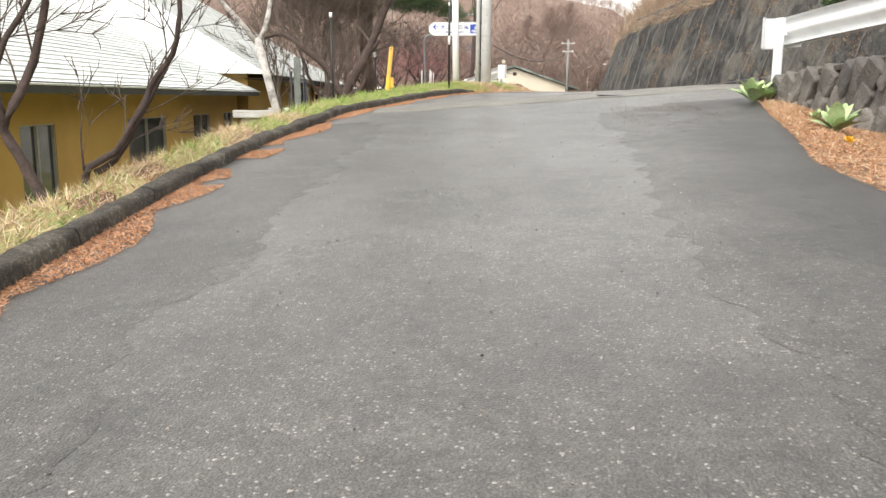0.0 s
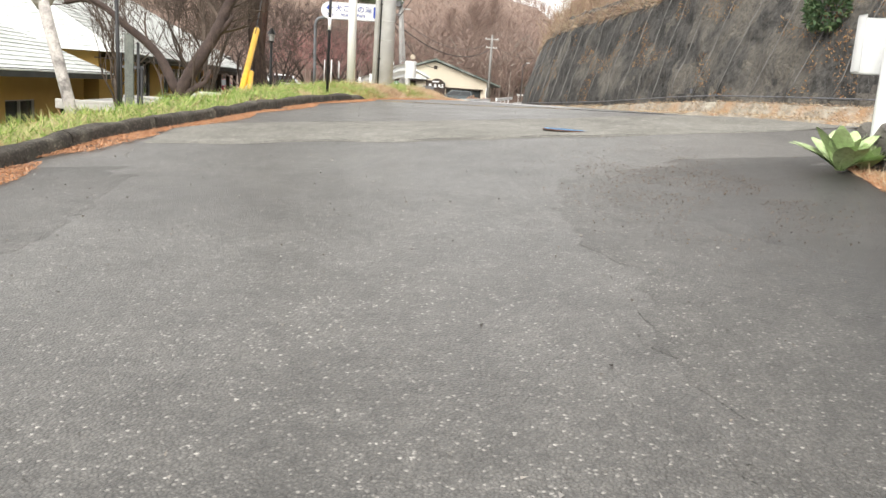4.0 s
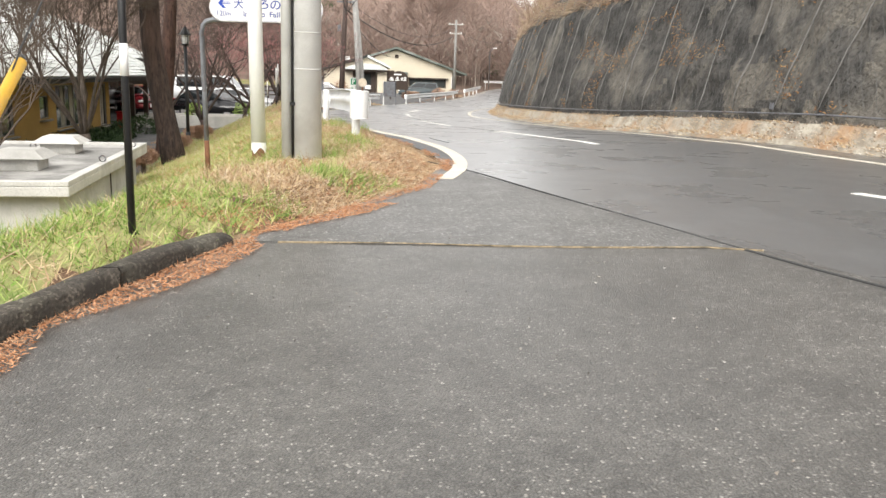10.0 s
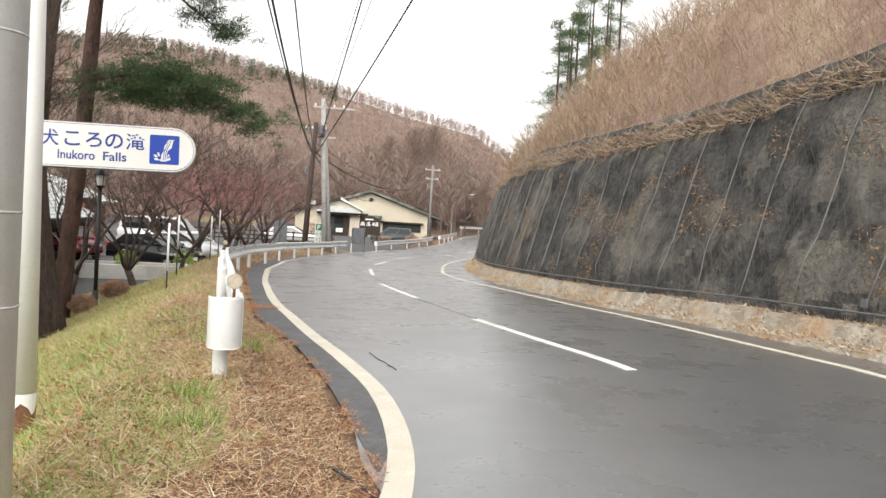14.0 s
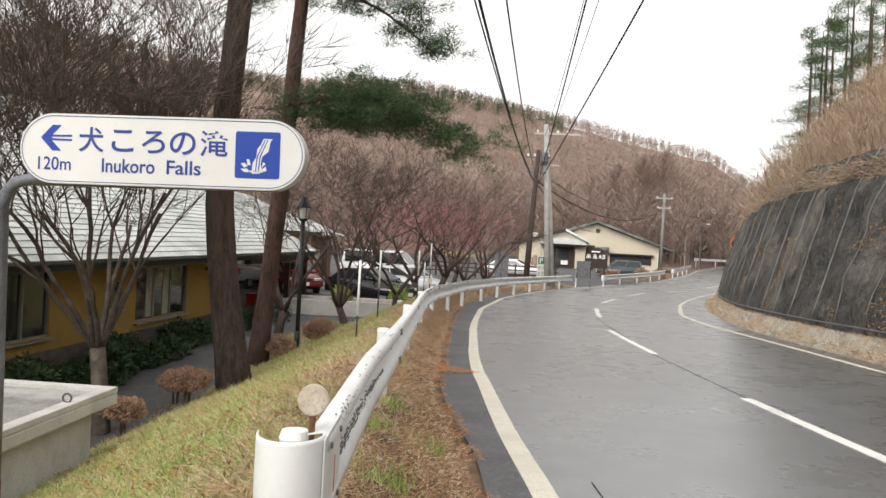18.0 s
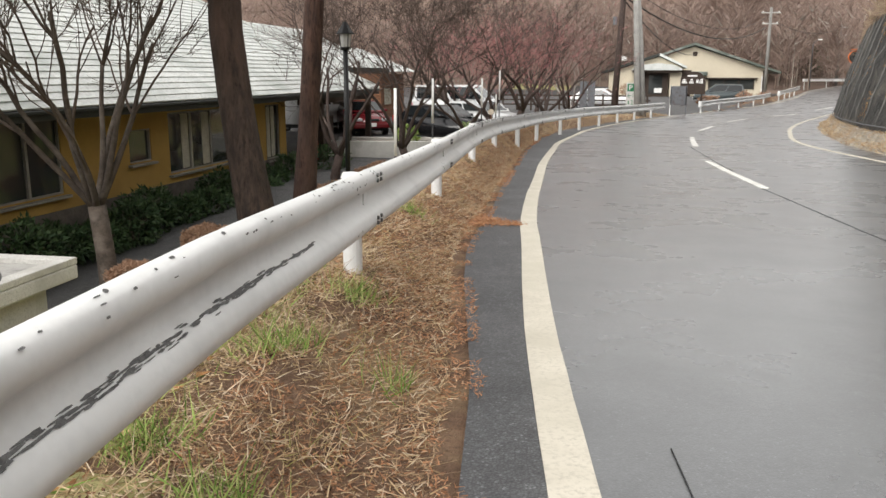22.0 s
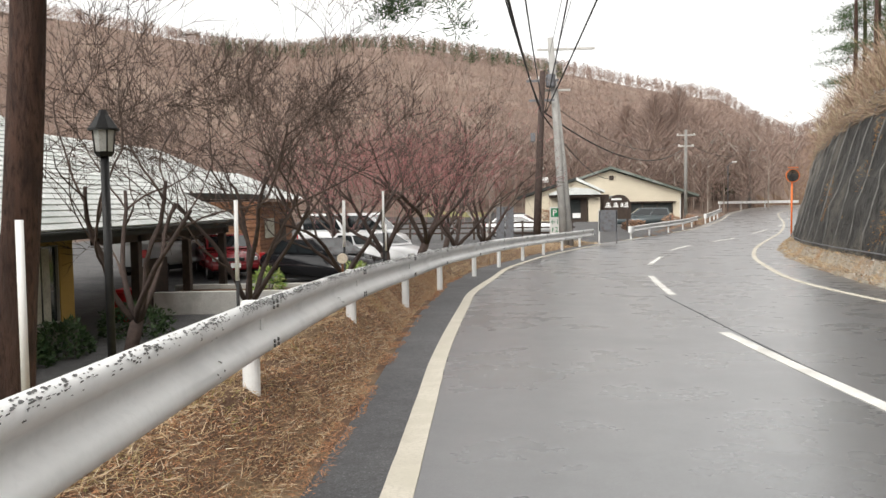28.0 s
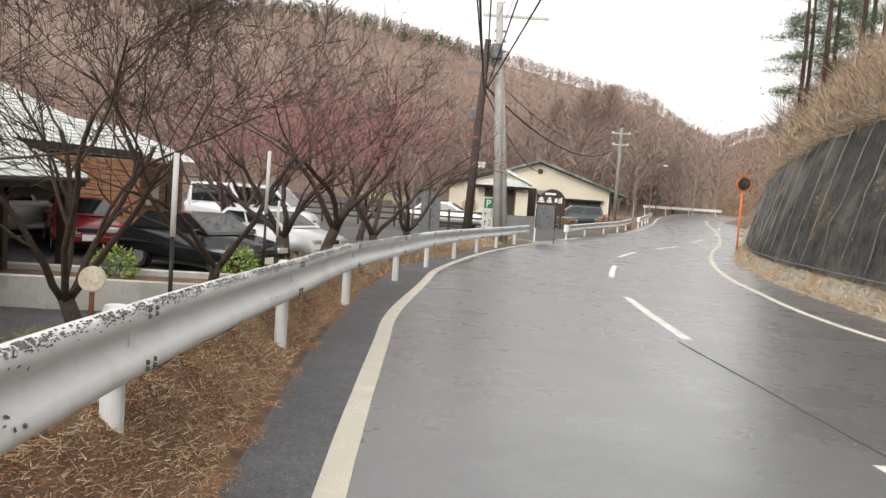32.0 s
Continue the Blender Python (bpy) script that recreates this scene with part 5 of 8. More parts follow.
snow_pole(-1.18, 52.0, land_z(-1.18, 52), 1.84 - land_z(-1.18, 52), "snow pole with dark foot by the parking area", 0.5)

def yellow_guard(x, y, h, lx, ly, r, label):
    g = thing("cable_guard", (x, y, 0.97), label, "cable guard", "yellow guards")
    tube("sleeve", [(-0.6 * lx, -0.6 * ly, -0.6), (lx * h, ly * h, h)], r, M_YELLOW, g, n=14)
    tube("tip", [(lx * h, ly * h, h), (lx * h * 1.03, ly * h * 1.03, h + 0.05)], [r * 0.8, r * 0.5], M_BLACK, g, n=10)
    return g


yellow_guard(-1.21, 18.27, 1.31, 0.0, 1.68, 0.05, "tall faded yellow plastic cable guard leaning in grass")
yellow_guard(-1.08, 18.3, 0.55, -0.1, 1.7, 0.046, "short yellow plastic cable guard leaning in grass")
tube("guy_wire", [(-1.21, 18.27, land_z(-1.21, 18.27)), (-1.21, 20.5, 2.4), (-1.5, 29.5, 7.9), (-1.7, 36.0, 12.0)], 0.008, M_WIRE, None, "thin steel guy wire rising from its ground anchor", category="guy wire")


def lantern(x, y, zb, h):
    g = thing("street_lantern", (x, y, zb), "black iron post lantern with frosted glass", "lamp post")
    tube("post", [(0, 0, -0.2), (0, 0, h - 0.62)], 0.058, M_BLACK, g, n=14)
    tube("post_base", [(0, 0, -0.1), (0, 0, 0.5)], [0.08, 0.075], M_BLACK, g, n=14)
    head = part("head_ring", cyl(0.10, 0.135, 0.06, z=h - 0.64, n=8), M_BLACK, g)
    part("glass", cyl(0.115, 0.145, 0.30, z=h - 0.57, n=8), M_GLASSW, g, "milky glass")
    for k in range(4):
        a = math.pi / 4 + k * math.pi / 2
        tube("bar", [(0.12 * math.cos(a), 0.12 * math.sin(a), h - 0.58), (0.15 * math.cos(a), 0.15 * math.sin(a), h - 0.27)], 0.011, M_BLACK, g, n=6)
    part("roof", cyl(0.205, 0.08, 0.19, z=h - 0.275, n=8), M_BLACK, g)
    part("roof_rim", cyl(0.215, 0.215, 0.025, z=h - 0.29, n=8), M_BLACK, g)
    part("finial", cyl(0.075, 0.05, 0.07, z=h - 0.085, n=8), M_BLACK, g)
    return g


lantern(-3.3, 42.6, land_z(-3.3, 42.6), 3.68 - land_z(-3.3, 42.6))


# ---- houses ----
def roof_plane(parent, a, b, c, d, material, step=0.27, name="shingle_course"):
    """Overlapping horizontal courses between an eave a-b and a ridge c-d (above a and b)."""
    a, b, c, d = (Vector(v) for v in (a, b, c, d))
    n = max(2, int(((c - a).length + (d - b).length) / 2 / step))
    up = (b - a).cross(c - a).normalized()
    if up.z < 0:
        up = -up
    for i in range(n):
        f0, f1 = i / n, min(1.0, (i + 1.15) / n)
        p, q, r, s = a.lerp(c, f0), b.lerp(d, f0), b.lerp(d, f1), a.lerp(c, f1)
        t = up * 0.028
        lo = up * 0.004
        k = max(1, int((q - p).length / 0.9))
        vs, fs = [], []
        for j in range(k + 1):
            w = j / k
            e = p.lerp(q, w) + up * 0.006 * noise.noise((i * 3.1, j * 0.7, 0))
            g = s.lerp(r, w)
            vs += [e + t, g + lo, e - t * 0.2, g - t * 0.5]
        for j in range(k):
            o = 4 * j
            fs += [(o, o + 4, o + 5, o + 1), (o + 2, o + 6, o + 4, o), (o + 3, o + 7, o + 6, o + 2)]
        obj(name, mesh_of(name, vs, fs, material), parent)


def window(parent, x, y0, y1, z0, z1, panes=2, curtain=0.0, name="window"):
    """A window in a wall whose outer face looks towards +x."""
    w = part(name, box(0.05, y1 - y0 - 0.02, z1 - z0 - 0.02, x=x - 0.10, y=(y0 + y1) / 2, z=z0 + 0.01), M_GLASS, parent, "dark reflecting glass")
    for yy in [y0, y1] + [y0 + (y1 - y0) * k / panes for k in range(1, panes)]:
        part("frame", box(0.07, 0.06, z1 - z0, x=x - 0.055, y=yy, z=z0), M_SASH, w)
    for zz in (z0 - 0.03, z1 - 0.03):
        part("frame", box(0.075, y1 - y0, 0.06, x=x - 0.055, y=(y0 + y1) / 2, z=zz), M_SASH, w)
    part("sill", box(0.16, y1 - y0 + 0.16, 0.05, x=x + 0.03, y=(y0 + y1) / 2, z=z0 - 0.08, bevel=0.008), M_SASH, w)
    if curtain:
        for k in range(2):
            yy = y0 + (y1 - y0) * (0.3 if k == 0 else 0.62)
            part("curtain", box(0.012, curtain, z1 - z0 - 0.1, x=x - 0.068, y=yy, z=z0 + 0.05), M_CURT, w, "pale hanging curtain")
    return w


def wall_x(parent, x, y0, y1, z0, z1, holes, material, thick=0.22, name="wall"):
    """A wall facing +x, with openings cut through it."""
    ys = sorted({y0, y1} | {h[0] for h in holes} | {h[1] for h in holes})
    zs = sorted({z0, z1} | {h[2] for h in holes} | {h[3] for h in holes})
    bm = bmesh.new()
    for i in range(len(ys) - 1):
        for j in range(len(zs) - 1):
            cy, cz = (ys[i] + ys[i + 1]) / 2, (zs[j] + zs[j + 1]) / 2
            if any(h[0] < cy < h[1] and h[2] < cz < h[3] for h in holes):
                continue
            b = box(thick, ys[i + 1] - ys[i], zs[j + 1] - zs[j], x=x - thick / 2, y=cy, z=zs[j])
            tmp = bpy.data.meshes.new("t")
            b.to_mesh(tmp)
            b.free()
            bm.from_mesh(tmp)
            bpy.data.meshes.remove(tmp)
    bmesh.ops.remove_doubles(bm, verts=bm.verts, dist=1e-4)
    return part(name, bm, material, parent)


HX, EX, EZ = -7.25, -6.45, 1.93
house = thing("yellow_house", (0, 0, 0), "long ochre plastered lodge with pale shingled roof and dark eaves", "house")
gl = -0.75
wall_x(house, HX, 31.5, 48.4, 0.0, 2.15, [(35.9, 37.7, 0.3, 1.85), (39.9, 40.75, 0.62, 1.32), (41.5, 44.6, 0.22, 1.62), (46.9, 47.9, 0.0, 1.6)], M_OCHRE)
wall_x(house, HX + 0.05, 31.5, 48.45, -1.2, 0.0, [], M_BASE, 0.3, "plinth")
part("side_wall", box(9, 0.22, 3.2, x=HX - 4.6, y=48.3, z=-1.0), M_OCHRE, house)
part("side_wall", box(9, 0.22, 3.2, x=HX - 4.6, y=31.6, z=-1.0), M_OCHRE, house)
part("back_wall", box(0.22, 17, 3.2, x=HX - 9, y=40, z=-1.0), M_OCHRE, house)
part("room_floor", box(8.5, 16.4, 0.1, x=HX - 4.6, y=40, z=-0.1), M_DWOOD, house)
window(house, HX, 35.9, 37.7, 0.3, 1.85, 2, 0.0)
window(house, HX, 39.9, 40.75, 0.62, 1.32, 1, 0.0)
window(house, HX, 41.5, 44.6, 0.22, 1.62, 3, 0.5)
window(house, HX, 46.9, 47.9, 0.0, 1.6, 1, 0.25)
part("vent", cyl(0.05, 0.05, 0.05, x=HX + 0.0, y=46.0, z=1.45, n=12, axis="x"), M_DWOOD, house)
# eaves
part("fascia", box(0.05, 24.6, 0.24, x=EX, y=43.6, z=EZ - 0.20), M_FASCIA, house, "dark green-black fascia")
part("gutter", box(0.10, 24.6, 0.07, x=EX + 0.07, y=43.6, z=EZ - 0.09, bevel=0.02), M_FASCIA, house)
part("soffit", box(0.85, 24.4, 0.03, x=(EX + HX) / 2 - 0.05, y=43.5, z=EZ - 0.19), M_DWOOD, house)
SL = 0.60
rid = EX - 8.0
roof_plane(house, (EX + 0.05, 31.0, EZ), (EX + 0.05, 55.9, EZ), (rid, 31.0 + 2, EZ + SL * 8), (rid, 47.9, EZ + SL * 8), M_ROOFW)
roof_plane(house, (EX + 0.05, 55.9, EZ), (rid * 2 - EX, 55.9, EZ), (rid, 47.9, EZ + SL * 8), (rid - 0.3, 47.9, EZ + SL * 8), M_ROOFW)
roof_plane(house, (rid * 2 - EX, 31.0, EZ), (EX + 0.05, 31.0, EZ), (rid - 0.3, 33.0, EZ + SL * 8), (rid, 33.0, EZ + SL * 8), M_ROOFW)
part("ridge_cap", box(0.3, 15.2, 0.12, x=rid, y=40.4, z=EZ + SL * 8 - 0.02, bevel=0.04), M_ROOFD, house)
vs, fs = tube_data([(EX, 55.95, EZ + 0.05), (rid, 47.9, EZ + SL * 8 + 0.05)], [0.07, 0.07], 6)
obj("hip_cap", mesh_of("hip_cap", vs, fs, M_ROOFW), house)
# lower-ridged wing behind the porch
roof_plane(house, (-8.3, 47, 2.75), (-8.3, 64, 2.75), (-11.4, 49.5, 4.45), (-11.4, 61.2, 4.45), M_ROOFW)
roof_plane(house, (-8.3, 64, 2.75), (-14.5, 64, 2.75), (-11.4, 61.2, 4.45), (-11.6, 61.2, 4.45), M_ROOFW)
part("fascia", box(0.05, 9.0, 0.2, x=-8.28, y=59.6, z=2.56), M_FASCIA, house)
part("porch_ceiling", box(5.5, 15.6, 0.05, x=-11.2, y=56.1, z=2.5), M_DWOOD, house)
part("chimney", cyl(0.11, 0.11, 1.5, x=-12.5, y=50.2, z=4.6, n=12), M_BLACK, house, "black flue pipe")
part("chimney_cap", cyl(0.15, 0.15, 0.12, x=-12.5, y=50.2, z=6.1, n=12), M_BLACK, house)
# porch posts, and the log wing beyond
for y in (50.2, 53.0, 55.5):
    part("porch_post", box(0.2, 0.2, 2.75, x=-6.75, y=y, z=-0.85, bevel=0.015), M_DWOOD, house)
part("porch_beam", box(0.2, 7.4, 0.26, x=-6.75, y=52.1, z=1.55), M_DWOOD, house)
part("porch_screen", box(0.06, 1.1, 1.5, x=-7.4, y=52.6, z=-0.5), M_DWOOD, house)
part("porch_back", box(0.2, 2.6, 2.9, x=-9.6, y=49.8, z=-0.6), M_DWOOD, house)
wing = thing("log_building", (-13.0, 71.0, -0.3), "small orange log building beyond the porch", "building")
for k in range(14):
    part("log", box(6.0, 5.0 if k % 2 else 5.08, 0.19, z=0.2 * k, bevel=0.02), M_BRICK, wing)
part("door", box(0.04, 0.9, 1.9, x=3.03, y=0.8, z=0.05), M_DWOOD, wing)
part("pale_window", box(0.04, 1.3, 0.9, x=3.05, y=-1.3, z=1.1), M_CURT, wing)
roof_plane(wing, (3.7, -3, 2.9), (3.7, 3, 2.9), (0, -3, 4.3), (0, 3, 4.3), M_ROOFW, 0.4)
roof_plane(wing, (-3.7, 3, 2.9), (-3.7, -3, 2.9), (0, 3, 4.3), (0, -3, 4.3), M_ROOFW, 0.4)

# the lower building beside the drive
annex = thing("yellow_annex", (0, 0, 0), "low ochre annex with pale shingle roof below the drive", "house")
AX, AZ = -7.6, 1.27
wins = [(11.0, 13.0), (15.0, 16.4), (20.2, 23.0), (25.6, 27.4), (29.2, 30.4)]
wall_x(annex, AX, 6.0, 31.2, -2.6, AZ + 0.1, [(a, b, -0.95, 0.55) for a, b in wins], M_OCHRE)
for a, b in wins:
    window(annex, AX, a, b, -0.95, 0.55, 2, 0.0)
part("fascia", box(0.06, 26.2, 0.2, x=AX + 0.75, y=18.4, z=AZ - 0.14), M_FASCIA, annex)
part("soffit", box(0.8, 26.0, 0.03, x=AX + 0.36, y=18.4, z=AZ - 0.10), M_DWOOD, annex)
part("end_wall", box(9, 0.2, 3.6, x=AX - 4.6, y=31.1, z=-2.6), M_OCHRE, annex)
part("end_wall", box(9, 0.2, 3.6, x=AX - 4.6, y=6.1, z=-2.6), M_OCHRE, annex)
part("room_floor", box(8.6, 25, 0.1, x=AX - 4.6, y=18.6, z=-2.0), M_DWOOD, annex)
roof_plane(annex, (AX + 0.8, 5.3, AZ), (AX + 0.8, 31.6, AZ), (AX - 6, 5.3, AZ + 3.4), (AX - 6, 25.0, AZ + 3.4), M_ROOFW)
roof_plane(annex, (AX + 0.8, 31.6, AZ), (AX - 12.8, 31.6, AZ), (AX - 6, 25.0, AZ + 3.4), (AX - 6.2, 25.0, AZ + 3.4), M_ROOFW)
roof_plane(annex, (AX - 12.8, 31.6, AZ), (AX - 12.8, 5.3, AZ), (AX - 6, 25.0, AZ + 3.4), (AX - 6, 5.3, AZ + 3.4), M_ROOFW, 0.6)

# concrete pump house
pump = thing("concrete_shed", (-4.3, 28.05, -1.29), "grey flat-roofed concrete shed with weathered roof slab", "shed", rz=2.2)
part("wall_block", box(3.6, 6.0, 1.75, bevel=0.01), M_CONC, pump)
part("roof_slab", box(4.0, 6.5, 0.15, z=1.77, bevel=0.02), M_CONC, pump)
M_TAR = mat("weathered_roof_screed", (0.20, 0.195, 0.185), (0.32, 0.315, 0.30), 1.4, 0.9, fine=30, bump=0.4, c=(0.42, 0.41, 0.39), big=0.7)
part("roof_field", box(3.7, 6.2, 0.01, z=1.925), M_TAR, pump, "stained roof field")
for a in ((0, 3.17, 4.0, 0.16), (0, -3.17, 4.0, 0.16)):
    part("parapet", box(a[2], a[3], 0.07, x=a[0], y=a[1], z=1.92, bevel=0.01), M_CONC, pump)
part("parapet", box(0.16, 6.18, 0.07, x=1.92, y=0, z=1.92, bevel=0.01), M_CONC, pump)
part("parapet", box(0.14, 6.16, 0.06, x=0.2, y=0, z=1.93, bevel=0.01), M_CONC, pump)
for x, y in ((1.9, 2.2), (0.2, 1.6), (1.9, -0.6)):
    a = [Vector((0.05 * math.cos(w), 0, 0.05 + 0.05 * math.sin(w))) for w in np.linspace(0, 2 * math.pi, 17)]
    v, f = tube_data([p + Vector((x, y, 1.99)) for p in a], [0.012] * 17, 6, False)
    obj("lifting_ring", mesh_of("lifting_ring", v, f, M_GALV, smooth=True), pump)
for x, y in ((0.75, 1.45), (0.85, -1.3)):
    part("hatch", box(0.62, 0.62, 0.20, x=x, y=y, z=1.93, bevel=0.02), M_CONC, pump, "raised concrete hatch")
    lid = cyl(0.62, 0.36, 0.13, n=4)
    bmesh.ops.rotate(lid, cent=(0, 0, 0), matrix=Matrix.Rotation(radians(45), 3, "Z"), verts=lid.verts)
    bmesh.ops.translate(lid, vec=(x, y, 2.13), verts=lid.verts)
    part("hatch_lid", lid, M_CONC, pump)
part("stain_streak", box(0.004, 0.05, 0.3, x=1.803, y=-1.4, z=0.95), M_RUST, pump, "rusty streak")
part("joint_strip", box(0.02, 0.02, 1.7, x=1.81, y=0.4, z=0.0), M_DWOOD, pump)


# ---- trees ----
def needle_clumps(rng, centres, size, per, L, W, flat=0.5):
    P, D = [], []
    for c in centres:
        q = rng.normal(size=(per, 3)) * np.array([size, size, size * flat])
        P.append(np.array(c) + q)
        d = q / (np.linalg.norm(q, axis=1)[:, None] + 1e-6) + rng.normal(size=(per, 3)) * 0.7 + np.array([0, 0, 0.5])
        D.append(d)
    P, D = np.concatenate(P), np.concatenate(D)
    n = len(P)
    return P, D, rng.uniform(0.6, 1.2, n) * L, rng.uniform(0.6, 1.2, n) * W


def pine(name, at, height, r, seed, label, bark, lean, limbs, sway=((0, 0), (20, 0))):
    """Bare bole with flaky bark, a few limbs and needle clumps. limbs: start height, end offset, droop."""
    rng = np.random.default_rng(seed)
    t = thing(name, at, label, "tree", "pines")
    pts, rad = [], []
    for i in range(15):
        f = i / 14
        pts.append((lerp(height * f, sway) + lean[0] * f + 0.10 * noise.noise((f * 2.2, seed, 0)), lean[1] * f + 0.08 * noise.noise((f * 2, 5, seed)), -0.4 + (height + 0.4) * f))
        rad.append(r * (1.22 if i == 0 else 1.06 if i == 1 else 1.0) * (1 - 0.45 * f))
    v, f = tube_data(pts, rad, 20)
    v = [p + Vector((noise.noise(p * 5), noise.noise(p * 5 + Vector((9, 0, 0))), 0)) * 0.02 for p in v]
    obj("trunk", mesh_of("trunk", v, f, bark, smooth=True), t)
    centres = []
    for h, end, droop, dens in limbs:
        k = (h + 0.4) / (height + 0.4)
        a = Vector((lerp(h, sway) + lean[0] * k, lean[1] * k, h))
        e = a + Vector(end)
        path = []
        for i in range(9):
            w = i / 8
            p = a.lerp(e, w) + Vector((0.12 * noise.noise((w * 3, h, 0)), 0.12 * noise.noise((w * 3, 0, h)), droop * math.sin(w * 2.6) + 0.1 * noise.noise((w * 4, h, 3)))) * (1 if i else 0)
            path.append(p)
        br = 0.055 if dens > 0.3 else 0.03
        tube("limb", path, [br * (1 - 0.7 * i / 8) for i in range(9)], bark, t, n=7)
        for i in range(3, 9):
            for _ in range(int(5 * dens + 1)):
                s = path[i] + Vector(rng.normal(size=3) * np.array([0.45, 0.45, 0.22]))
                tube("twig", [path[i], path[i].lerp(s, 0.6) + Vector((0, 0, -0.05)), s], [0.014, 0.010, 0.005], bark, t, n=3)
                for _ in range(int(3 * dens) + 1):
                    centres.append(s + Vector(rng.normal(size=3) * np.array([0.34, 0.34, 0.14])))
    if centres:
        P, D, L, W = needle_clumps(rng, [tuple(c) for c in centres], 0.12, 110, 0.14, 0.009)
        obj("foliage", tri_mesh("foliage", P, D, L, W, M_NEEDLE, rng), t, "dark green needle tufts")
    return t


pine("pine_tree", (-2.7, 36.5, -0.1), 12.5, 0.30, 3, "thick red pine bole with rough bark on the bank", M_PINEBARK, (0.0, 0.4),
     [(7.2, (-1.8, 1.0, 0.8), 0.3, 0.6), (8.2, (1.4, 1.6, 0.6), 0.3, 0.7), (9.5, (-1.5, -1.0, 0.6), 0.3, 0.8), (10.5, (1.4, 0.5, 0.8), 0.3, 0.9), (11.5, (-0.8, 0.8, 0.6), 0.2, 0.9)], ((0, 0), (1, -0.2), (2.4, -0.45), (3.7, -0.6), (5, -0.58), (7, -0.42), (12.5, 0.1)))
pine("pine_tree", (-3.9, 41.2, -0.4), 13.8, 0.24, 4, "slim red pine with drooping green bough", M_PINERED, (1.0, 0.3),
     [(6.4, (4.4, 1.1, -1.1), 0.65, 1.2), (6.2, (2.6, -0.5, -0.4), 0.4, 1.0), (6.0, (1.4, 0.6, -0.2), 0.2, 0.5), (9.3, (3.2, 0.9, -1.7), 0.5, 0.9), (9.5, (2.6, 0.5, -0.2), 0.4, 0.9), (9.3, (2.4, -0.9, 0.2), 0.3, 0.8), (8.9, (-1.8, 0.6, 0.5), 0.3, 0.9), (10.5, (2.1, -0.7, 0.4), 0.3, 0.9), (11.4, (-1.8, 0.9, 0.5), 0.3, 0.9), (12.5, (1.4, 1.0, 0.6), 0.3, 0.9), (6.0, (-1.0, 0.2, 0.15), 0.1, 0.1)])
bare_tree("maple_tree", (-4.5, 34.9, land_z(-4.5, 34.9)), 7.2, 0.14, 21, "many-stemmed grey maple, leafless, beside the lodge", 8, M_BARK, M_TWIG, (-0.16, 0.05), 1.45, 6, 0.68, 0.42, (3, 5), limit=0.014, bend=0.12)
bare_tree("maple_tree", (-4.9, 46.2, land_z(-4.9, 46.2)), 7.2, 0.125, 22, "leafless dark maple by the porch", 5, M_DARKBARK, M_DARKTWIG, (0.15, 0), 0.7, 6, 0.86, 0.32, (2, 4), limit=0.014, bend=0.13)
bare_tree("maple_tree", (-3.6, 49.5, land_z(-3.6, 49.5)), 7.4, 0.125, 31, "leafless dark maple with long rising limbs", 5, M_DARKBARK, M_DARKTWIG, (-0.2, 0), 0.6, 6, 0.84, 0.32, (2, 4), limit=0.014, bend=0.13)
bare_tree("maple_tree", (-2.2, 51.5, land_z(-2.2, 51.5)), 6.2, 0.09, 35, "slender leafless tree by the parking area", 4, M_DARKBARK, M_DARKTWIG, (0.1, 0), 0.6, 6, 0.82, 0.35, (2, 4), limit=0.014)
bare_tree("birch_tree", (0.1, 72.5, land_z(0.1, 72.5)), 4.2, 0.07, 61, "slim white birch with bare forked branches near the cabinet", 2, M_BIRCH, M_BIRCH, (0.1, 0), 0.8, 3, 0.6, 0.7, (2, 3))
plum = bare_tree("plum_tree", (-2.35, 58.7, land_z(-2.35, 58.7)), 6.4, 0.16, 24, "dark plum tree with pink-red budding twigs", 5, M_DARKBARK, M_DARKTWIG, (-0.1, 0.1), 0.9, 5, 0.85, 0.4, (3, 4), limit=0.013)
plum2 = bare_tree("plum_tree", (-1.35, 58.2, land_z(-1.35, 58.2)), 6.8, 0.14, 25, "dark leaning plum tree with budding twigs", 4, M_DARKBARK, M_DARKTWIG, (0.35, 0), 1.1, 5, 0.8, 0.5, (3, 4), limit=0.013)
for (x, y, h, s) in ((-0.4, 62.5, 5.6, 41), (0.6, 65.5, 5.0, 42), (-4.6, 62.0, 6.0, 43), (-5.5, 67.0, 6.4, 44), (-1.6, 69.5, 5.8, 45), (-8.0, 70, 6.5, 46)):
    bare_tree("cherry_tree", (x, y, land_z(x, y)), h, 0.13, s, "leafless dark cherry tree at the car park edge", 4, M_DARKBARK, M_DARKTWIG, (0.2 * math.sin(s), 0), 0.8, 5, 0.85, 0.4, (2, 4), limit=0.012)
rng = np.random.default_rng(77)
for base, n, sp in ((plum, 4600, (3.3, 2.2, 1.15)), (plum2, 2600, (2.3, 1.6, 1.2))):
    P = rng.normal(size=(n, 3)) * np.array(sp) * 0.62 + np.array([0.1, 0, 3.6])
    D = rng.normal(size=(n, 3)) * 0.6 + np.array([0, 0, 0.9]) + P * np.array([0.2, 0.2, 0])
    obj("bud_haze", tri_mesh("bud_haze", P, D, rng.uniform(0.12, 0.45, n), np.full(n, 0.0065), M_PINKTWIG, rng), base, "reddish pink budding shoots", kind="stuff")
birch_z = land_z(-3.3, 17.7)
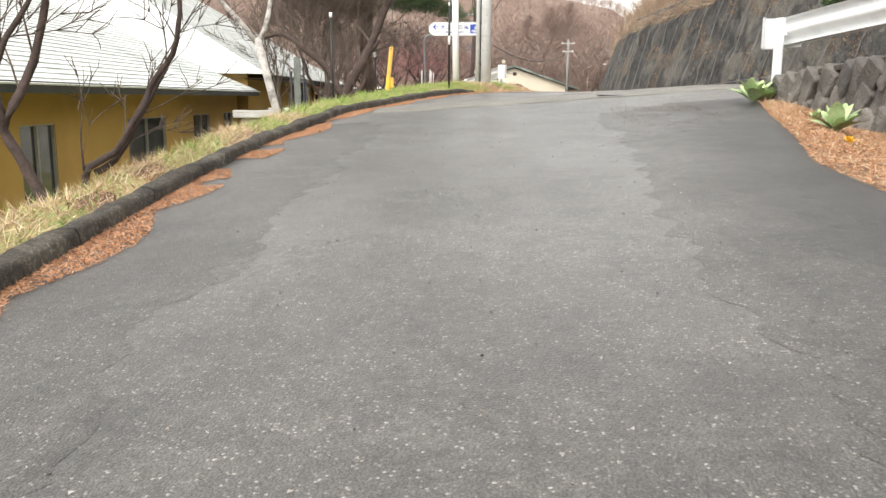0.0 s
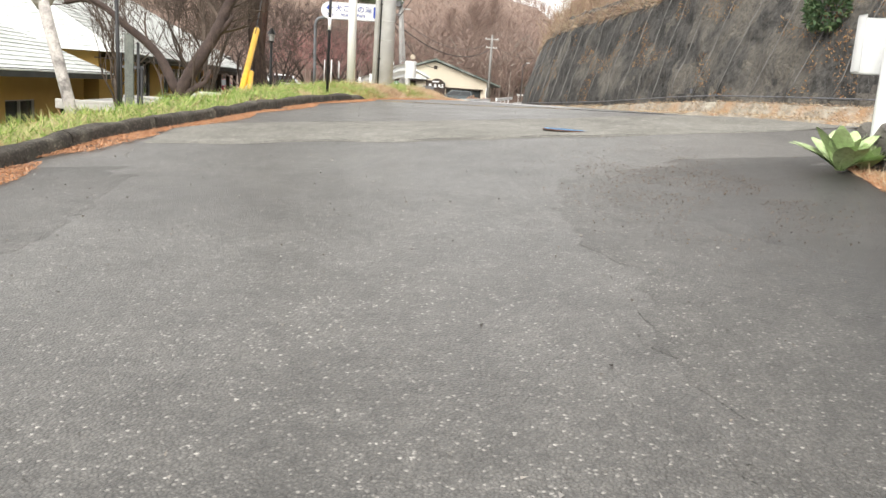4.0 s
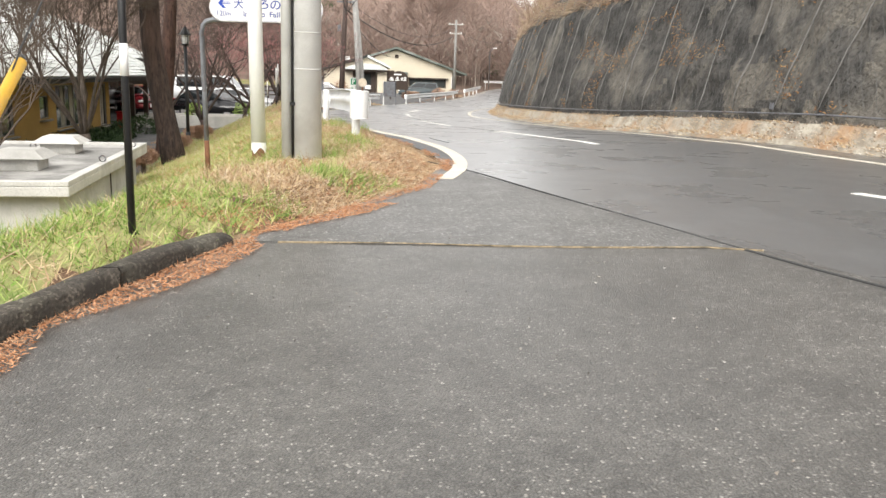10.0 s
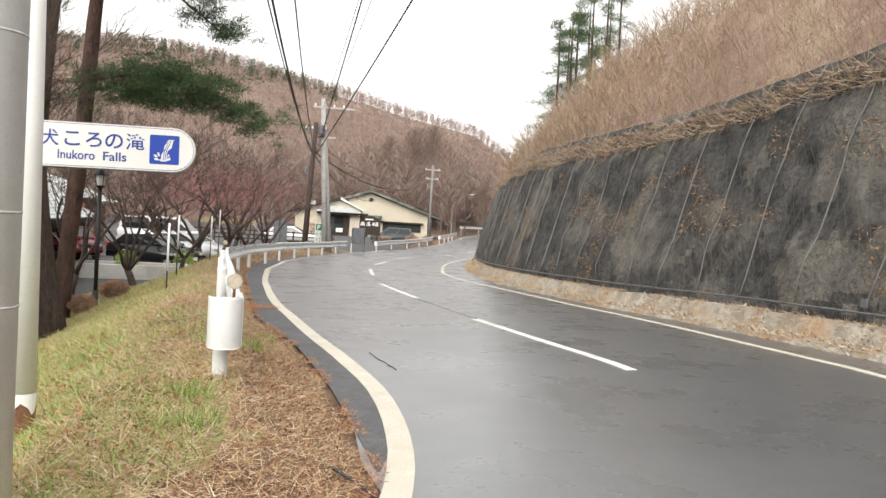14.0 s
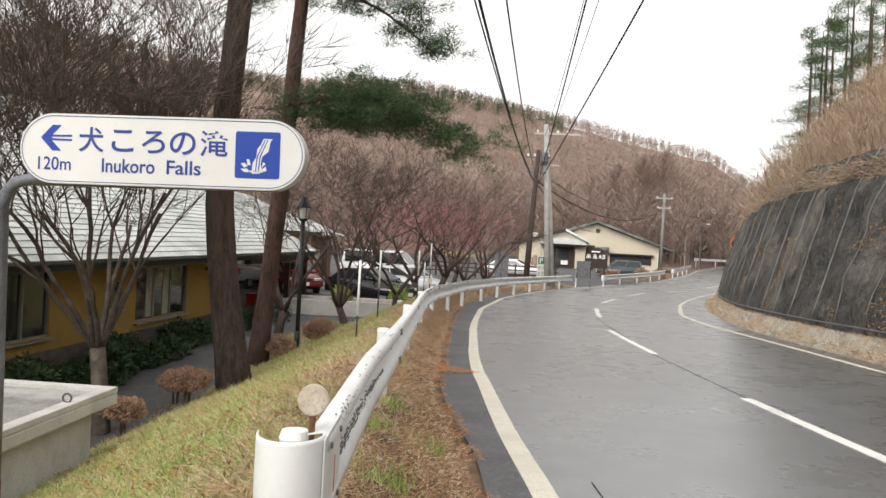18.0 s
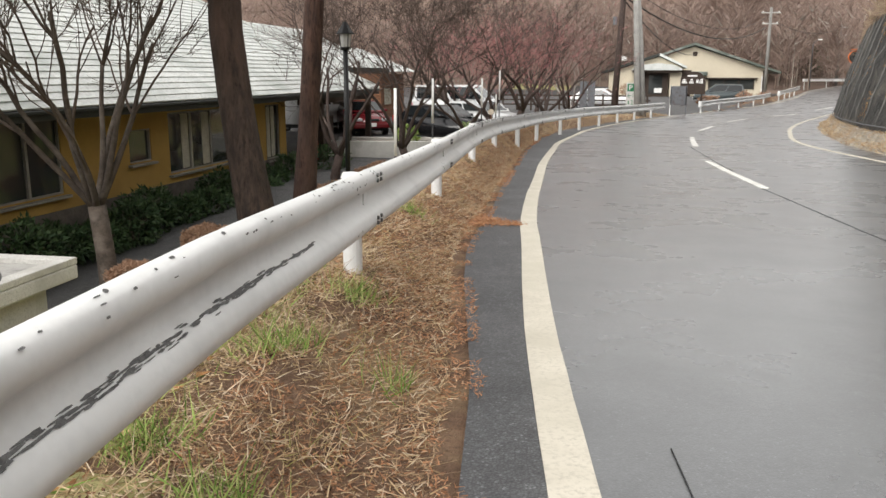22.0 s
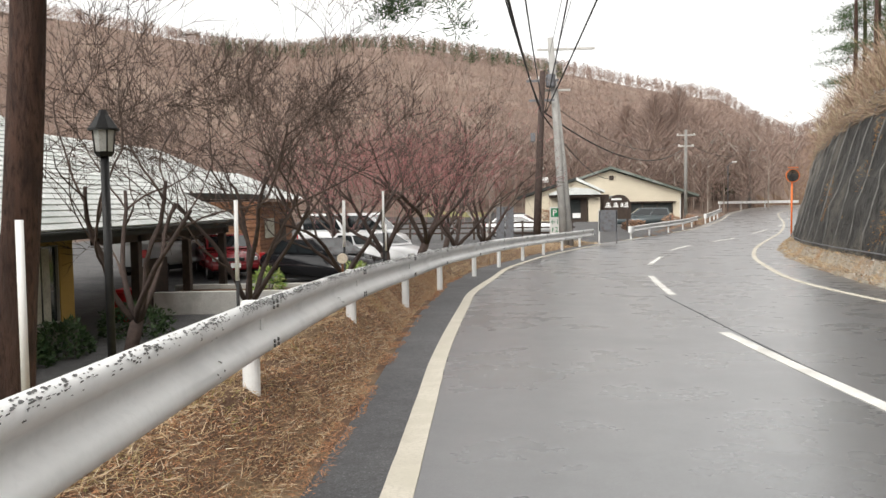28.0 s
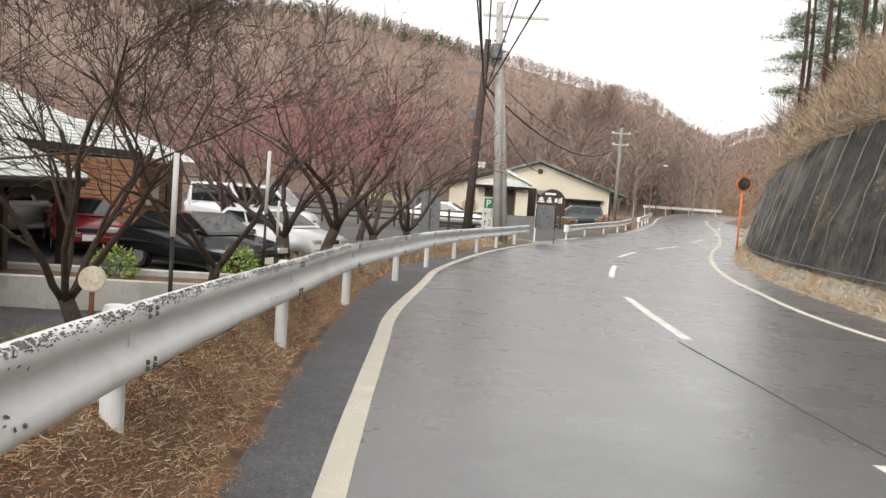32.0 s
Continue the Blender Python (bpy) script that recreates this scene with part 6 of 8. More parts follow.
bare_tree("birch_tree", (-3.5 + 0.21 * (0.5 - birch_z), 17.7, birch_z), 6.4, 0.085, 51, "leaning pale birch with mottled bark below the drive", 2, M_BIRCH, M_TWIG, (-0.21 * (2.3 - birch_z), 0.1), 2.3 - birch_z, 5, 0.7, 0.4, (3, 4))
def crooked_tree(at, limbs, seed, label, k=1.0, top=5):
    """A low tree of a few crooked limbs; limbs: thickness at the start, then offsets from the base."""
    rng = np.random.default_rng(seed)
    t = thing("bent_tree", at, label, "tree", "bare trees")
    trunk, twigs = ([], []), ([], [])
    for r, pts in limbs:
        p = [q + Vector((0.02 * noise.noise((q.z * 5, seed, 0)), 0.05 * noise.noise((q.z * 2, seed, 4)), 0)) for q in spline([(x * k, y * k, z * k) for x, y, z in pts], 0.12)]
        n = len(p)
        rad = [r * k ** 1.6 * (1 - 0.6 * i / (n - 1)) * (1 + 0.14 * noise.noise((i * 0.7, seed, 9))) for i in range(n)]
        v, f = tube_data(p, rad, 10)
        o = len(trunk[0])
        trunk[0].extend(v)
        trunk[1].extend([tuple(i + o for i in q) for q in f])
        for i in range(n // 3, n, 2):
            d = (p[min(i + 1, n - 1)] - p[i - 1]).normalized() + Vector(rng.normal(size=3) * 0.7) + Vector((0, 0, 0.3))
            grow(rng, p[i], d, rng.uniform(0.35, 0.8), rad[i] * 0.32, 3, top, 0.8, 0.4, trunk, twigs, 0.011, (2, 4))
    obj("trunk", mesh_of("trunk", *trunk, M_DARKBARK, smooth=True), t)
    obj("crown", mesh_of("crown", *twigs, M_TWIG), t)
    return t


crooked_tree((-2.85, 6.6, 0.36), [(0.07, [(0, 0, -0.5), (0, 0, 0), (0.06, 0, 0.28), (0.39, 0, 0.46), (0.63, 0, 0.81), (0.83, 0.1, 1.26), (1.13, 0.1, 1.66), (1.29, 0, 2.13), (1.23, 0, 2.5), (1.3, 0.1, 3.2)]),
                                  (0.06, [(0.1, 0.1, 0.2), (0.34, 0.12, 0.36), (0.58, 0.15, 0.72), (0.76, 0.2, 1.1), (1.0, 0.3, 1.5)]),
                                  (0.022, [(0.0, 0, 0.2), (-0.02, 0, 0.55), (0.02, 0, 0.93)])], 52, "crooked leafless tree with forked limbs beside the kerb", 0.64)
crooked_tree((-2.8, 5.75, 0.42), [(0.09, [(0.1, 0, -0.5), (0, 0, 0), (-0.19, 0, 0.41), (-0.34, 0, 0.72), (-0.23, 0, 0.96), (-0.01, 0.1, 1.44), (0.17, 0.1, 2.04), (0.22, 0, 2.4), (0.3, 0, 3.2)]),
                                  (0.06, [(-0.31, 0, 0.75), (-0.42, 0, 1.2), (-0.22, 0, 1.68), (0.04, 0, 2.04), (0.2, 0, 2.6)])], 53, "crooked dark leafless tree with mossy fork below the drive", 0.63)
crooked_tree((-2.2, 18.7, 0.95), [(0.12, [(-0.05, 0, -0.6), (0, 0, 0.05), (0.25, 0, 0.6), (0.54, 0.1, 1.1), (0.86, 0.1, 1.85), (1.25, 0, 2.8), (1.5, 0, 3.7)]),
                                  (0.07, [(0.5, 0.1, 1.05), (0.68, 0.1, 1.22), (0.83, 0, 1.4)]),
                                  (0.07, [(0.05, 0, 0.1), (0.3, -0.05, 0.28), (0.45, -0.1, 0.38), (0.52, -0.1, 0.55)]),
                                  (0.085, [(0, 0, 0.2), (-0.35, 0.1, 0.78), (-0.8, 0.1, 1.15), (-1.3, 0.2, 1.5), (-1.75, 0.2, 1.45)])], 54, "old crooked leafless tree leaning over the shed", 1.0)
bare_tree("bent_tree", (-4.4, 24.5, land_z(-4.4, 24.5)), 5.8, 0.10, 55, "leafless many-stemmed tree by the shed", 4, M_BARK, M_TWIG, (0, 0), 0.6, 5, 0.6, 0.8, (3, 4))
dark_post = thing("meter_post", (-3.68, 21.5, land_z(-3.68, 21.5)), "grey concrete post with black pipes below the drive", "post", rz=8)
hp = 2.1 - land_z(-3.68, 21.5)
part("slab", box(0.16, 0.14, hp, z=0.0, bevel=0.012), mat("mossy_concrete", (0.20, 0.215, 0.20), (0.13, 0.145, 0.135), 5, 0.9, fine=30, bump=0.3), dark_post)
for x, h in ((-0.15, hp - 0.35), (0.16, hp - 0.15), (0.22, hp - 0.6)):
    tube("pipe", [(x, -0.03, -0.1), (x, -0.03, h)], 0.028, M_BLACK, dark_post, "black pipe", n=10)
part("bracket", box(0.46, 0.04, 0.05, x=0.03, y=-0.02, z=hp * 0.55), M_GALV, dark_post)
part("bracket", box(0.46, 0.04, 0.05, x=0.03, y=-0.02, z=hp * 0.82), M_GALV, dark_post)
bol = thing("snow_pole", (-1.83, 14.2, land_z(-1.83, 14.2)), "slim dark marker pole with a white tip by the kerb", "marker pole", "snow poles")
tube("rod", [(0, 0, -0.2), (-0.03, 0, 1.62)], 0.02, M_BLACK, bol, n=8)
tube("white_tip", [(-0.03, 0, 1.62), (-0.032, 0, 1.70)], 0.024, M_WHITE, bol, n=8)


# hedge, dry round shrubs, verge plants
def leaf_cloud(name, at, sx_, sy_, sz_, n, size, material, label, category, seed, group="", stem=0.0):
    rng = np.random.default_rng(seed)
    t = thing(name, at, label, category, group)
    u = rng.normal(size=(n, 3))
    u /= np.linalg.norm(u, axis=1)[:, None]
    rr = rng.uniform(0.62, 1.0, n) ** 0.6
    wob = 1 + 0.22 * np.sin(u[:, 0] * 5 + seed) * np.cos(u[:, 1] * 6)
    P = u * (rr * wob)[:, None] * np.array([sx_, sy_, sz_]) + np.array([0, 0, sz_ * 0.8 + stem])
    P[:, 2] = np.maximum(P[:, 2], 0.02)
    D = u + rng.normal(size=(n, 3)) * 0.6
    obj("leaves", tri_mesh("leaves", P, D, rng.uniform(0.7, 1.3, n) * size, np.full(n, size * 0.30), material, rng), t)
    st = ([], [])
    for k in range(7):
        a = rng.uniform(0, 6.28)
        v, f = tube_data([(0.04 * math.cos(a), 0.04 * math.sin(a), -0.1), (0.15 * sx_ * math.cos(a), 0.15 * sy_ * math.sin(a), stem * 0.6 + 0.1), (0.6 * sx_ * math.cos(a), 0.6 * sy_ * math.sin(a), stem + sz_ * 0.9)], [0.02, 0.016, 0.008], 5)
        o = len(st[0])
        st[0].extend(v)
        st[1].extend([tuple(i + o for i in q) for q in f])
    obj("stems", mesh_of("stems", *st, M_TWIG), t)
    return t


for k in range(13):
    y = 34.2 + 1.02 * k
    leaf_cloud("hedge_shrub", (-6.35 + 0.12 * math.sin(k * 2.1), y, -0.72), 0.46, 0.70, 0.42 + 0.12 * math.sin(k * 1.7), 1500, 0.10, M_HEDGE, "dark glossy evergreen shrub along the lodge wall", "shrub", 100 + k, "hedge shrubs")
leaf_cloud("hedge_shrub", (-6.1, 48.7, -0.6), 0.7, 0.8, 0.5, 1500, 0.10, M_HEDGE, "dark evergreen shrub by the porch", "shrub", 120, "hedge shrubs")
for k, (x, y, s, st) in enumerate(((-3.5, 36.1, 0.38, 0.35), (-4.05, 34.8, 0.34, 0.3), (-4.2, 37.2, 0.34, 0.3), (-3.4, 41.4, 0.42, 0.1), (-2.9, 43.2, 0.40, 0.1), (-3.6, 46.4, 0.4, 0.1))):
    leaf_cloud("dry_shrub", (x, y, land_z(x, y)), s, s, s * 0.55, 4200, 0.045, M_DRYSHRUB, "clipped round shrub, dry and pale brown", "shrub", 140 + k, "clipped dry shrubs", st)
for k, (x, y) in enumerate(((-4.6, 53.2), (-2.6, 55.0))):
    leaf_cloud("planter_shrub", (x, y, -0.05), 0.4, 0.45, 0.42, 700, 0.09, M_GREEN, "small yellow-green shrub in the planter", "shrub", 160 + k)


def rosette(x, y, s, seed, label, material=None):
    rng = np.random.default_rng(seed)
    t = thing("weed_plant", (x, y, road_z(x, y) + 0.0), label, "plant", "verge weeds")
    for k in range(22):
        a = k * 2.4
        el = rng.uniform(0.55, 1.45)
        L = s * rng.uniform(0.7, 1.15)
        vs, fs = [], []
        for i in range(6):
            w = i / 5
            c = Vector((math.cos(a) * L * w * math.cos(el), math.sin(a) * L * w * math.cos(el), 0.02 + L * (w * math.sin(el) - 0.28 * w * w)))
            h = 0.36 * L * math.sin(math.pi * (0.12 + 0.83 * w)) * 0.5
            sd = Vector((-math.sin(a), math.cos(a), 0))
            vs += [c - sd * h, c + Vector((0, 0, -0.1 * h)), c + sd * h]
            if i:
                o = 3 * i
                fs += [(o - 3, o - 2, o + 1, o), (o - 2, o - 1, o + 2, o + 1)]
        obj("leaf", mesh_of("leaf", vs, fs, material or M_WEED, smooth=True), t)
    return t


M_WEED = mat("pale_weed_leaf", (0.46, 0.56, 0.30), (0.33, 0.45, 0.20), 9, 0.6, fine=40, bump=0.2, rand=0.2)
rosette(3.82, 10.3, 0.40, 1, "broad-leaved pale green weed at the wall foot")
rosette(3.98, 10.3, 0.26, 2, "broad-leaved green weed at the wall foot")
rosette(3.66, 7.8, 0.36, 3, "broad-leaved pale weed in the dry litter")
rosette(3.75, 8.4, 0.16, 4, "small green weed in the dry litter")
rosette(3.35, 6.9, 0.09, 5, "small yellow-flowered weed in dry litter", plain("yellow_flower", (0.7, 0.42, 0.02), 0.6))

# ---- parking area ----
pw = thing("planter_wall", (-4.6, 52.7, -0.4), "low concrete planter wall beside the parking area", "planter", rz=8)
part("front", box(5.0, 0.2, 0.62, y=-0.9, bevel=0.015), M_CONC, pw)
part("back", box(5.0, 0.2, 0.62, y=0.9, bevel=0.015), M_CONC, pw)
part("end", box(0.2, 1.6, 0.62, x=2.4, bevel=0.015), M_CONC, pw)
part("soil", box(4.6, 1.6, 0.5), M_SOIL, pw)
rb = thing("red_container", (-7.25, 50.7, -0.4), "red plastic container by the porch", "container")
part("body", box(0.48, 0.48, 0.72, bevel=0.04), M_REDBOX, rb)
part("lid", box(0.52, 0.52, 0.07, z=0.72, bevel=0.02), M_REDBOX, rb)
for k in range(9):
    y = 52 + 2.6 * k
    part("bay_line", box(4.6, 0.12, 0.004), M_LINE, obj("parking_bay_line", None, None, "white painted parking bay line", "road marking", kind="structure", m=pose(-7.0, y + 8, lerp(y + 8, LOT_Z) + 0.006, 0, 0, -18)))


def car(at, rz, paint, label, kind="sedan"):
    """A car with its nose towards +x."""
    c = thing("car", at, label, "car", "parked cars", rz)
    if kind == "sedan":
        L, W, prof, roof, hw = 4.3, 1.70, [(-2.15, .35), (-2.15, .85), (-1.9, .98), (-1.2, 1.02), (1.0, .98), (1.9, .82), (2.15, .62), (2.15, .32)], [(-1.75, 1.0), (-1.25, 1.42), (0.2, 1.46), (1.05, 1.0)], 0.62
    elif kind == "van":
        L, W, prof, roof, hw = 4.8, 1.80, [(-2.4, .4), (-2.4, 1.1), (-2.3, 1.2), (1.5, 1.12), (2.2, .95), (2.4, .7), (2.4, .36)], [(-2.3, 1.18), (-2.2, 1.92), (1.0, 1.95), (1.85, 1.12)], 0.74
    else:
        L, W, prof, roof, hw = 4.2, 1.68, [(-2.1, .4), (-2.1, 1.0), (-2.0, 1.08), (1.0, 1.02), (1.85, .9), (2.1, .68), (2.1, .36)], [(-1.95, 1.06), (-1.75, 1.62), (0.35, 1.64), (1.15, 1.04)], 0.66
    bm = slab(prof, -W / 2, W / 2)
    bmesh.ops.bevel(bm, geom=[e for e in bm.edges if abs(e.verts[0].co.y - e.verts[1].co.y) < 1e-5], offset=0.07, segments=3, affect="EDGES")
    body = part("body", bm, paint, c, smooth=True)
    n = len(roof)
    bm = bmesh.new()
    low = [bm.verts.new((x, s * (W / 2 - (0.05 if i in (0, n - 1) else 0.17)), z)) for s in (-1, 1) for i, (x, z) in enumerate(roof)]
    for i in range(n - 1):
        bm.faces.new((low[i], low[i + 1], low[n + i + 1], low[n + i]))
    bm.faces.new(low[:n])
    bm.faces.new(low[n:][::-1])
    bmesh.ops.recalc_face_normals(bm, faces=bm.faces)
    part("cabin", bm, paint, c)
    (x0, z0_), (x1, z1_), (x2, z2_), (x3, z3_) = roof
    for s in (-1, 1):
        yb, yt = s * (W / 2 - 0.045), s * (W / 2 - 0.165)
        m0 = (x1 + x2) / 2
        for a, b in ((0, 0.48), (0.52, 1.0)):
            lo0, lo1 = x0 + 0.2 + (x3 - x0 - 0.35) * a, x0 + 0.2 + (x3 - x0 - 0.35) * b
            hi0, hi1 = x1 + 0.08 + (x2 - x1 - 0.16) * a, x1 + 0.08 + (x2 - x1 - 0.16) * b
            zl, zh = max(z0_, z3_) + 0.04, z1_ - 0.08
            v = [(lo0, yb * 1.01, zl), (lo1, yb * 1.01, zl), (hi1, yt * 1.06, zh), (hi0, yt * 1.06, zh)]
            obj("side_window", mesh_of("side_window", v, [(0, 1, 2, 3)], M_CARGLASS), c)
    for (xa, za), (xb, zb), e, nm in (((x3, z3_), (x2, z2_), 1, "windscreen"), ((x0, z0_), (x1, z1_), -1, "rear_window")):
        a, b = Vector((xa, 0, za)), Vector((xb, 0, zb))
        nrm = Vector((zb - za if e < 0 else -(zb - za), 0, xb - xa if e < 0 else -(xb - xa))).normalized() * 0.008
        nrm = nrm if nrm.z > 0 else -nrm
        p, q = a.lerp(b, 0.1) + nrm, a.lerp(b, 0.88) + nrm
        v = [(p.x, -W / 2 + 0.13, p.z), (p.x, W / 2 - 0.13, p.z), (q.x, W / 2 - 0.24, q.z), (q.x, -W / 2 + 0.24, q.z)]
        obj(nm, mesh_of(nm, v, [(0, 1, 2, 3)], M_CARGLASS), c)
    for xx in (-L / 2 + 0.8, L / 2 - 0.8):
        for s in (-1, 1):
            w = part("wheel", cyl(0.30, 0.30, 0.2, n=20, axis="y"), M_TYRE, c, m=pose(xx, s * (W / 2 - 0.11) - 0.1, 0.30))
            part("rim", cyl(0.19, 0.19, 0.216, y=-0.008, n=14, axis="y"), M_RIM, w)
    for s in (-1, 1):
        part("headlight", box(0.10, 0.32, 0.14, x=L / 2 - 0.06, y=s * (W / 2 - 0.26), z=0.62, bevel=0.03), M_HEADL, c)
        part("tail_lamp", box(0.08, 0.2, 0.3, x=-L / 2 + 0.02, y=s * (W / 2 - 0.16), z=0.7, bevel=0.03), M_LAMP, c)
        part("door_mirror", box(0.10, 0.18, 0.11, x=0.75, y=s * (W / 2 + 0.08), z=1.0, bevel=0.03), paint, c)
    part("bumper", box(0.12, W * 0.9, 0.2, x=L / 2 - 0.02, z=0.34, bevel=0.04), paint, c)
    part("grille", box(0.05, 0.6, 0.12, x=L / 2 + 0.0, z=0.62, bevel=0.02), M_CARGLASS, c)
    part("number_plate", box(0.02, 0.33, 0.16, x=L / 2 + 0.05, z=0.40), M_WHITE, c)
    part("underbody", box(L * 0.8, W * 0.8, 0.2, z=0.2), M_TYRE, c)
    return c


car((-4.2, 57.6, lerp(57.6, LOT_Z)), -30, M_CARK, "parked black saloon car with white plate", "sedan")
car((-3.2, 61.2, lerp(61, LOT_Z)), -30, M_CARW, "parked silver-white compact car", "sedan")
car((-5.6, 68.4, lerp(68, LOT_Z)), -8, M_CARW, "parked white van behind the plum trees", "van")
car((-8.6, 60.5, lerp(60, LOT_Z)), -60, M_CARR, "parked dark red car seen beyond the porch", "sedan")
car((-11.0, 61.5, lerp(61, LOT_Z)), 75, M_CARW, "parked white van beyond the porch", "van")
car((11.2, 98.0, 0.05), 176, M_CARG, "parked dark estate car in front of the shop", "wagon")
car((1.7, 84.0, 0.05), -10, M_CARW, "parked white car behind the guard rail", "sedan")

fence = thing("wood_fence", (-1.6, 80.2, 0.1), "dark post and rail fence behind the car park", "fence")
for k in range(15):
    part("fence_post", box(0.12, 0.12, 1.1, x=-7 + 0.95 * k, bevel=0.01), M_DWOOD, fence)
for z in (0.35, 0.65, 0.95):
    part("fence_rail", box(13.6, 0.07, 0.09, x=-0.3, z=z), M_DWOOD, fence)
stele = thing("metal_cabinet", (0.97, 76.0, 0.1), "grey ribbed metal cabinet near the car park mouth", "cabinet")
for k in range(2):
    c = part("case", box(0.44, 0.4, 1.9, x=-0.24 + 0.48 * k, bevel=0.02), M_GALV, stele)
    part("top", box(0.47, 0.44, 0.06, x=-0.24 + 0.48 * k, z=1.9, bevel=0.02), M_GALV, stele)
board = thing("notice_board", (6.3, 75.0, 0.1), "plain grey notice board at the car park mouth", "notice board")
part("panel", box(0.95, 0.06, 1.1, z=0.62, bevel=0.01), M_GALV, board)
for s in (-1, 1):
    part("leg", box(0.06, 0.06, 1.75, x=s * 0.45), M_WHITE if s < 0 else M_GALV, board)

# parking sign on the rail
ps = thing("parking_sign", (3.5, 72.0, land_z(3.5, 72)), "white parking sign with green letter panel and arrows", "sign")
hb = 1.98 - land_z(3.5, 72)
part("panel", slab([(-.24, hb - 1.25), (.24, hb - 1.25), (.24, hb + .06), (-.24, hb + .06)], 0, 0.03), M_SIGN, ps)
part("green_square", slab([(-.18, hb - .42), (.18, hb - .42), (.18, hb), (-.18, hb)], -0.012, -0.002), M_GREENP, ps)
lettering("P", -0.09, 0.1, hb - .37, hb - .06, M_WHITE, ps, m=pose(0, -0.012, 0), bold=0.02)
lettering("←1", -0.17, 0.15, hb - .78, hb - .52, M_GREENP, ps)
lettering("2", 0.03, 0.15, hb - 1.15, hb - .9, M_GREENP, ps)
part("arrow_mark", slab([(-.15, hb - 1.0), (-.1, hb - .92), (-.05, hb - 1.0), (-.08, hb - 1.0), (-.08, hb - 1.14), (-.12, hb - 1.14), (-.12, hb - 1.0)], -0.008, -0.002), M_GREENP, ps)
for s in (-1, 1):
    tube("leg", [(s * 0.15, 0.03, -0.2), (s * 0.15, 0.03, hb)], 0.02, M_GALV, ps, n=8)

# ---- far utility poles and wires ----
up1 = thing("utility_pole", (2.6, 71.0, 0.1), "dark leaning wooden utility pole with transformer gear", "utility pole", "far poles")
tube("shaft", [(0, 0, -0.3), (0.15, 0, 3.5), (0.36, 0, 8.3)], [0.19, 0.17, 0.13], M_DARKBARK, up1, n=14)
part("crossarm", box(1.5, 0.1, 0.1, x=0.35, z=7.8), M_GALV, up1)
part("crossarm", box(1.2, 0.1, 0.1, x=0.30, z=6.9), M_GALV, up1)
for k in range(4):
    part("insulator", cyl(0.05, 0.06, 0.16, x=-0.25 + 0.4 * k, z=7.9, n=8), M_WHITE, up1)
part("meter_box", box(0.22, 0.2, 0.42, x=-0.12, y=-0.18, z=5.0, bevel=0.02), M_GALV, up1)
part("lamp_box", box(0.28, 0.18, 0.25, x=0.45, y=-0.2, z=3.1, bevel=0.02), M_WHITE, up1)
up2 = thing("utility_pole", (3.95, 71.4, 0.1), "tall grey concrete utility pole", "utility pole", "far poles")
tube("shaft", [(0, 0, -0.3), (-0.25, 0, 4), (-0.62, 0, 9.9)], [0.19, 0.17, 0.14], M_MIDPOLE, up2, n=16)
part("crossarm", box(2.7, 0.1, 0.1, x=0.1, z=9.3), M_CONC, up2)
part("crossarm", box(1.3, 0.1, 0.1, x=-0.35, z=7.4), M_CONC, up2)
part("transformer", cyl(0.24, 0.24, 0.6, x=-0.62, y=-0.36, z=7.55, n=14, bevel=0.04), M_GALV, up2, "grey can transformer")
for z in (7.9, 8.3, 8.7):
    part("bracket", box(0.5, 0.08, 0.08, x=-0.5, z=z), M_GALV, up2)
for k in range(4):
    part("insulator", cyl(0.05, 0.06, 0.16, x=-1.1 + 0.6 * k, z=9.4, n=8), M_WHITE, up2)
up3 = thing("stay_pole", (4.25, 71.6, 0.1), "grey concrete stay pole leaning on its neighbour", "utility pole", "far poles")
tube("shaft", [(0, 0, -0.3), (-0.35, 0, 4), (-0.78, 0.1, 8.2)], [0.18, 0.16, 0.14], M_MIDPOLE, up3, n=14)


def far_pole(x, y, z, h, label):
    p = thing("utility_pole", (x, y, z), label, "utility pole", "far poles")
    tube("shaft", [(0, 0, -0.3), (0, 0, h)], [0.19, 0.14], M_FARPOLE, p, n=12)
    for zz, w in ((h - 0.6, 1.9), (h - 1.7, 1.6)):
        part("crossarm", box(w, 0.12, 0.13, z=zz), M_CONC, p)
        for k in range(3):
            part("insulator", cyl(0.05, 0.06, 0.15, x=(k - 1) * w * 0.42, z=zz + 0.09, n=8), M_WHITE, p)
    return p


far_pole(17.95, 117.6, 0.4, 8.9, "grey concrete utility pole beside the shop")
far_pole(33.0, 152, 1.0, 8.5, "distant grey utility pole at the bend")
sl = thing("street_lamp", (24.5, 128, 0.8), "thin far street lamp on a pole", "street lamp")
tube("mast", [(0, 0, 0), (0, 0, 5.2), (0.5, 0, 5.6)], 0.06, M_GALV, sl)
part("lamp_head", box(0.5, 0.2, 0.12, x=0.7, z=5.55, bevel=0.04), M_WHITE, sl)


def wire_line(a, b, sag, r, label):
    a, b = Vector(a), Vector(b)
    pts = [a.lerp(b, i / 20) - Vector((0, 0, sag * 4 * (i / 20) * (1 - i / 20))) for i in range(21)]
    tube("cable", pts, r, M_WIRE, None, label, n=5, category="cable", group="overhead cables")


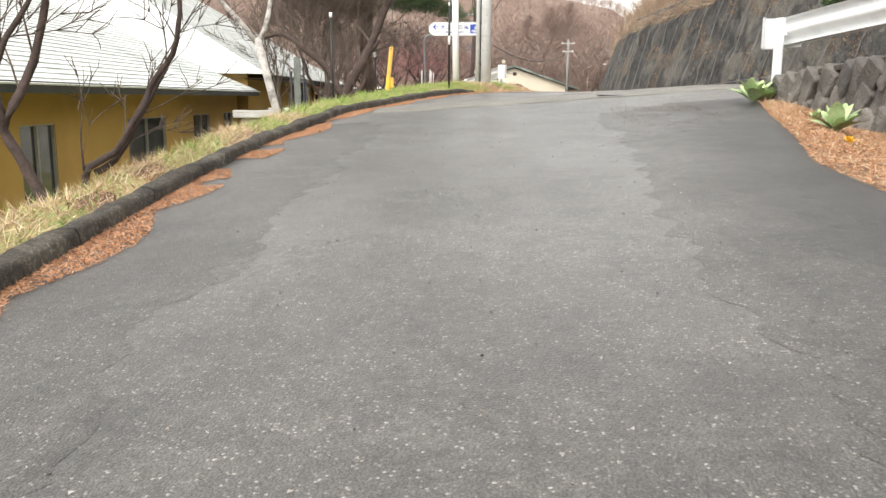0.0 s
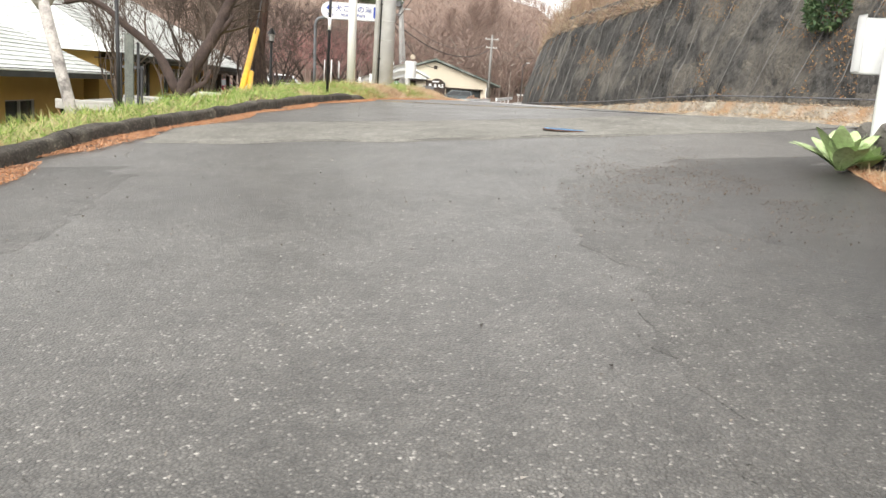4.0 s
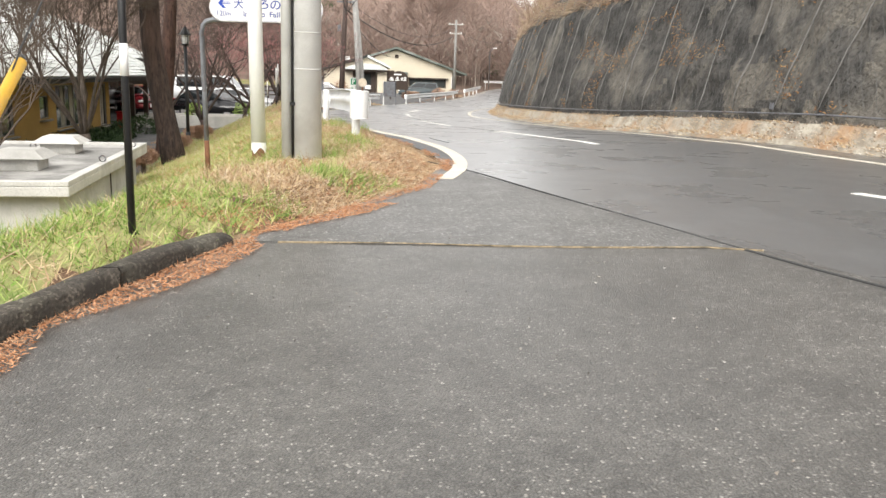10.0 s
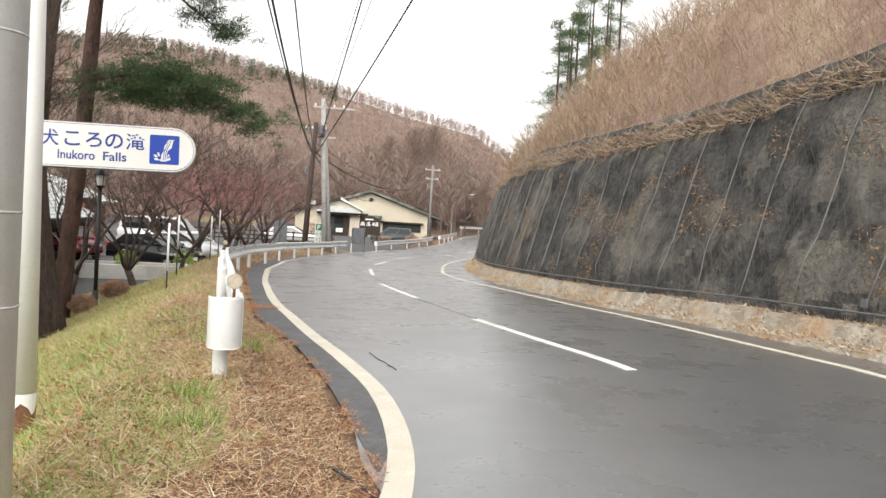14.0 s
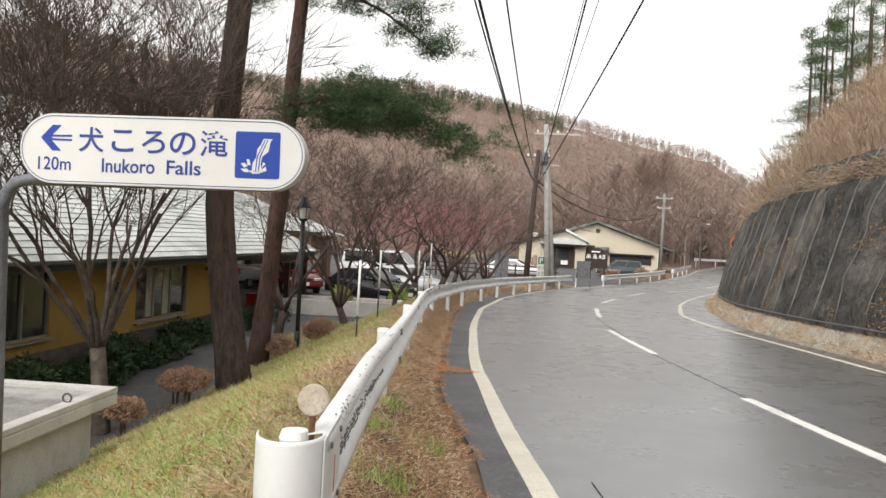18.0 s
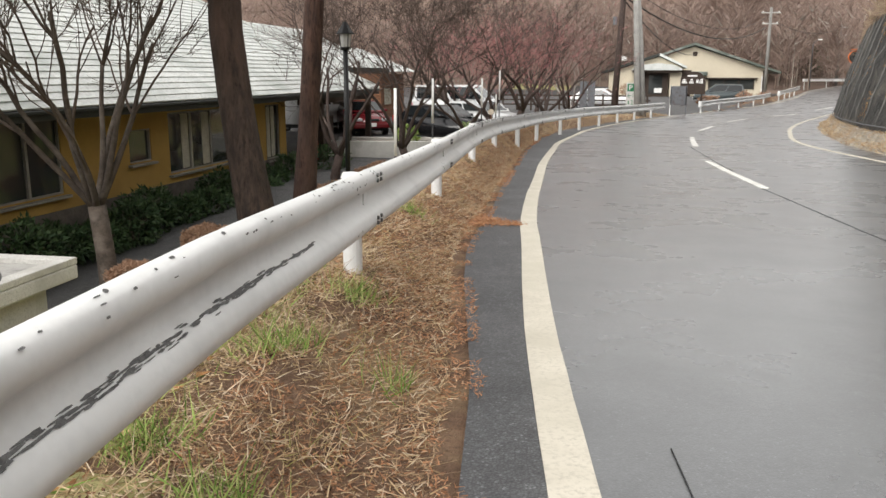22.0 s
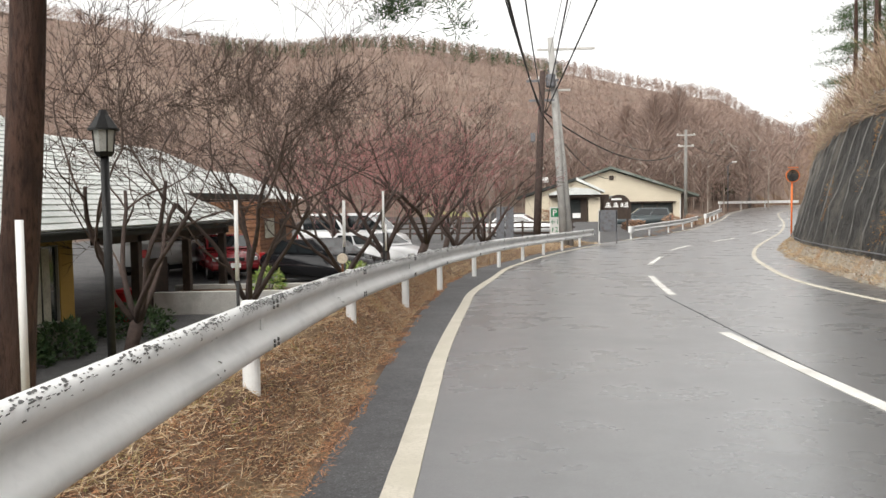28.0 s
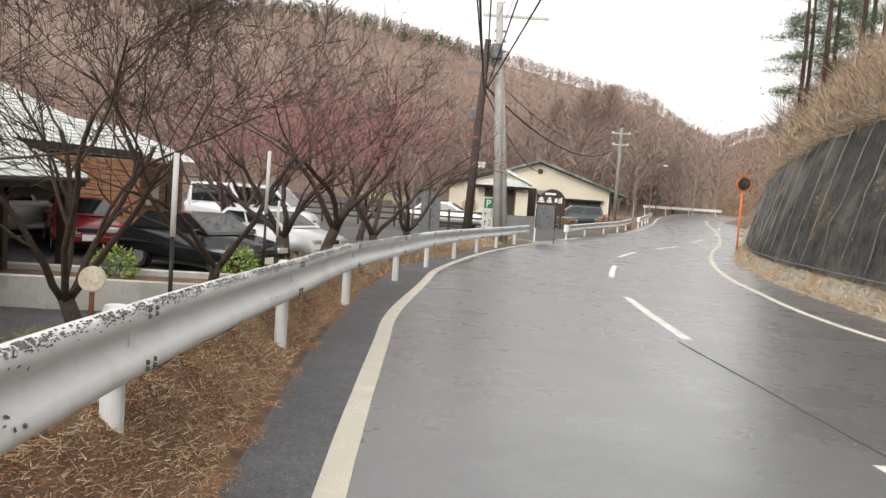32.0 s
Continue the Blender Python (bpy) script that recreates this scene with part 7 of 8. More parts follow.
wire_line((0.4, 21.0, 9.8), (2.95, 70.8, 6.5), 1.2, 0.02, "black overhead cable between utility poles")
wire_line((0.7, 21.0, 9.4), (2.95, 70.8, 6.3), 1.2, 0.03, "thick black overhead cable bundle")
wire_line((1.3, 21.2, 10.0), (3.0, 70.8, 6.6), 1.2, 0.02, "black overhead cable between utility poles")
wire_line((7.4, 14, 12.6), (3.05, 70.8, 6.4), 0.3, 0.028, "black overhead cable crossing the road")
wire_line((4.5, 14, 12.6), (3.05, 70.8, 6.5), 0.3, 0.025, "black overhead cable crossing the road")
wire_line((4.5, 14, 13.0), (3.3, 71.3, 9.3), 1.0, 0.012, "thin overhead wire crossing the road")
wire_line((5.2, 14, 13.0), (3.6, 71.3, 9.3), 0.8, 0.012, "thin overhead wire crossing the road")
wire_line((3.0, 71, 6.5), (17.3, 116, 7.2), 1.6, 0.04, "black overhead cable towards the shop pole")
wire_line((3.2, 71, 7.0), (17.3, 116, 8.2), 1.6, 0.02, "black overhead cable towards the shop pole")
wire_line((3.0, 71, 6.3), (12.0, 128, 5.0), 1.2, 0.03, "black service cable to the shop")
wire_line((17.3, 116, 8.3), (33, 152, 8.9), 1.2, 0.025, "thin black overhead cable towards the bend")

# traffic mirror
tm = thing("traffic_mirror", (16.83, 79.66, 0.0), "orange framed round traffic mirror on an orange pole", "traffic mirror")
tube("pole", [(0, 0, -0.2), (0, 0, 3.2)], 0.05, M_ORANGE, tm, n=12)
part("rim", cyl(0.37, 0.37, 0.07, z=3.55, y=-0.14, n=28, axis="y"), M_ORANGE, tm)
part("mirror_glass", cyl(0.33, 0.33, 0.02, z=3.55, y=-0.155, n=28, axis="y"), M_MIRROR, tm)
part("visor", box(0.5, 0.2, 0.04, z=3.98, y=-0.2), M_ORANGE, tm)

# ---- shop ----
shop = thing("shop_building", (0.2, 0, -0.3), "cream gabled roadside shop with green metal roof", "building")
G = -0.35


def gable(pts, y0, y1, material, name, label=""):
    return part(name, slab(pts, y0, y1), material, shop, label)


gable([(8.3, G), (19.3, G), (19.3, 3.4), (11.2, 6.0), (8.3, 5.0)], 128, 140, M_CREAM, "main_wall")
gable([(1.45, G), (9.5, G), (9.5, 3.6), (6.9, 4.7), (1.45, 2.95)], 122, 134, M_CREAM, "side_wing")
gable([(11.2, 6.45), (21.0, 3.1), (21.0, 2.85), (11.2, 6.15)], 127.3, 141, M_ROOFD, "main_roof", "grey-green metal roof")
gable([(11.2, 6.45), (7.2, 5.1), (7.2, 4.85), (11.2, 6.15)], 127.3, 141, M_ROOFD, "main_roof")
gable([(6.95, 5.1), (10.0, 3.65), (10.0, 3.4), (6.95, 4.8)], 121.4, 135, M_ROOFW, "wing_roof", "pale weathered roof slope")
gable([(6.95, 5.1), (0.5, 3.05), (0.5, 2.8), (6.95, 4.8)], 121.4, 135, M_FASCIA, "wing_roof")
gable([(4.0, 3.35), (5.0, 3.75), (6.6, 3.95), (8.2, 3.8), (9.2, 3.35), (9.2, 3.2), (4.0, 3.2)], 117, 122, M_ROOFW, "porch_roof", "pale curved porch roof")
gable([(4.05, 3.2), (9.15, 3.2), (9.15, 2.95), (4.05, 2.95)], 117.2, 121.9, M_DWOOD, "porch_beam")
part("porch_wall", box(2.9, 0.15, 3.4, x=6.4, y=118.2, z=G), M_DWOOD, shop)
part("porch_window", box(1.4, 0.06, 2.0, x=6.5, y=118.08, z=0.7), M_GLASS, shop)
part("porch_notice", box(0.8, 0.03, 0.5, x=6.8, y=118.02, z=0.8), M_WHITE, shop)
part("porch_column", box(1.2, 0.3, 3.2, x=8.6, y=118.0, z=G), M_CREAM, shop)
part("porch_side", box(1.1, 3.6, 3.2, x=4.7, y=120, z=G), M_CREAM, shop)
# dark brown panel added to stand in for the shaded entrance
part("entrance_shade", box(2.0, 0.2, 3.6, x=10.0, y=127.9, z=G), M_DWOOD, shop)
w = part("shop_window", box(5.2, 0.08, 1.1, x=15.6, y=127.95, z=1.1), M_GLASS, shop)
for k in range(4):
    part("frame", box(0.12, 0.1, 1.2, x=13.1 + 1.67 * k, y=127.9, z=1.05), M_DWOOD, w)
part("window_hood", box(5.8, 0.5, 0.14, x=15.6, y=127.8, z=2.25), M_DWOOD, shop)
part("gable_vent", box(0.5, 0.06, 0.5, x=11.3, y=127.95, z=4.9), M_DWOOD, shop)
part("small_hood", box(1.8, 0.9, 0.5, x=11.9, y=127.5, z=2.6, bevel=0.1), M_ROOFD, shop, "small green hood")
part("corner_board", box(0.2, 0.2, 3.6, x=19.2, y=127.95, z=G), M_DWOOD, shop)
part("white_downpipe", cyl(0.06, 0.06, 3.0, x=19.0, y=127.8, z=G, n=8), M_WHITE, shop)

rs = thing("shop_signboard", (8.4, 90.0, 0.1), "dark round-topped wooden shop sign with pale brush writing", "sign")
ol = [(-1.0, 0.9), (0.85, 0.9), (0.85, 1.6)] + [(0.85 * math.cos(a) * 1.0, 1.75 + 0.85 * math.sin(a)) for a in np.linspace(0.1, 2.6, 12)] + [(-1.0, 2.2)]
part("panel", slab(ol, 0, 0.08), M_DWOOD, rs)
for k, (x, w_, z, h) in enumerate(((-0.72, 0.42, 1.72, 0.34), (-0.2, 0.36, 1.72, 0.36), (0.22, 0.2, 1.76, 0.26), (0.5, 0.3, 1.72, 0.36))):
    for j in range(3):
        part("writing_bar", box(w_ * (1 - 0.2 * j), 0.012, 0.07, x=x, y=-0.01, z=z + j * h / 3), M_WHITE, rs)
    part("writing_bar", box(0.06, 0.012, h, x=x + 0.03 * k, y=-0.014, z=z), M_WHITE, rs)
part("writing_bar", box(0.7, 0.012, 0.12, x=-0.15, y=-0.01, z=2.22), M_WHITE, rs)
for x in (-0.8, 0.6):
    part("leg", box(0.12, 0.1, 1.0, x=x, y=0.1, z=-0.1), M_DWOOD, rs)
for k, (x, y, s) in enumerate(((9.4, 92, .5), (12.8, 95.0, .7), (14.6, 97.5, .6), (3.6, 112, .7), (10.3, 94, .45))):
    leaf_cloud("dry_shrub", (x, y, road_z(x, y) - 0.05), s, s, s * 0.8, 600, 0.13, M_DRYSHRUB, "dry brown shrub in front of the shop", "shrub", 170 + k, "shop shrubs")


# ---- woods, brush, grass and litter ----
GX, GY = np.array(gx, float), np.array(gy, float)
GZ = np.array([v[2] for v in gv]).reshape(len(gy), len(gx))


def ground_at(x, y):
    """Heights of the ground sheet at many places."""
    i = np.clip(np.searchsorted(GX, x) - 1, 0, len(GX) - 2)
    j = np.clip(np.searchsorted(GY, y) - 1, 0, len(GY) - 2)
    u = (x - GX[i]) / (GX[i + 1] - GX[i])
    v = (y - GY[j]) / (GY[j + 1] - GY[j])
    return (GZ[j, i] * (1 - u) + GZ[j, i + 1] * u) * (1 - v) + (GZ[j + 1, i] * (1 - u) + GZ[j + 1, i + 1] * u) * v


def lerps(y, pts):
    return np.interp(y, [p[0] for p in pts], [p[1] for p in pts])


def wood(name, X, Y, H, per, width, material, label, seed, cone=False, droop=0.0, lo=0.25, parent=None, slim=0.26):
    """Many far trees, each a stem and a crown of fine twigs."""
    rng = np.random.default_rng(seed)
    Z = ground_at(X, Y)
    n = len(X)
    t = rng.uniform(lo, 1.0, (n, per))
    a = rng.uniform(0, 2 * math.pi, (n, per))
    if cone:
        reach = (1.02 - t) * 0.26 * H[:, None]
        el = 0.15 - droop
    else:
        reach = np.sin(np.clip((t - lo) / (1 - lo), 0, 1) * 2.6 + 0.35) * slim * H[:, None]
        el = 0.9
    start = rng.uniform(0.0, 0.55, (n, per))
    px = X[:, None] + np.cos(a) * reach * start
    py = Y[:, None] + np.sin(a) * reach * start
    pz = Z[:, None] + t * H[:, None] * 0.9
    P = np.stack([px, py, pz], -1).reshape(-1, 3)
    D = np.stack([np.cos(a), np.sin(a), np.full_like(a, el) + rng.normal(0, 0.3, a.shape)], -1).reshape(-1, 3)
    L = (reach * rng.uniform(0.6, 1.1, (n, per)) + 0.25).reshape(-1)
    W = np.full(len(L), width) * rng.uniform(0.6, 1.3, len(L))
    P2 = np.stack([X, Y, Z - 0.3], -1)
    D2 = np.stack([rng.normal(0, 0.03, n), rng.normal(0, 0.03, n), np.ones(n)], -1)
    P, D = np.concatenate([P, P2]), np.concatenate([D, D2])
    L, W = np.concatenate([L, H * 0.78]), np.concatenate([W, np.full(n, width * 1.0)])
    return obj(name, tri_mesh(name, P, D, L, W, material, rng), parent, label, "woods", kind="stuff")


def scatter(n, seed, az0, az1, r0, r1):
    rng = np.random.default_rng(seed)
    az = np.radians(rng.uniform(az0, az1, n))
    r = np.sqrt(rng.uniform(r0 ** 2, r1 ** 2, n))
    x, y = 3.0 - np.sin(az) * r, 34.0 + np.cos(az) * r
    e, f = lerps(y, EDGE_X), lerps(y, FOOT_X)
    ok = ~((x > e - 7) & (x < f + 2) & (y < 165))
    ok &= ~((x > -2) & (x < 23) & (y > 100) & (y < 143))
    ok &= ~((x > -16) & (x < 10) & (y > 50) & (y < 83))
    ok &= ~((x > -22) & (x < -6) & (y > 4) & (y < 66))
    return x[ok], y[ok], rng


x, y, rng = scatter(9500, 1, -26, 62, 120, 245)
rr = np.hypot(x - 3, y - 34)
wood("hill_woods", x, y, rng.uniform(5.5, 7.5, len(x)) * np.clip(1.6 - rr / 230, 0.6, 1), 28, 0.05, M_WOODS, "bare brown larch and oak woods on the far hill", 11, slim=0.17)
x, y, rng = scatter(1500, 2, -2, 22, 212, 250)
wood("ridge_evergreens", x[::3], y[::3], rng.uniform(2.2, 4.6, len(x))[::3], 80, 0.07, M_EVERGREEN, "dark evergreens along the ridge", 12, True, 0.1, 0.1)
x, y, rng = scatter(1500, 3, -24, 62, 78, 135)
wood("valley_woods", x, y, rng.uniform(6, 12, len(x)), 84, 0.03, M_WOODS, "bare pinkish-brown trees across the stream", 13)
wood("pale_birches", x[::7], y[::7] + 1.3, rng.uniform(6, 10, len(x))[::7], 6, 0.05, M_WOODSLIGHT, "pale birch trunks among the bare woods", 14, lo=0.6)
# tall larches behind the shop
rng = np.random.default_rng(4)
x, y = rng.uniform(-8, 34, 240), rng.uniform(143, 172, 240)
x = np.concatenate([x, rng.uniform(24, 40, 50)])
y = np.concatenate([y, rng.uniform(150, 175, 50)])
wood("larch_stand", x, y, rng.uniform(9, 15, len(x)), 120, 0.03, M_WOODS, "tall bare brown larches behind the shop", 15, lo=0.15)
wood("larch_trunks", x[::2], y[::2], rng.uniform(8, 12, len(x))[::2], 4, 0.09, M_WOODSLIGHT, "greyish larch trunks behind the shop", 16, lo=0.6)
x, y = np.array([20.5, 24.5, 17.0, 28.0, 22.5, 13.5]), np.array([157.0, 160.0, 161.0, 165.0, 163.0, 162.0])
wood("rounded_trees", x, y, np.array([17.5, 18.5, 15.5, 14.0, 17.5, 13.0]), 1900, 0.03, M_WOODS, "large rounded bare trees beside the shop", 18, lo=0.12)
wood("dark_conifers", np.array([31.0, 33.5]), np.array([160.0, 166.0]), np.array([9.5, 8.0]), 500, 0.11, M_EVERGREEN, "dark conifers near the far bend", 19, True, 0.2, 0.1)
rng = np.random.default_rng(40)
y = rng.uniform(92, 175, 420)
x = lerps(y, FOOT_X) + rng.uniform(2.5, 34, 420)
wood("bend_woods", x, y, rng.uniform(3.5, 7, 420), 100, 0.028, M_WOODS, "bare brown woods above the far bend", 20, lo=0.12)
# woods round the rest of the valley, seen only in passing
x, y, rng = scatter(900, 5, 62, 180, 60, 200)
wood("back_woods", x, y, rng.uniform(7, 11, len(x)), 14, 0.12, M_WOODS, "bare woods round the valley", 17)

# brush on the cutting's shoulder
rng = np.random.default_rng(6)
m = 13000
ys_ = 2 + 148 * rng.random(m) ** 1.5
xs_ = lerps(ys_, FOOT_X) + np.maximum(1.75, 1.8 + rng.exponential(3.6, m))
hs_ = rng.uniform(0.6, 2.3, m)
per = 12
k = np.repeat(np.arange(m), per)
n = len(k)
lean = rng.normal(0, 0.25, (m, 2)) + np.array([-0.12, 0])
up = rng.random(n) * 0.75
up[::per] = 0
base = np.stack([xs_, ys_, ground_at(xs_, ys_)], -1)
P = base[k] + np.stack([lean[k, 0] * hs_[k] * up, lean[k, 1] * hs_[k] * up, hs_[k] * up], -1) + rng.normal(0, 0.02, (n, 3))
D = np.stack([lean[k, 0] + rng.normal(0, 0.5, n), lean[k, 1] + rng.normal(0, 0.5, n), np.abs(rng.normal(0.8, 0.25, n))], -1)
D[::per] = np.concatenate([lean, np.ones((m, 1))], 1)
far = np.clip((np.hypot(P[:, 0] - 3, P[:, 1] - 28) - 10) / 40, 0, 1)
L = hs_[k] * rng.uniform(0.22, 0.5, n)
L[::per] = hs_
obj("slope_brush", tri_mesh("slope_brush", P, D, L, 0.004 + 0.017 * far, M_BRUSH, rng), None, "pinkish-brown dry brush over the rock cutting", "brush", kind="stuff")
hf = np.array([face_height(v) for v in np.linspace(0, 110, 111)])
n = 16000
yb = rng.uniform(8, 80, n)
hh = np.interp(yb, np.linspace(0, 110, 111), hf) * rng.uniform(0.93, 1.07, n)
pts = np.array([face_point(a, b)[:] for a, b in zip(yb, hh)])
D = np.stack([rng.normal(-0.8, 0.5, n), rng.normal(0, 0.6, n), rng.normal(0.1, 0.5, n)], -1)
obj("shoulder_litter", tri_mesh("shoulder_litter", pts, D, rng.uniform(0.1, 0.45, n), np.full(n, 0.01), M_BRUSH, rng), None, "dead leaves and straw spilling over the rock edge", "litter", kind="stuff")
n = 30000
yb = rng.uniform(10, 60, n)
hh = rng.uniform(0.2, 4.2, n)
keep = np.array([noise.noise((a * 0.5, b * 0.8, 11)) > 0.18 or a < 24 and noise.noise((a, b, 3)) > 0 for a, b in zip(yb, hh)])
pts = np.array([face_point(a, b)[:] for a, b in zip(yb[keep], hh[keep])])
m = len(pts)
D = np.stack([rng.normal(-0.7, 0.4, m), rng.normal(0, 0.8, m), rng.normal(-0.2, 0.7, m)], -1)
obj("face_litter", tri_mesh("face_litter", pts, D, rng.uniform(0.03, 0.09, m), np.full(m, 0.014), M_LEAF, rng), None, "dead leaves caught behind the netting", "litter", kind="stuff")
# pines on the shoulder and the small firs beside the cutting
for k, (yy, dd, h) in enumerate(((97, 4.4, 17), (100, 3.0, 18), (103, 4.8, 19), (106, 3.8, 18.5), (109, 6.0, 20), (101, 8.0, 19), (105, 9.5, 20), (112, 8.5, 19), (94, 6.5, 16))):
    xx = lerp(yy, FOOT_X) + dd
    t = thing("ridge_pine", (xx, yy, land_z(xx, yy)), "tall dark pine with thin trunk on the cutting's shoulder", "tree", "ridge pines")
    rng = np.random.default_rng(300 + k)
    tube("trunk", [(0, 0, -0.3), (0.1, 0, h * 0.5), (0, 0.1, h)], [0.20, 0.15, 0.04], M_PINERED, t, n=8)
    cs = []
    for j in range(26):
        z = h * rng.uniform(0.3, 1.0)
        a = rng.uniform(0, 6.28)
        L = ((1.05 - z / h) * 4.2 + 0.6) * rng.uniform(0.6, 1.1)
        e = Vector((math.cos(a) * L, math.sin(a) * L, z - 0.25 * L * rng.uniform(0, 1)))
        tube("limb", [(0, 0, z), tuple(e * 0.5 + Vector((0, 0, z * 0.5))), tuple(e)], [0.03, 0.02, 0.008], M_PINERED, t, n=4)
        for w in np.linspace(0.4, 1, 6):
            cs.append((e.x * w, e.y * w, z + (e.z - z) * w))
    P, D, L, W = needle_clumps(rng, cs, 0.34, 40, 0.30, 0.022, 0.5)
    obj("foliage", tri_mesh("foliage", P, D, L, W, M_NEEDLE, rng), t)
for k, (yy, hh, s) in enumerate(((23.5, 2.0, 0.5),)):
    q = face_point(yy, hh)
    leaf_cloud("young_fir", (q.x - 0.1, q.y, q.z - 0.2), s, s, s, 1300, 0.16 * s / 0.6, M_NEEDLE, "bushy dark green young fir on the rock face", "shrub", 320 + k, "young firs")




# grass and litter on the verge
def verge(n, seed, y0, y1, d0, d1, power=1.0):
    rng = np.random.default_rng(seed)
    y = y0 + (y1 - y0) * rng.random(n) ** power
    d = rng.uniform(d0, d1, n)
    x = lerps(y, EDGE_X) - d
    return x, y, d, rng


def clump_keep(x, y, s, lim, seed):
    return np.array([noise.noise((a * s, b * s, seed)) > lim for a, b in zip(x, y)])


def lay(name, x, y, rng, up, L0, L1, w, material, label, lift=0.005):
    n = len(x)
    P = np.stack([x, y, ground_at(x, y) + lift], -1)
    on = (x > lerps(y, EDGE_X))
    if on.any():
        P[on, 2] = np.array([road_z(a, b) for a, b in zip(x[on], y[on])]) + 0.012
    D = np.stack([rng.normal(0, 1, n), rng.normal(0, 1, n), np.abs(rng.normal(up, 0.35, n))], -1)
    return obj(name, tri_mesh(name, P, D, rng.uniform(L0, L1, n), rng.uniform(0.6, 1.3, n) * w, material, rng), None, label, "grass" if "grass" in name else "litter", kind="stuff")


x, y, d, rng = verge(135000, 21, 19.0, 52, -0.02, 1.7, 1.3)
k = clump_keep(x, y, 1.7, -0.3, 12) | (rng.random(len(x)) < 0.4)
lay("verge_straw", x[k], y[k], rng, 0.22, 0.02, 0.11, 0.0024, M_STRAW, "matted dry straw on the verge under the guard rail", 0.01)
x, y, d, rng = verge(34000, 37, 23.5, 56, 0.25, 1.7, 1.1)
k = clump_keep(x, y, 1.1, 0.06, 15) & clump_keep(x, y, 5.0, -0.15, 16)
lay("verge_grass", x[k], y[k], rng, 0.8, 0.02, 0.08, 0.0028, island_mat("yellowed_grass", [(0.36, 0.29, 0.12), (0.50, 0.41, 0.20), (0.27, 0.26, 0.08), (0.56, 0.47, 0.27)]), "yellowed short grass under the guard rail", 0.0)
x, y, d, rng = verge(30000, 38, 22, 54, 0.0, 1.6, 1.1)
k = clump_keep(x, y, 1.3, 0.0, 18)
lay("verge_crumbs", x[k], y[k], rng, 0.2, 0.008, 0.03, 0.006, island_mat("dark_leaf_crumbs", [(0.10, 0.055, 0.035), (0.19, 0.10, 0.058), (0.065, 0.04, 0.03), (0.27, 0.16, 0.09)]), "dark crumbled leaves and bark on the verge", 0.012)
x, y, d, rng = verge(15000, 29, 50, 76, 0.0, 2.5)
lay("verge_straw", x, y, rng, 0.6, 0.08, 0.25, 0.006, M_STRAW, "dry straw on the far verge", 0.01)
x, y, d, rng = verge(90000, 22, 18.5, 52, -0.16, 0.75, 1.2)
k = clump_keep(x, y, 2.2, -0.12, 4) | (d > 0.0) & (d < 0.45)
lay("needle_litter", x[k], y[k], rng, 0.12, 0.012, 0.045, 0.0028, M_NEEDLELITTER, "orange-brown larch needles swept to the road edge", 0.006)
x, y, d, rng = verge(60000, 23, -3, 19.5, -0.34, 0.0)
k = clump_keep(x, y, 1.3, -0.25, 9) & (d > -0.12 - 0.22 * np.abs(np.sin(y * 1.7)))
lay("needle_litter", x[k], y[k], rng, 0.12, 0.012, 0.04, 0.003, M_NEEDLELITTER, "orange-brown larch needles along the kerb", 0.006)
rng = np.random.default_rng(24)
n = 80000
y = rng.uniform(-2, 10.6, n)
lo, hi = lerps(y, [(-4, 2.35), (4.5, 2.5), (5.9, 2.62), (7.2, 3.02), (9, 3.5), (10.6, 4.0)]), lerps(y, [(p[1], p[0] - 0.08) for p in WALL[::-1]])
x = lo + (hi - lo) * rng.random(n)
lay("needle_litter", x, y, rng, 0.15, 0.012, 0.045, 0.0032, M_NEEDLELITTER, "orange needle litter at the foot of the stone wall", 0.01)
k = rng.random(n) < 0.16
lay("dry_grass", x[k], y[k], rng, 0.5, 0.03, 0.11, 0.0024, M_STRAW, "pale straw at the foot of the stone wall", 0.01)
# turf on the bank
x, y, d, rng = verge(90000, 25, 14, 50, 0.75, 5.0, 1.5)
k = (d > 1.0 + 0.4 * np.sin(y * 1.3)) | (rng.random(len(d)) < 0.12)
lay("bank_grass", x[k], y[k], rng, 0.75, 0.05, 0.17, 0.0032, M_GREEN, "short yellow-green winter grass on the bank", 0.0)
x, y, d, rng = verge(62000, 26, 16, 50, 0.6, 5.0, 1.1)
lay("bank_grass", x, y, rng, 0.55, 0.05, 0.20, 0.003, M_STRAW, "dead straw among the bank grass", 0.0)
x, y, d, rng = verge(70000, 27, 0, 20.5, 0.10, 2.2)
k = clump_keep(x, y, 0.8, -0.1, 2) & (rng.random(len(y)) < np.clip((y - 5.0) / 8.0, 0.15, 0.9))
lay("bank_grass", x[k], y[k], rng, 1.0, 0.05, 0.16, 0.0035, M_GREEN, "green tufts of grass behind the kerb", 0.0)
lay("bank_grass", x[~k], y[~k], rng, 0.7, 0.05, 0.17, 0.0035, M_STRAW, "bleached straw behind the kerb", 0.0)
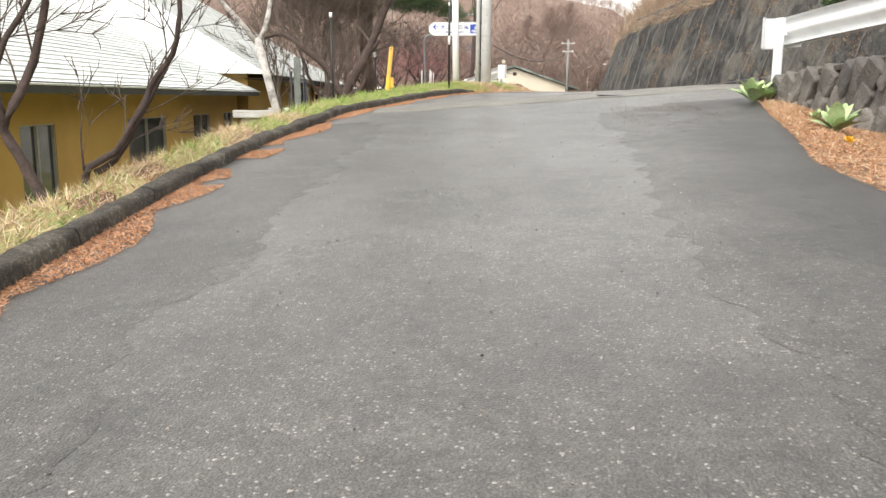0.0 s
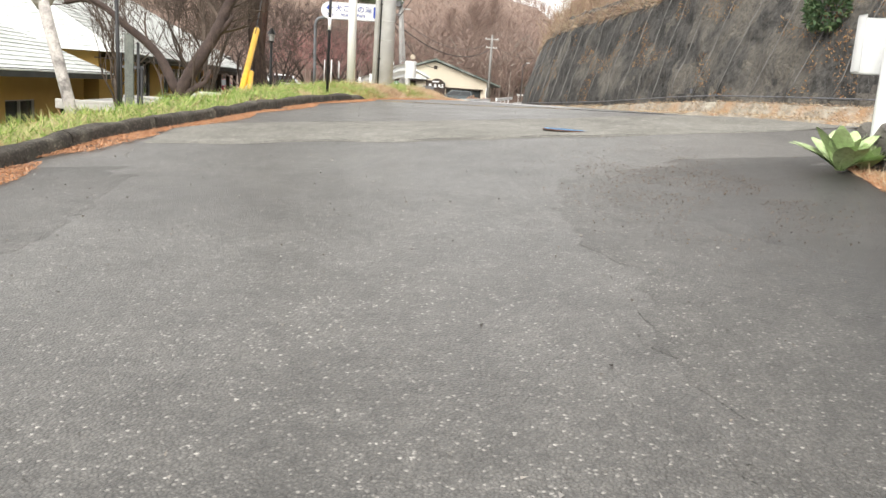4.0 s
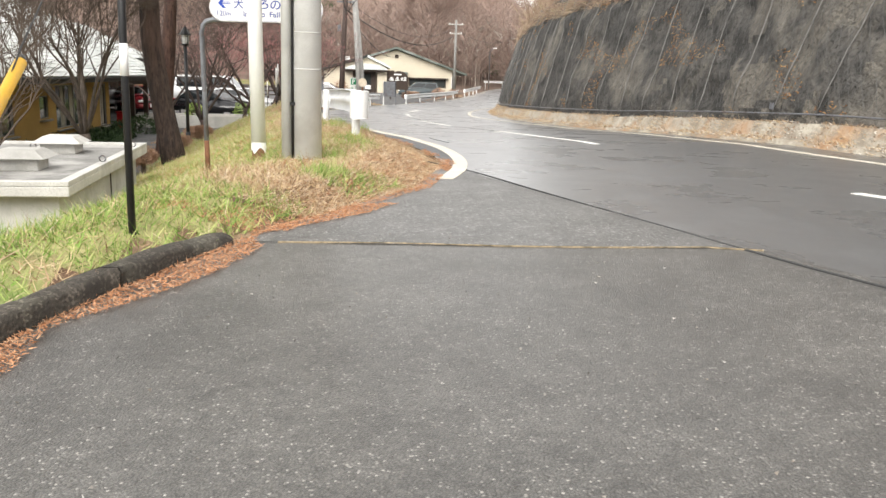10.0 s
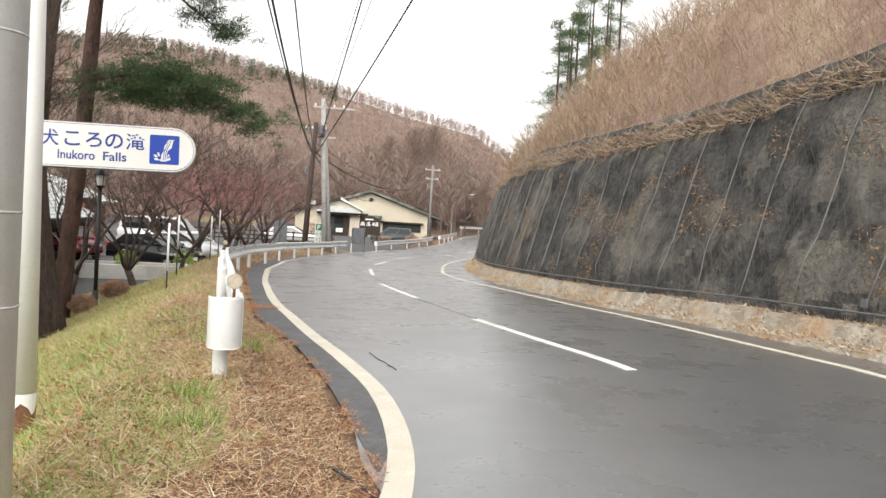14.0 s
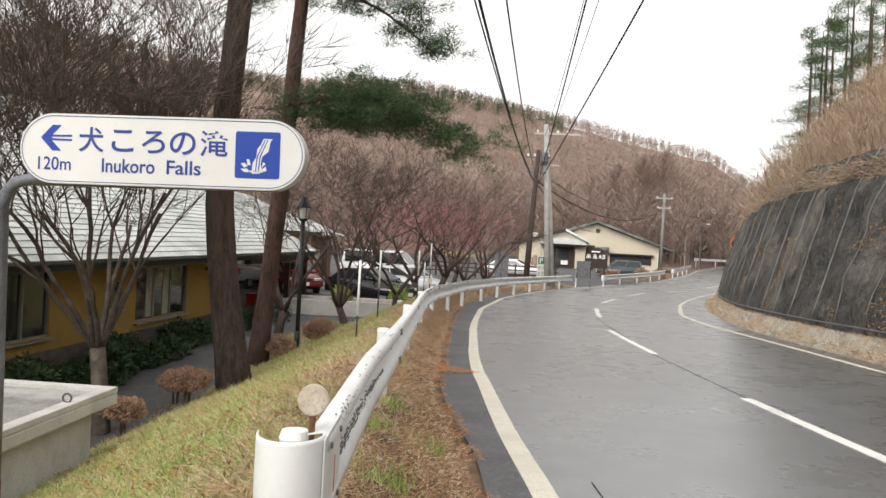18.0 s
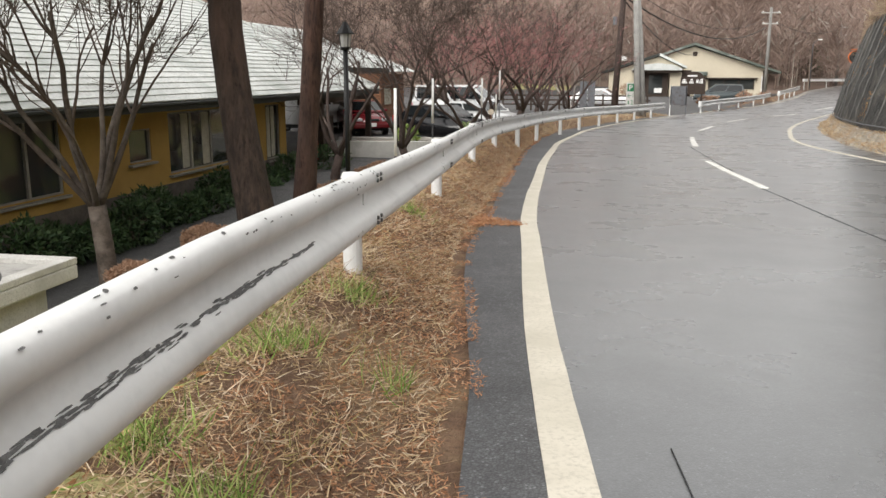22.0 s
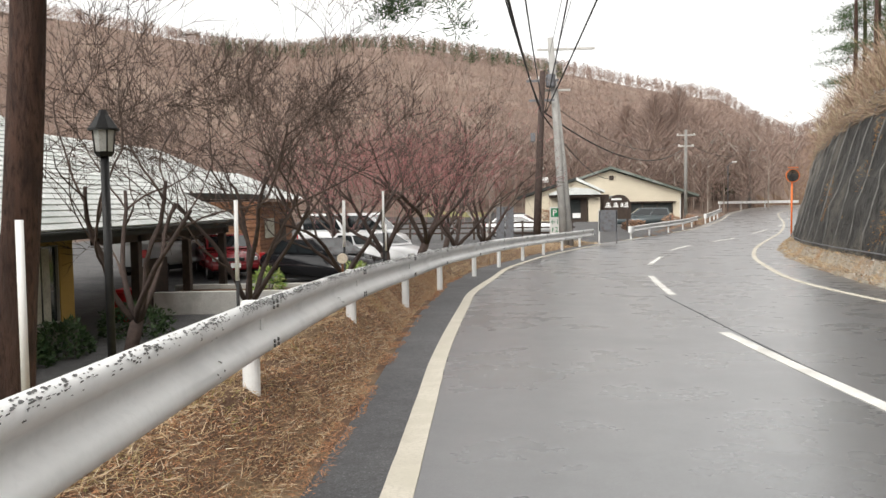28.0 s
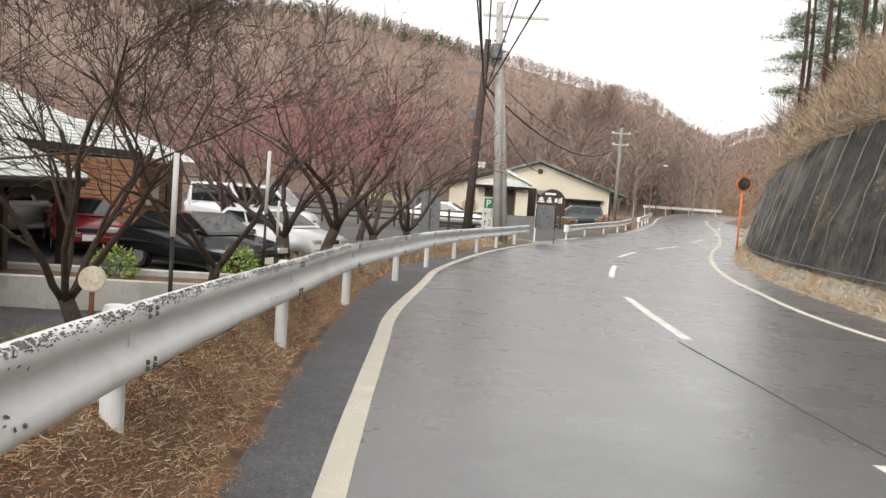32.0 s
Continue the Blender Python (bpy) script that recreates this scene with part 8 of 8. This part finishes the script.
# green tufts
rng = np.random.default_rng(28)
cx = np.concatenate([np.array([0.55, 0.75, 0.3, 1.35, 1.25, 0.1, 1.5, 1.9, 1.55, 1.75, 2.1, 1.05]), rng.uniform(-1, 2.0, 10)])
cy = np.concatenate([np.array([21.0, 21.5, 20.6, 21.6, 20.1, 22.4, 26.3, 26.0, 28.2, 23.1, 27.3, 31.3]), rng.uniform(20, 42, 10)])
k = rng.integers(0, len(cx), 3600)
x, y = cx[k] + rng.normal(0, 0.08, 3600), cy[k] + rng.normal(0, 0.08, 3600)
ok = x < lerps(y, EDGE_X) - 0.15
lay("green_grass", x[ok], y[ok], rng, 1.6, 0.05, 0.20, 0.0032, M_GREEN, "fresh green grass tufts on the verge", 0.0)
FOOTING = ((-0.28, -0.22, 0.05, 0.2, 0.6), (-0.05, 0.06, 0.12, 0.40, 0.42))
# pale straw along the rock's footing
rng = np.random.default_rng(30)
n = 26000
y = rng.uniform(8, 80, n)
x = lerps(y, FOOT_X) + rng.uniform(-0.33, 0.35, n)
P = np.stack([x, y, lerps(y, MAIN_Z) + 0.012 + np.interp(x - lerps(y, FOOT_X), FOOTING[0], FOOTING[1])], -1)
D = np.stack([rng.normal(-0.5, 0.6, n), rng.normal(0, 0.8, n), np.abs(rng.normal(0.3, 0.3, n))], -1)
k = np.array([noise.noise((b * 0.6, 0, 5)) > -0.15 for b in y])
obj("footing_straw", tri_mesh("footing_straw", P[k], D[k], rng.uniform(0.04, 0.15, k.sum()), np.full(k.sum(), 0.005), M_STRAW, rng), None, "pale straw and leaves along the rock's footing", "litter", kind="stuff")
# loose grit on the drive
rng = np.random.default_rng(31)
n = 2600
y = rng.uniform(0.8, 19, n)
x = rng.uniform(-1.6, 3.2, n)
ok = (x > lerps(y, EDGE_X) + 0.1) & (x < lerps(y, drive_right) - 0.05)
x, y = x[ok], y[ok]
z = np.array([road_z(a, b) for a, b in zip(x, y)]) + 0.004
P = np.stack([x, y, z], -1)
D = np.stack([rng.normal(0, 1, len(x)), rng.normal(0, 1, len(x)), np.full(len(x), 0.25)], -1)
obj("loose_grit", tri_mesh("loose_grit", P, D, rng.uniform(0.006, 0.018, len(x)), rng.uniform(0.003, 0.007, len(x)), island_mat("grit", [(0.10, 0.09, 0.085), (0.35, 0.34, 0.32), (0.22, 0.19, 0.16)]), rng), None, "loose grit and chips on the worn drive", "grit", kind="stuff")

rng = np.random.default_rng(34)
n = 5200
x, y = 2.65 + rng.normal(0, 0.42, n), 9.9 + rng.normal(0, 0.75, n)
ok = (x < lerps(y, drive_right) - 0.05) & clump_keep(x, y, 1.6, -0.1, 8)
lay("brown_grit", x[ok], y[ok], rng, 0.1, 0.004, 0.013, 0.003, island_mat("brown_crumbs", [(0.11, 0.085, 0.068), (0.20, 0.150, 0.108), (0.075, 0.058, 0.048), (0.26, 0.22, 0.18)]), "brown grit and leaf crumbs washed onto the drive", 0.014)
rng = np.random.default_rng(33)
n = 1500
w = rng.random(n)
x = 1.45 + 0.52 * w + rng.normal(0, 0.03, n)
y = 32.25 - 0.2 * w + rng.normal(0, 0.2, n) * (1.1 - w)
lay("needle_litter", x, y, rng, 0.12, 0.02, 0.07, 0.004, M_NEEDLELITTER, "tongue of orange needles washed across the shoulder", 0.006)

rng = np.random.default_rng(35)
n = 16000
y = rng.uniform(8, 85, n)
x = lerps(y, FOOT_X) + rng.uniform(-0.32, 0.3, n)
P = np.stack([x, y, lerps(y, MAIN_Z) + 0.012 + np.interp(x - lerps(y, FOOT_X), FOOTING[0], FOOTING[1])], -1)
D = np.stack([rng.normal(-0.4, 0.6, n), rng.normal(0, 0.8, n), np.abs(rng.normal(0.4, 0.4, n))], -1)
k = np.array([noise.noise((a * 0.9, b * 3, 2)) > -0.1 for a, b in zip(y, x)])
obj("footing_rubble", tri_mesh("footing_rubble", P[k], D[k], rng.uniform(0.02, 0.08, k.sum()), rng.uniform(0.006, 0.02, k.sum()), island_mat("pale_rubble", [(0.50, 0.46, 0.40), (0.30, 0.25, 0.20), (0.62, 0.58, 0.52), (0.20, 0.15, 0.11), (0.36, 0.22, 0.13)]), rng), None, "pale stone chips and leaves along the rock's footing", "rubble", kind="stuff")

x, y, d, rng = verge(26000, 36, 20, 46, 0.9, 5.5, 1.0)
k = clump_keep(x, y, 0.9, -0.15, 6)
lay("leaf_litter", x[k], y[k], rng, 0.25, 0.025, 0.07, 0.012, M_LEAF, "fallen brown leaves on the turf bank", 0.012)
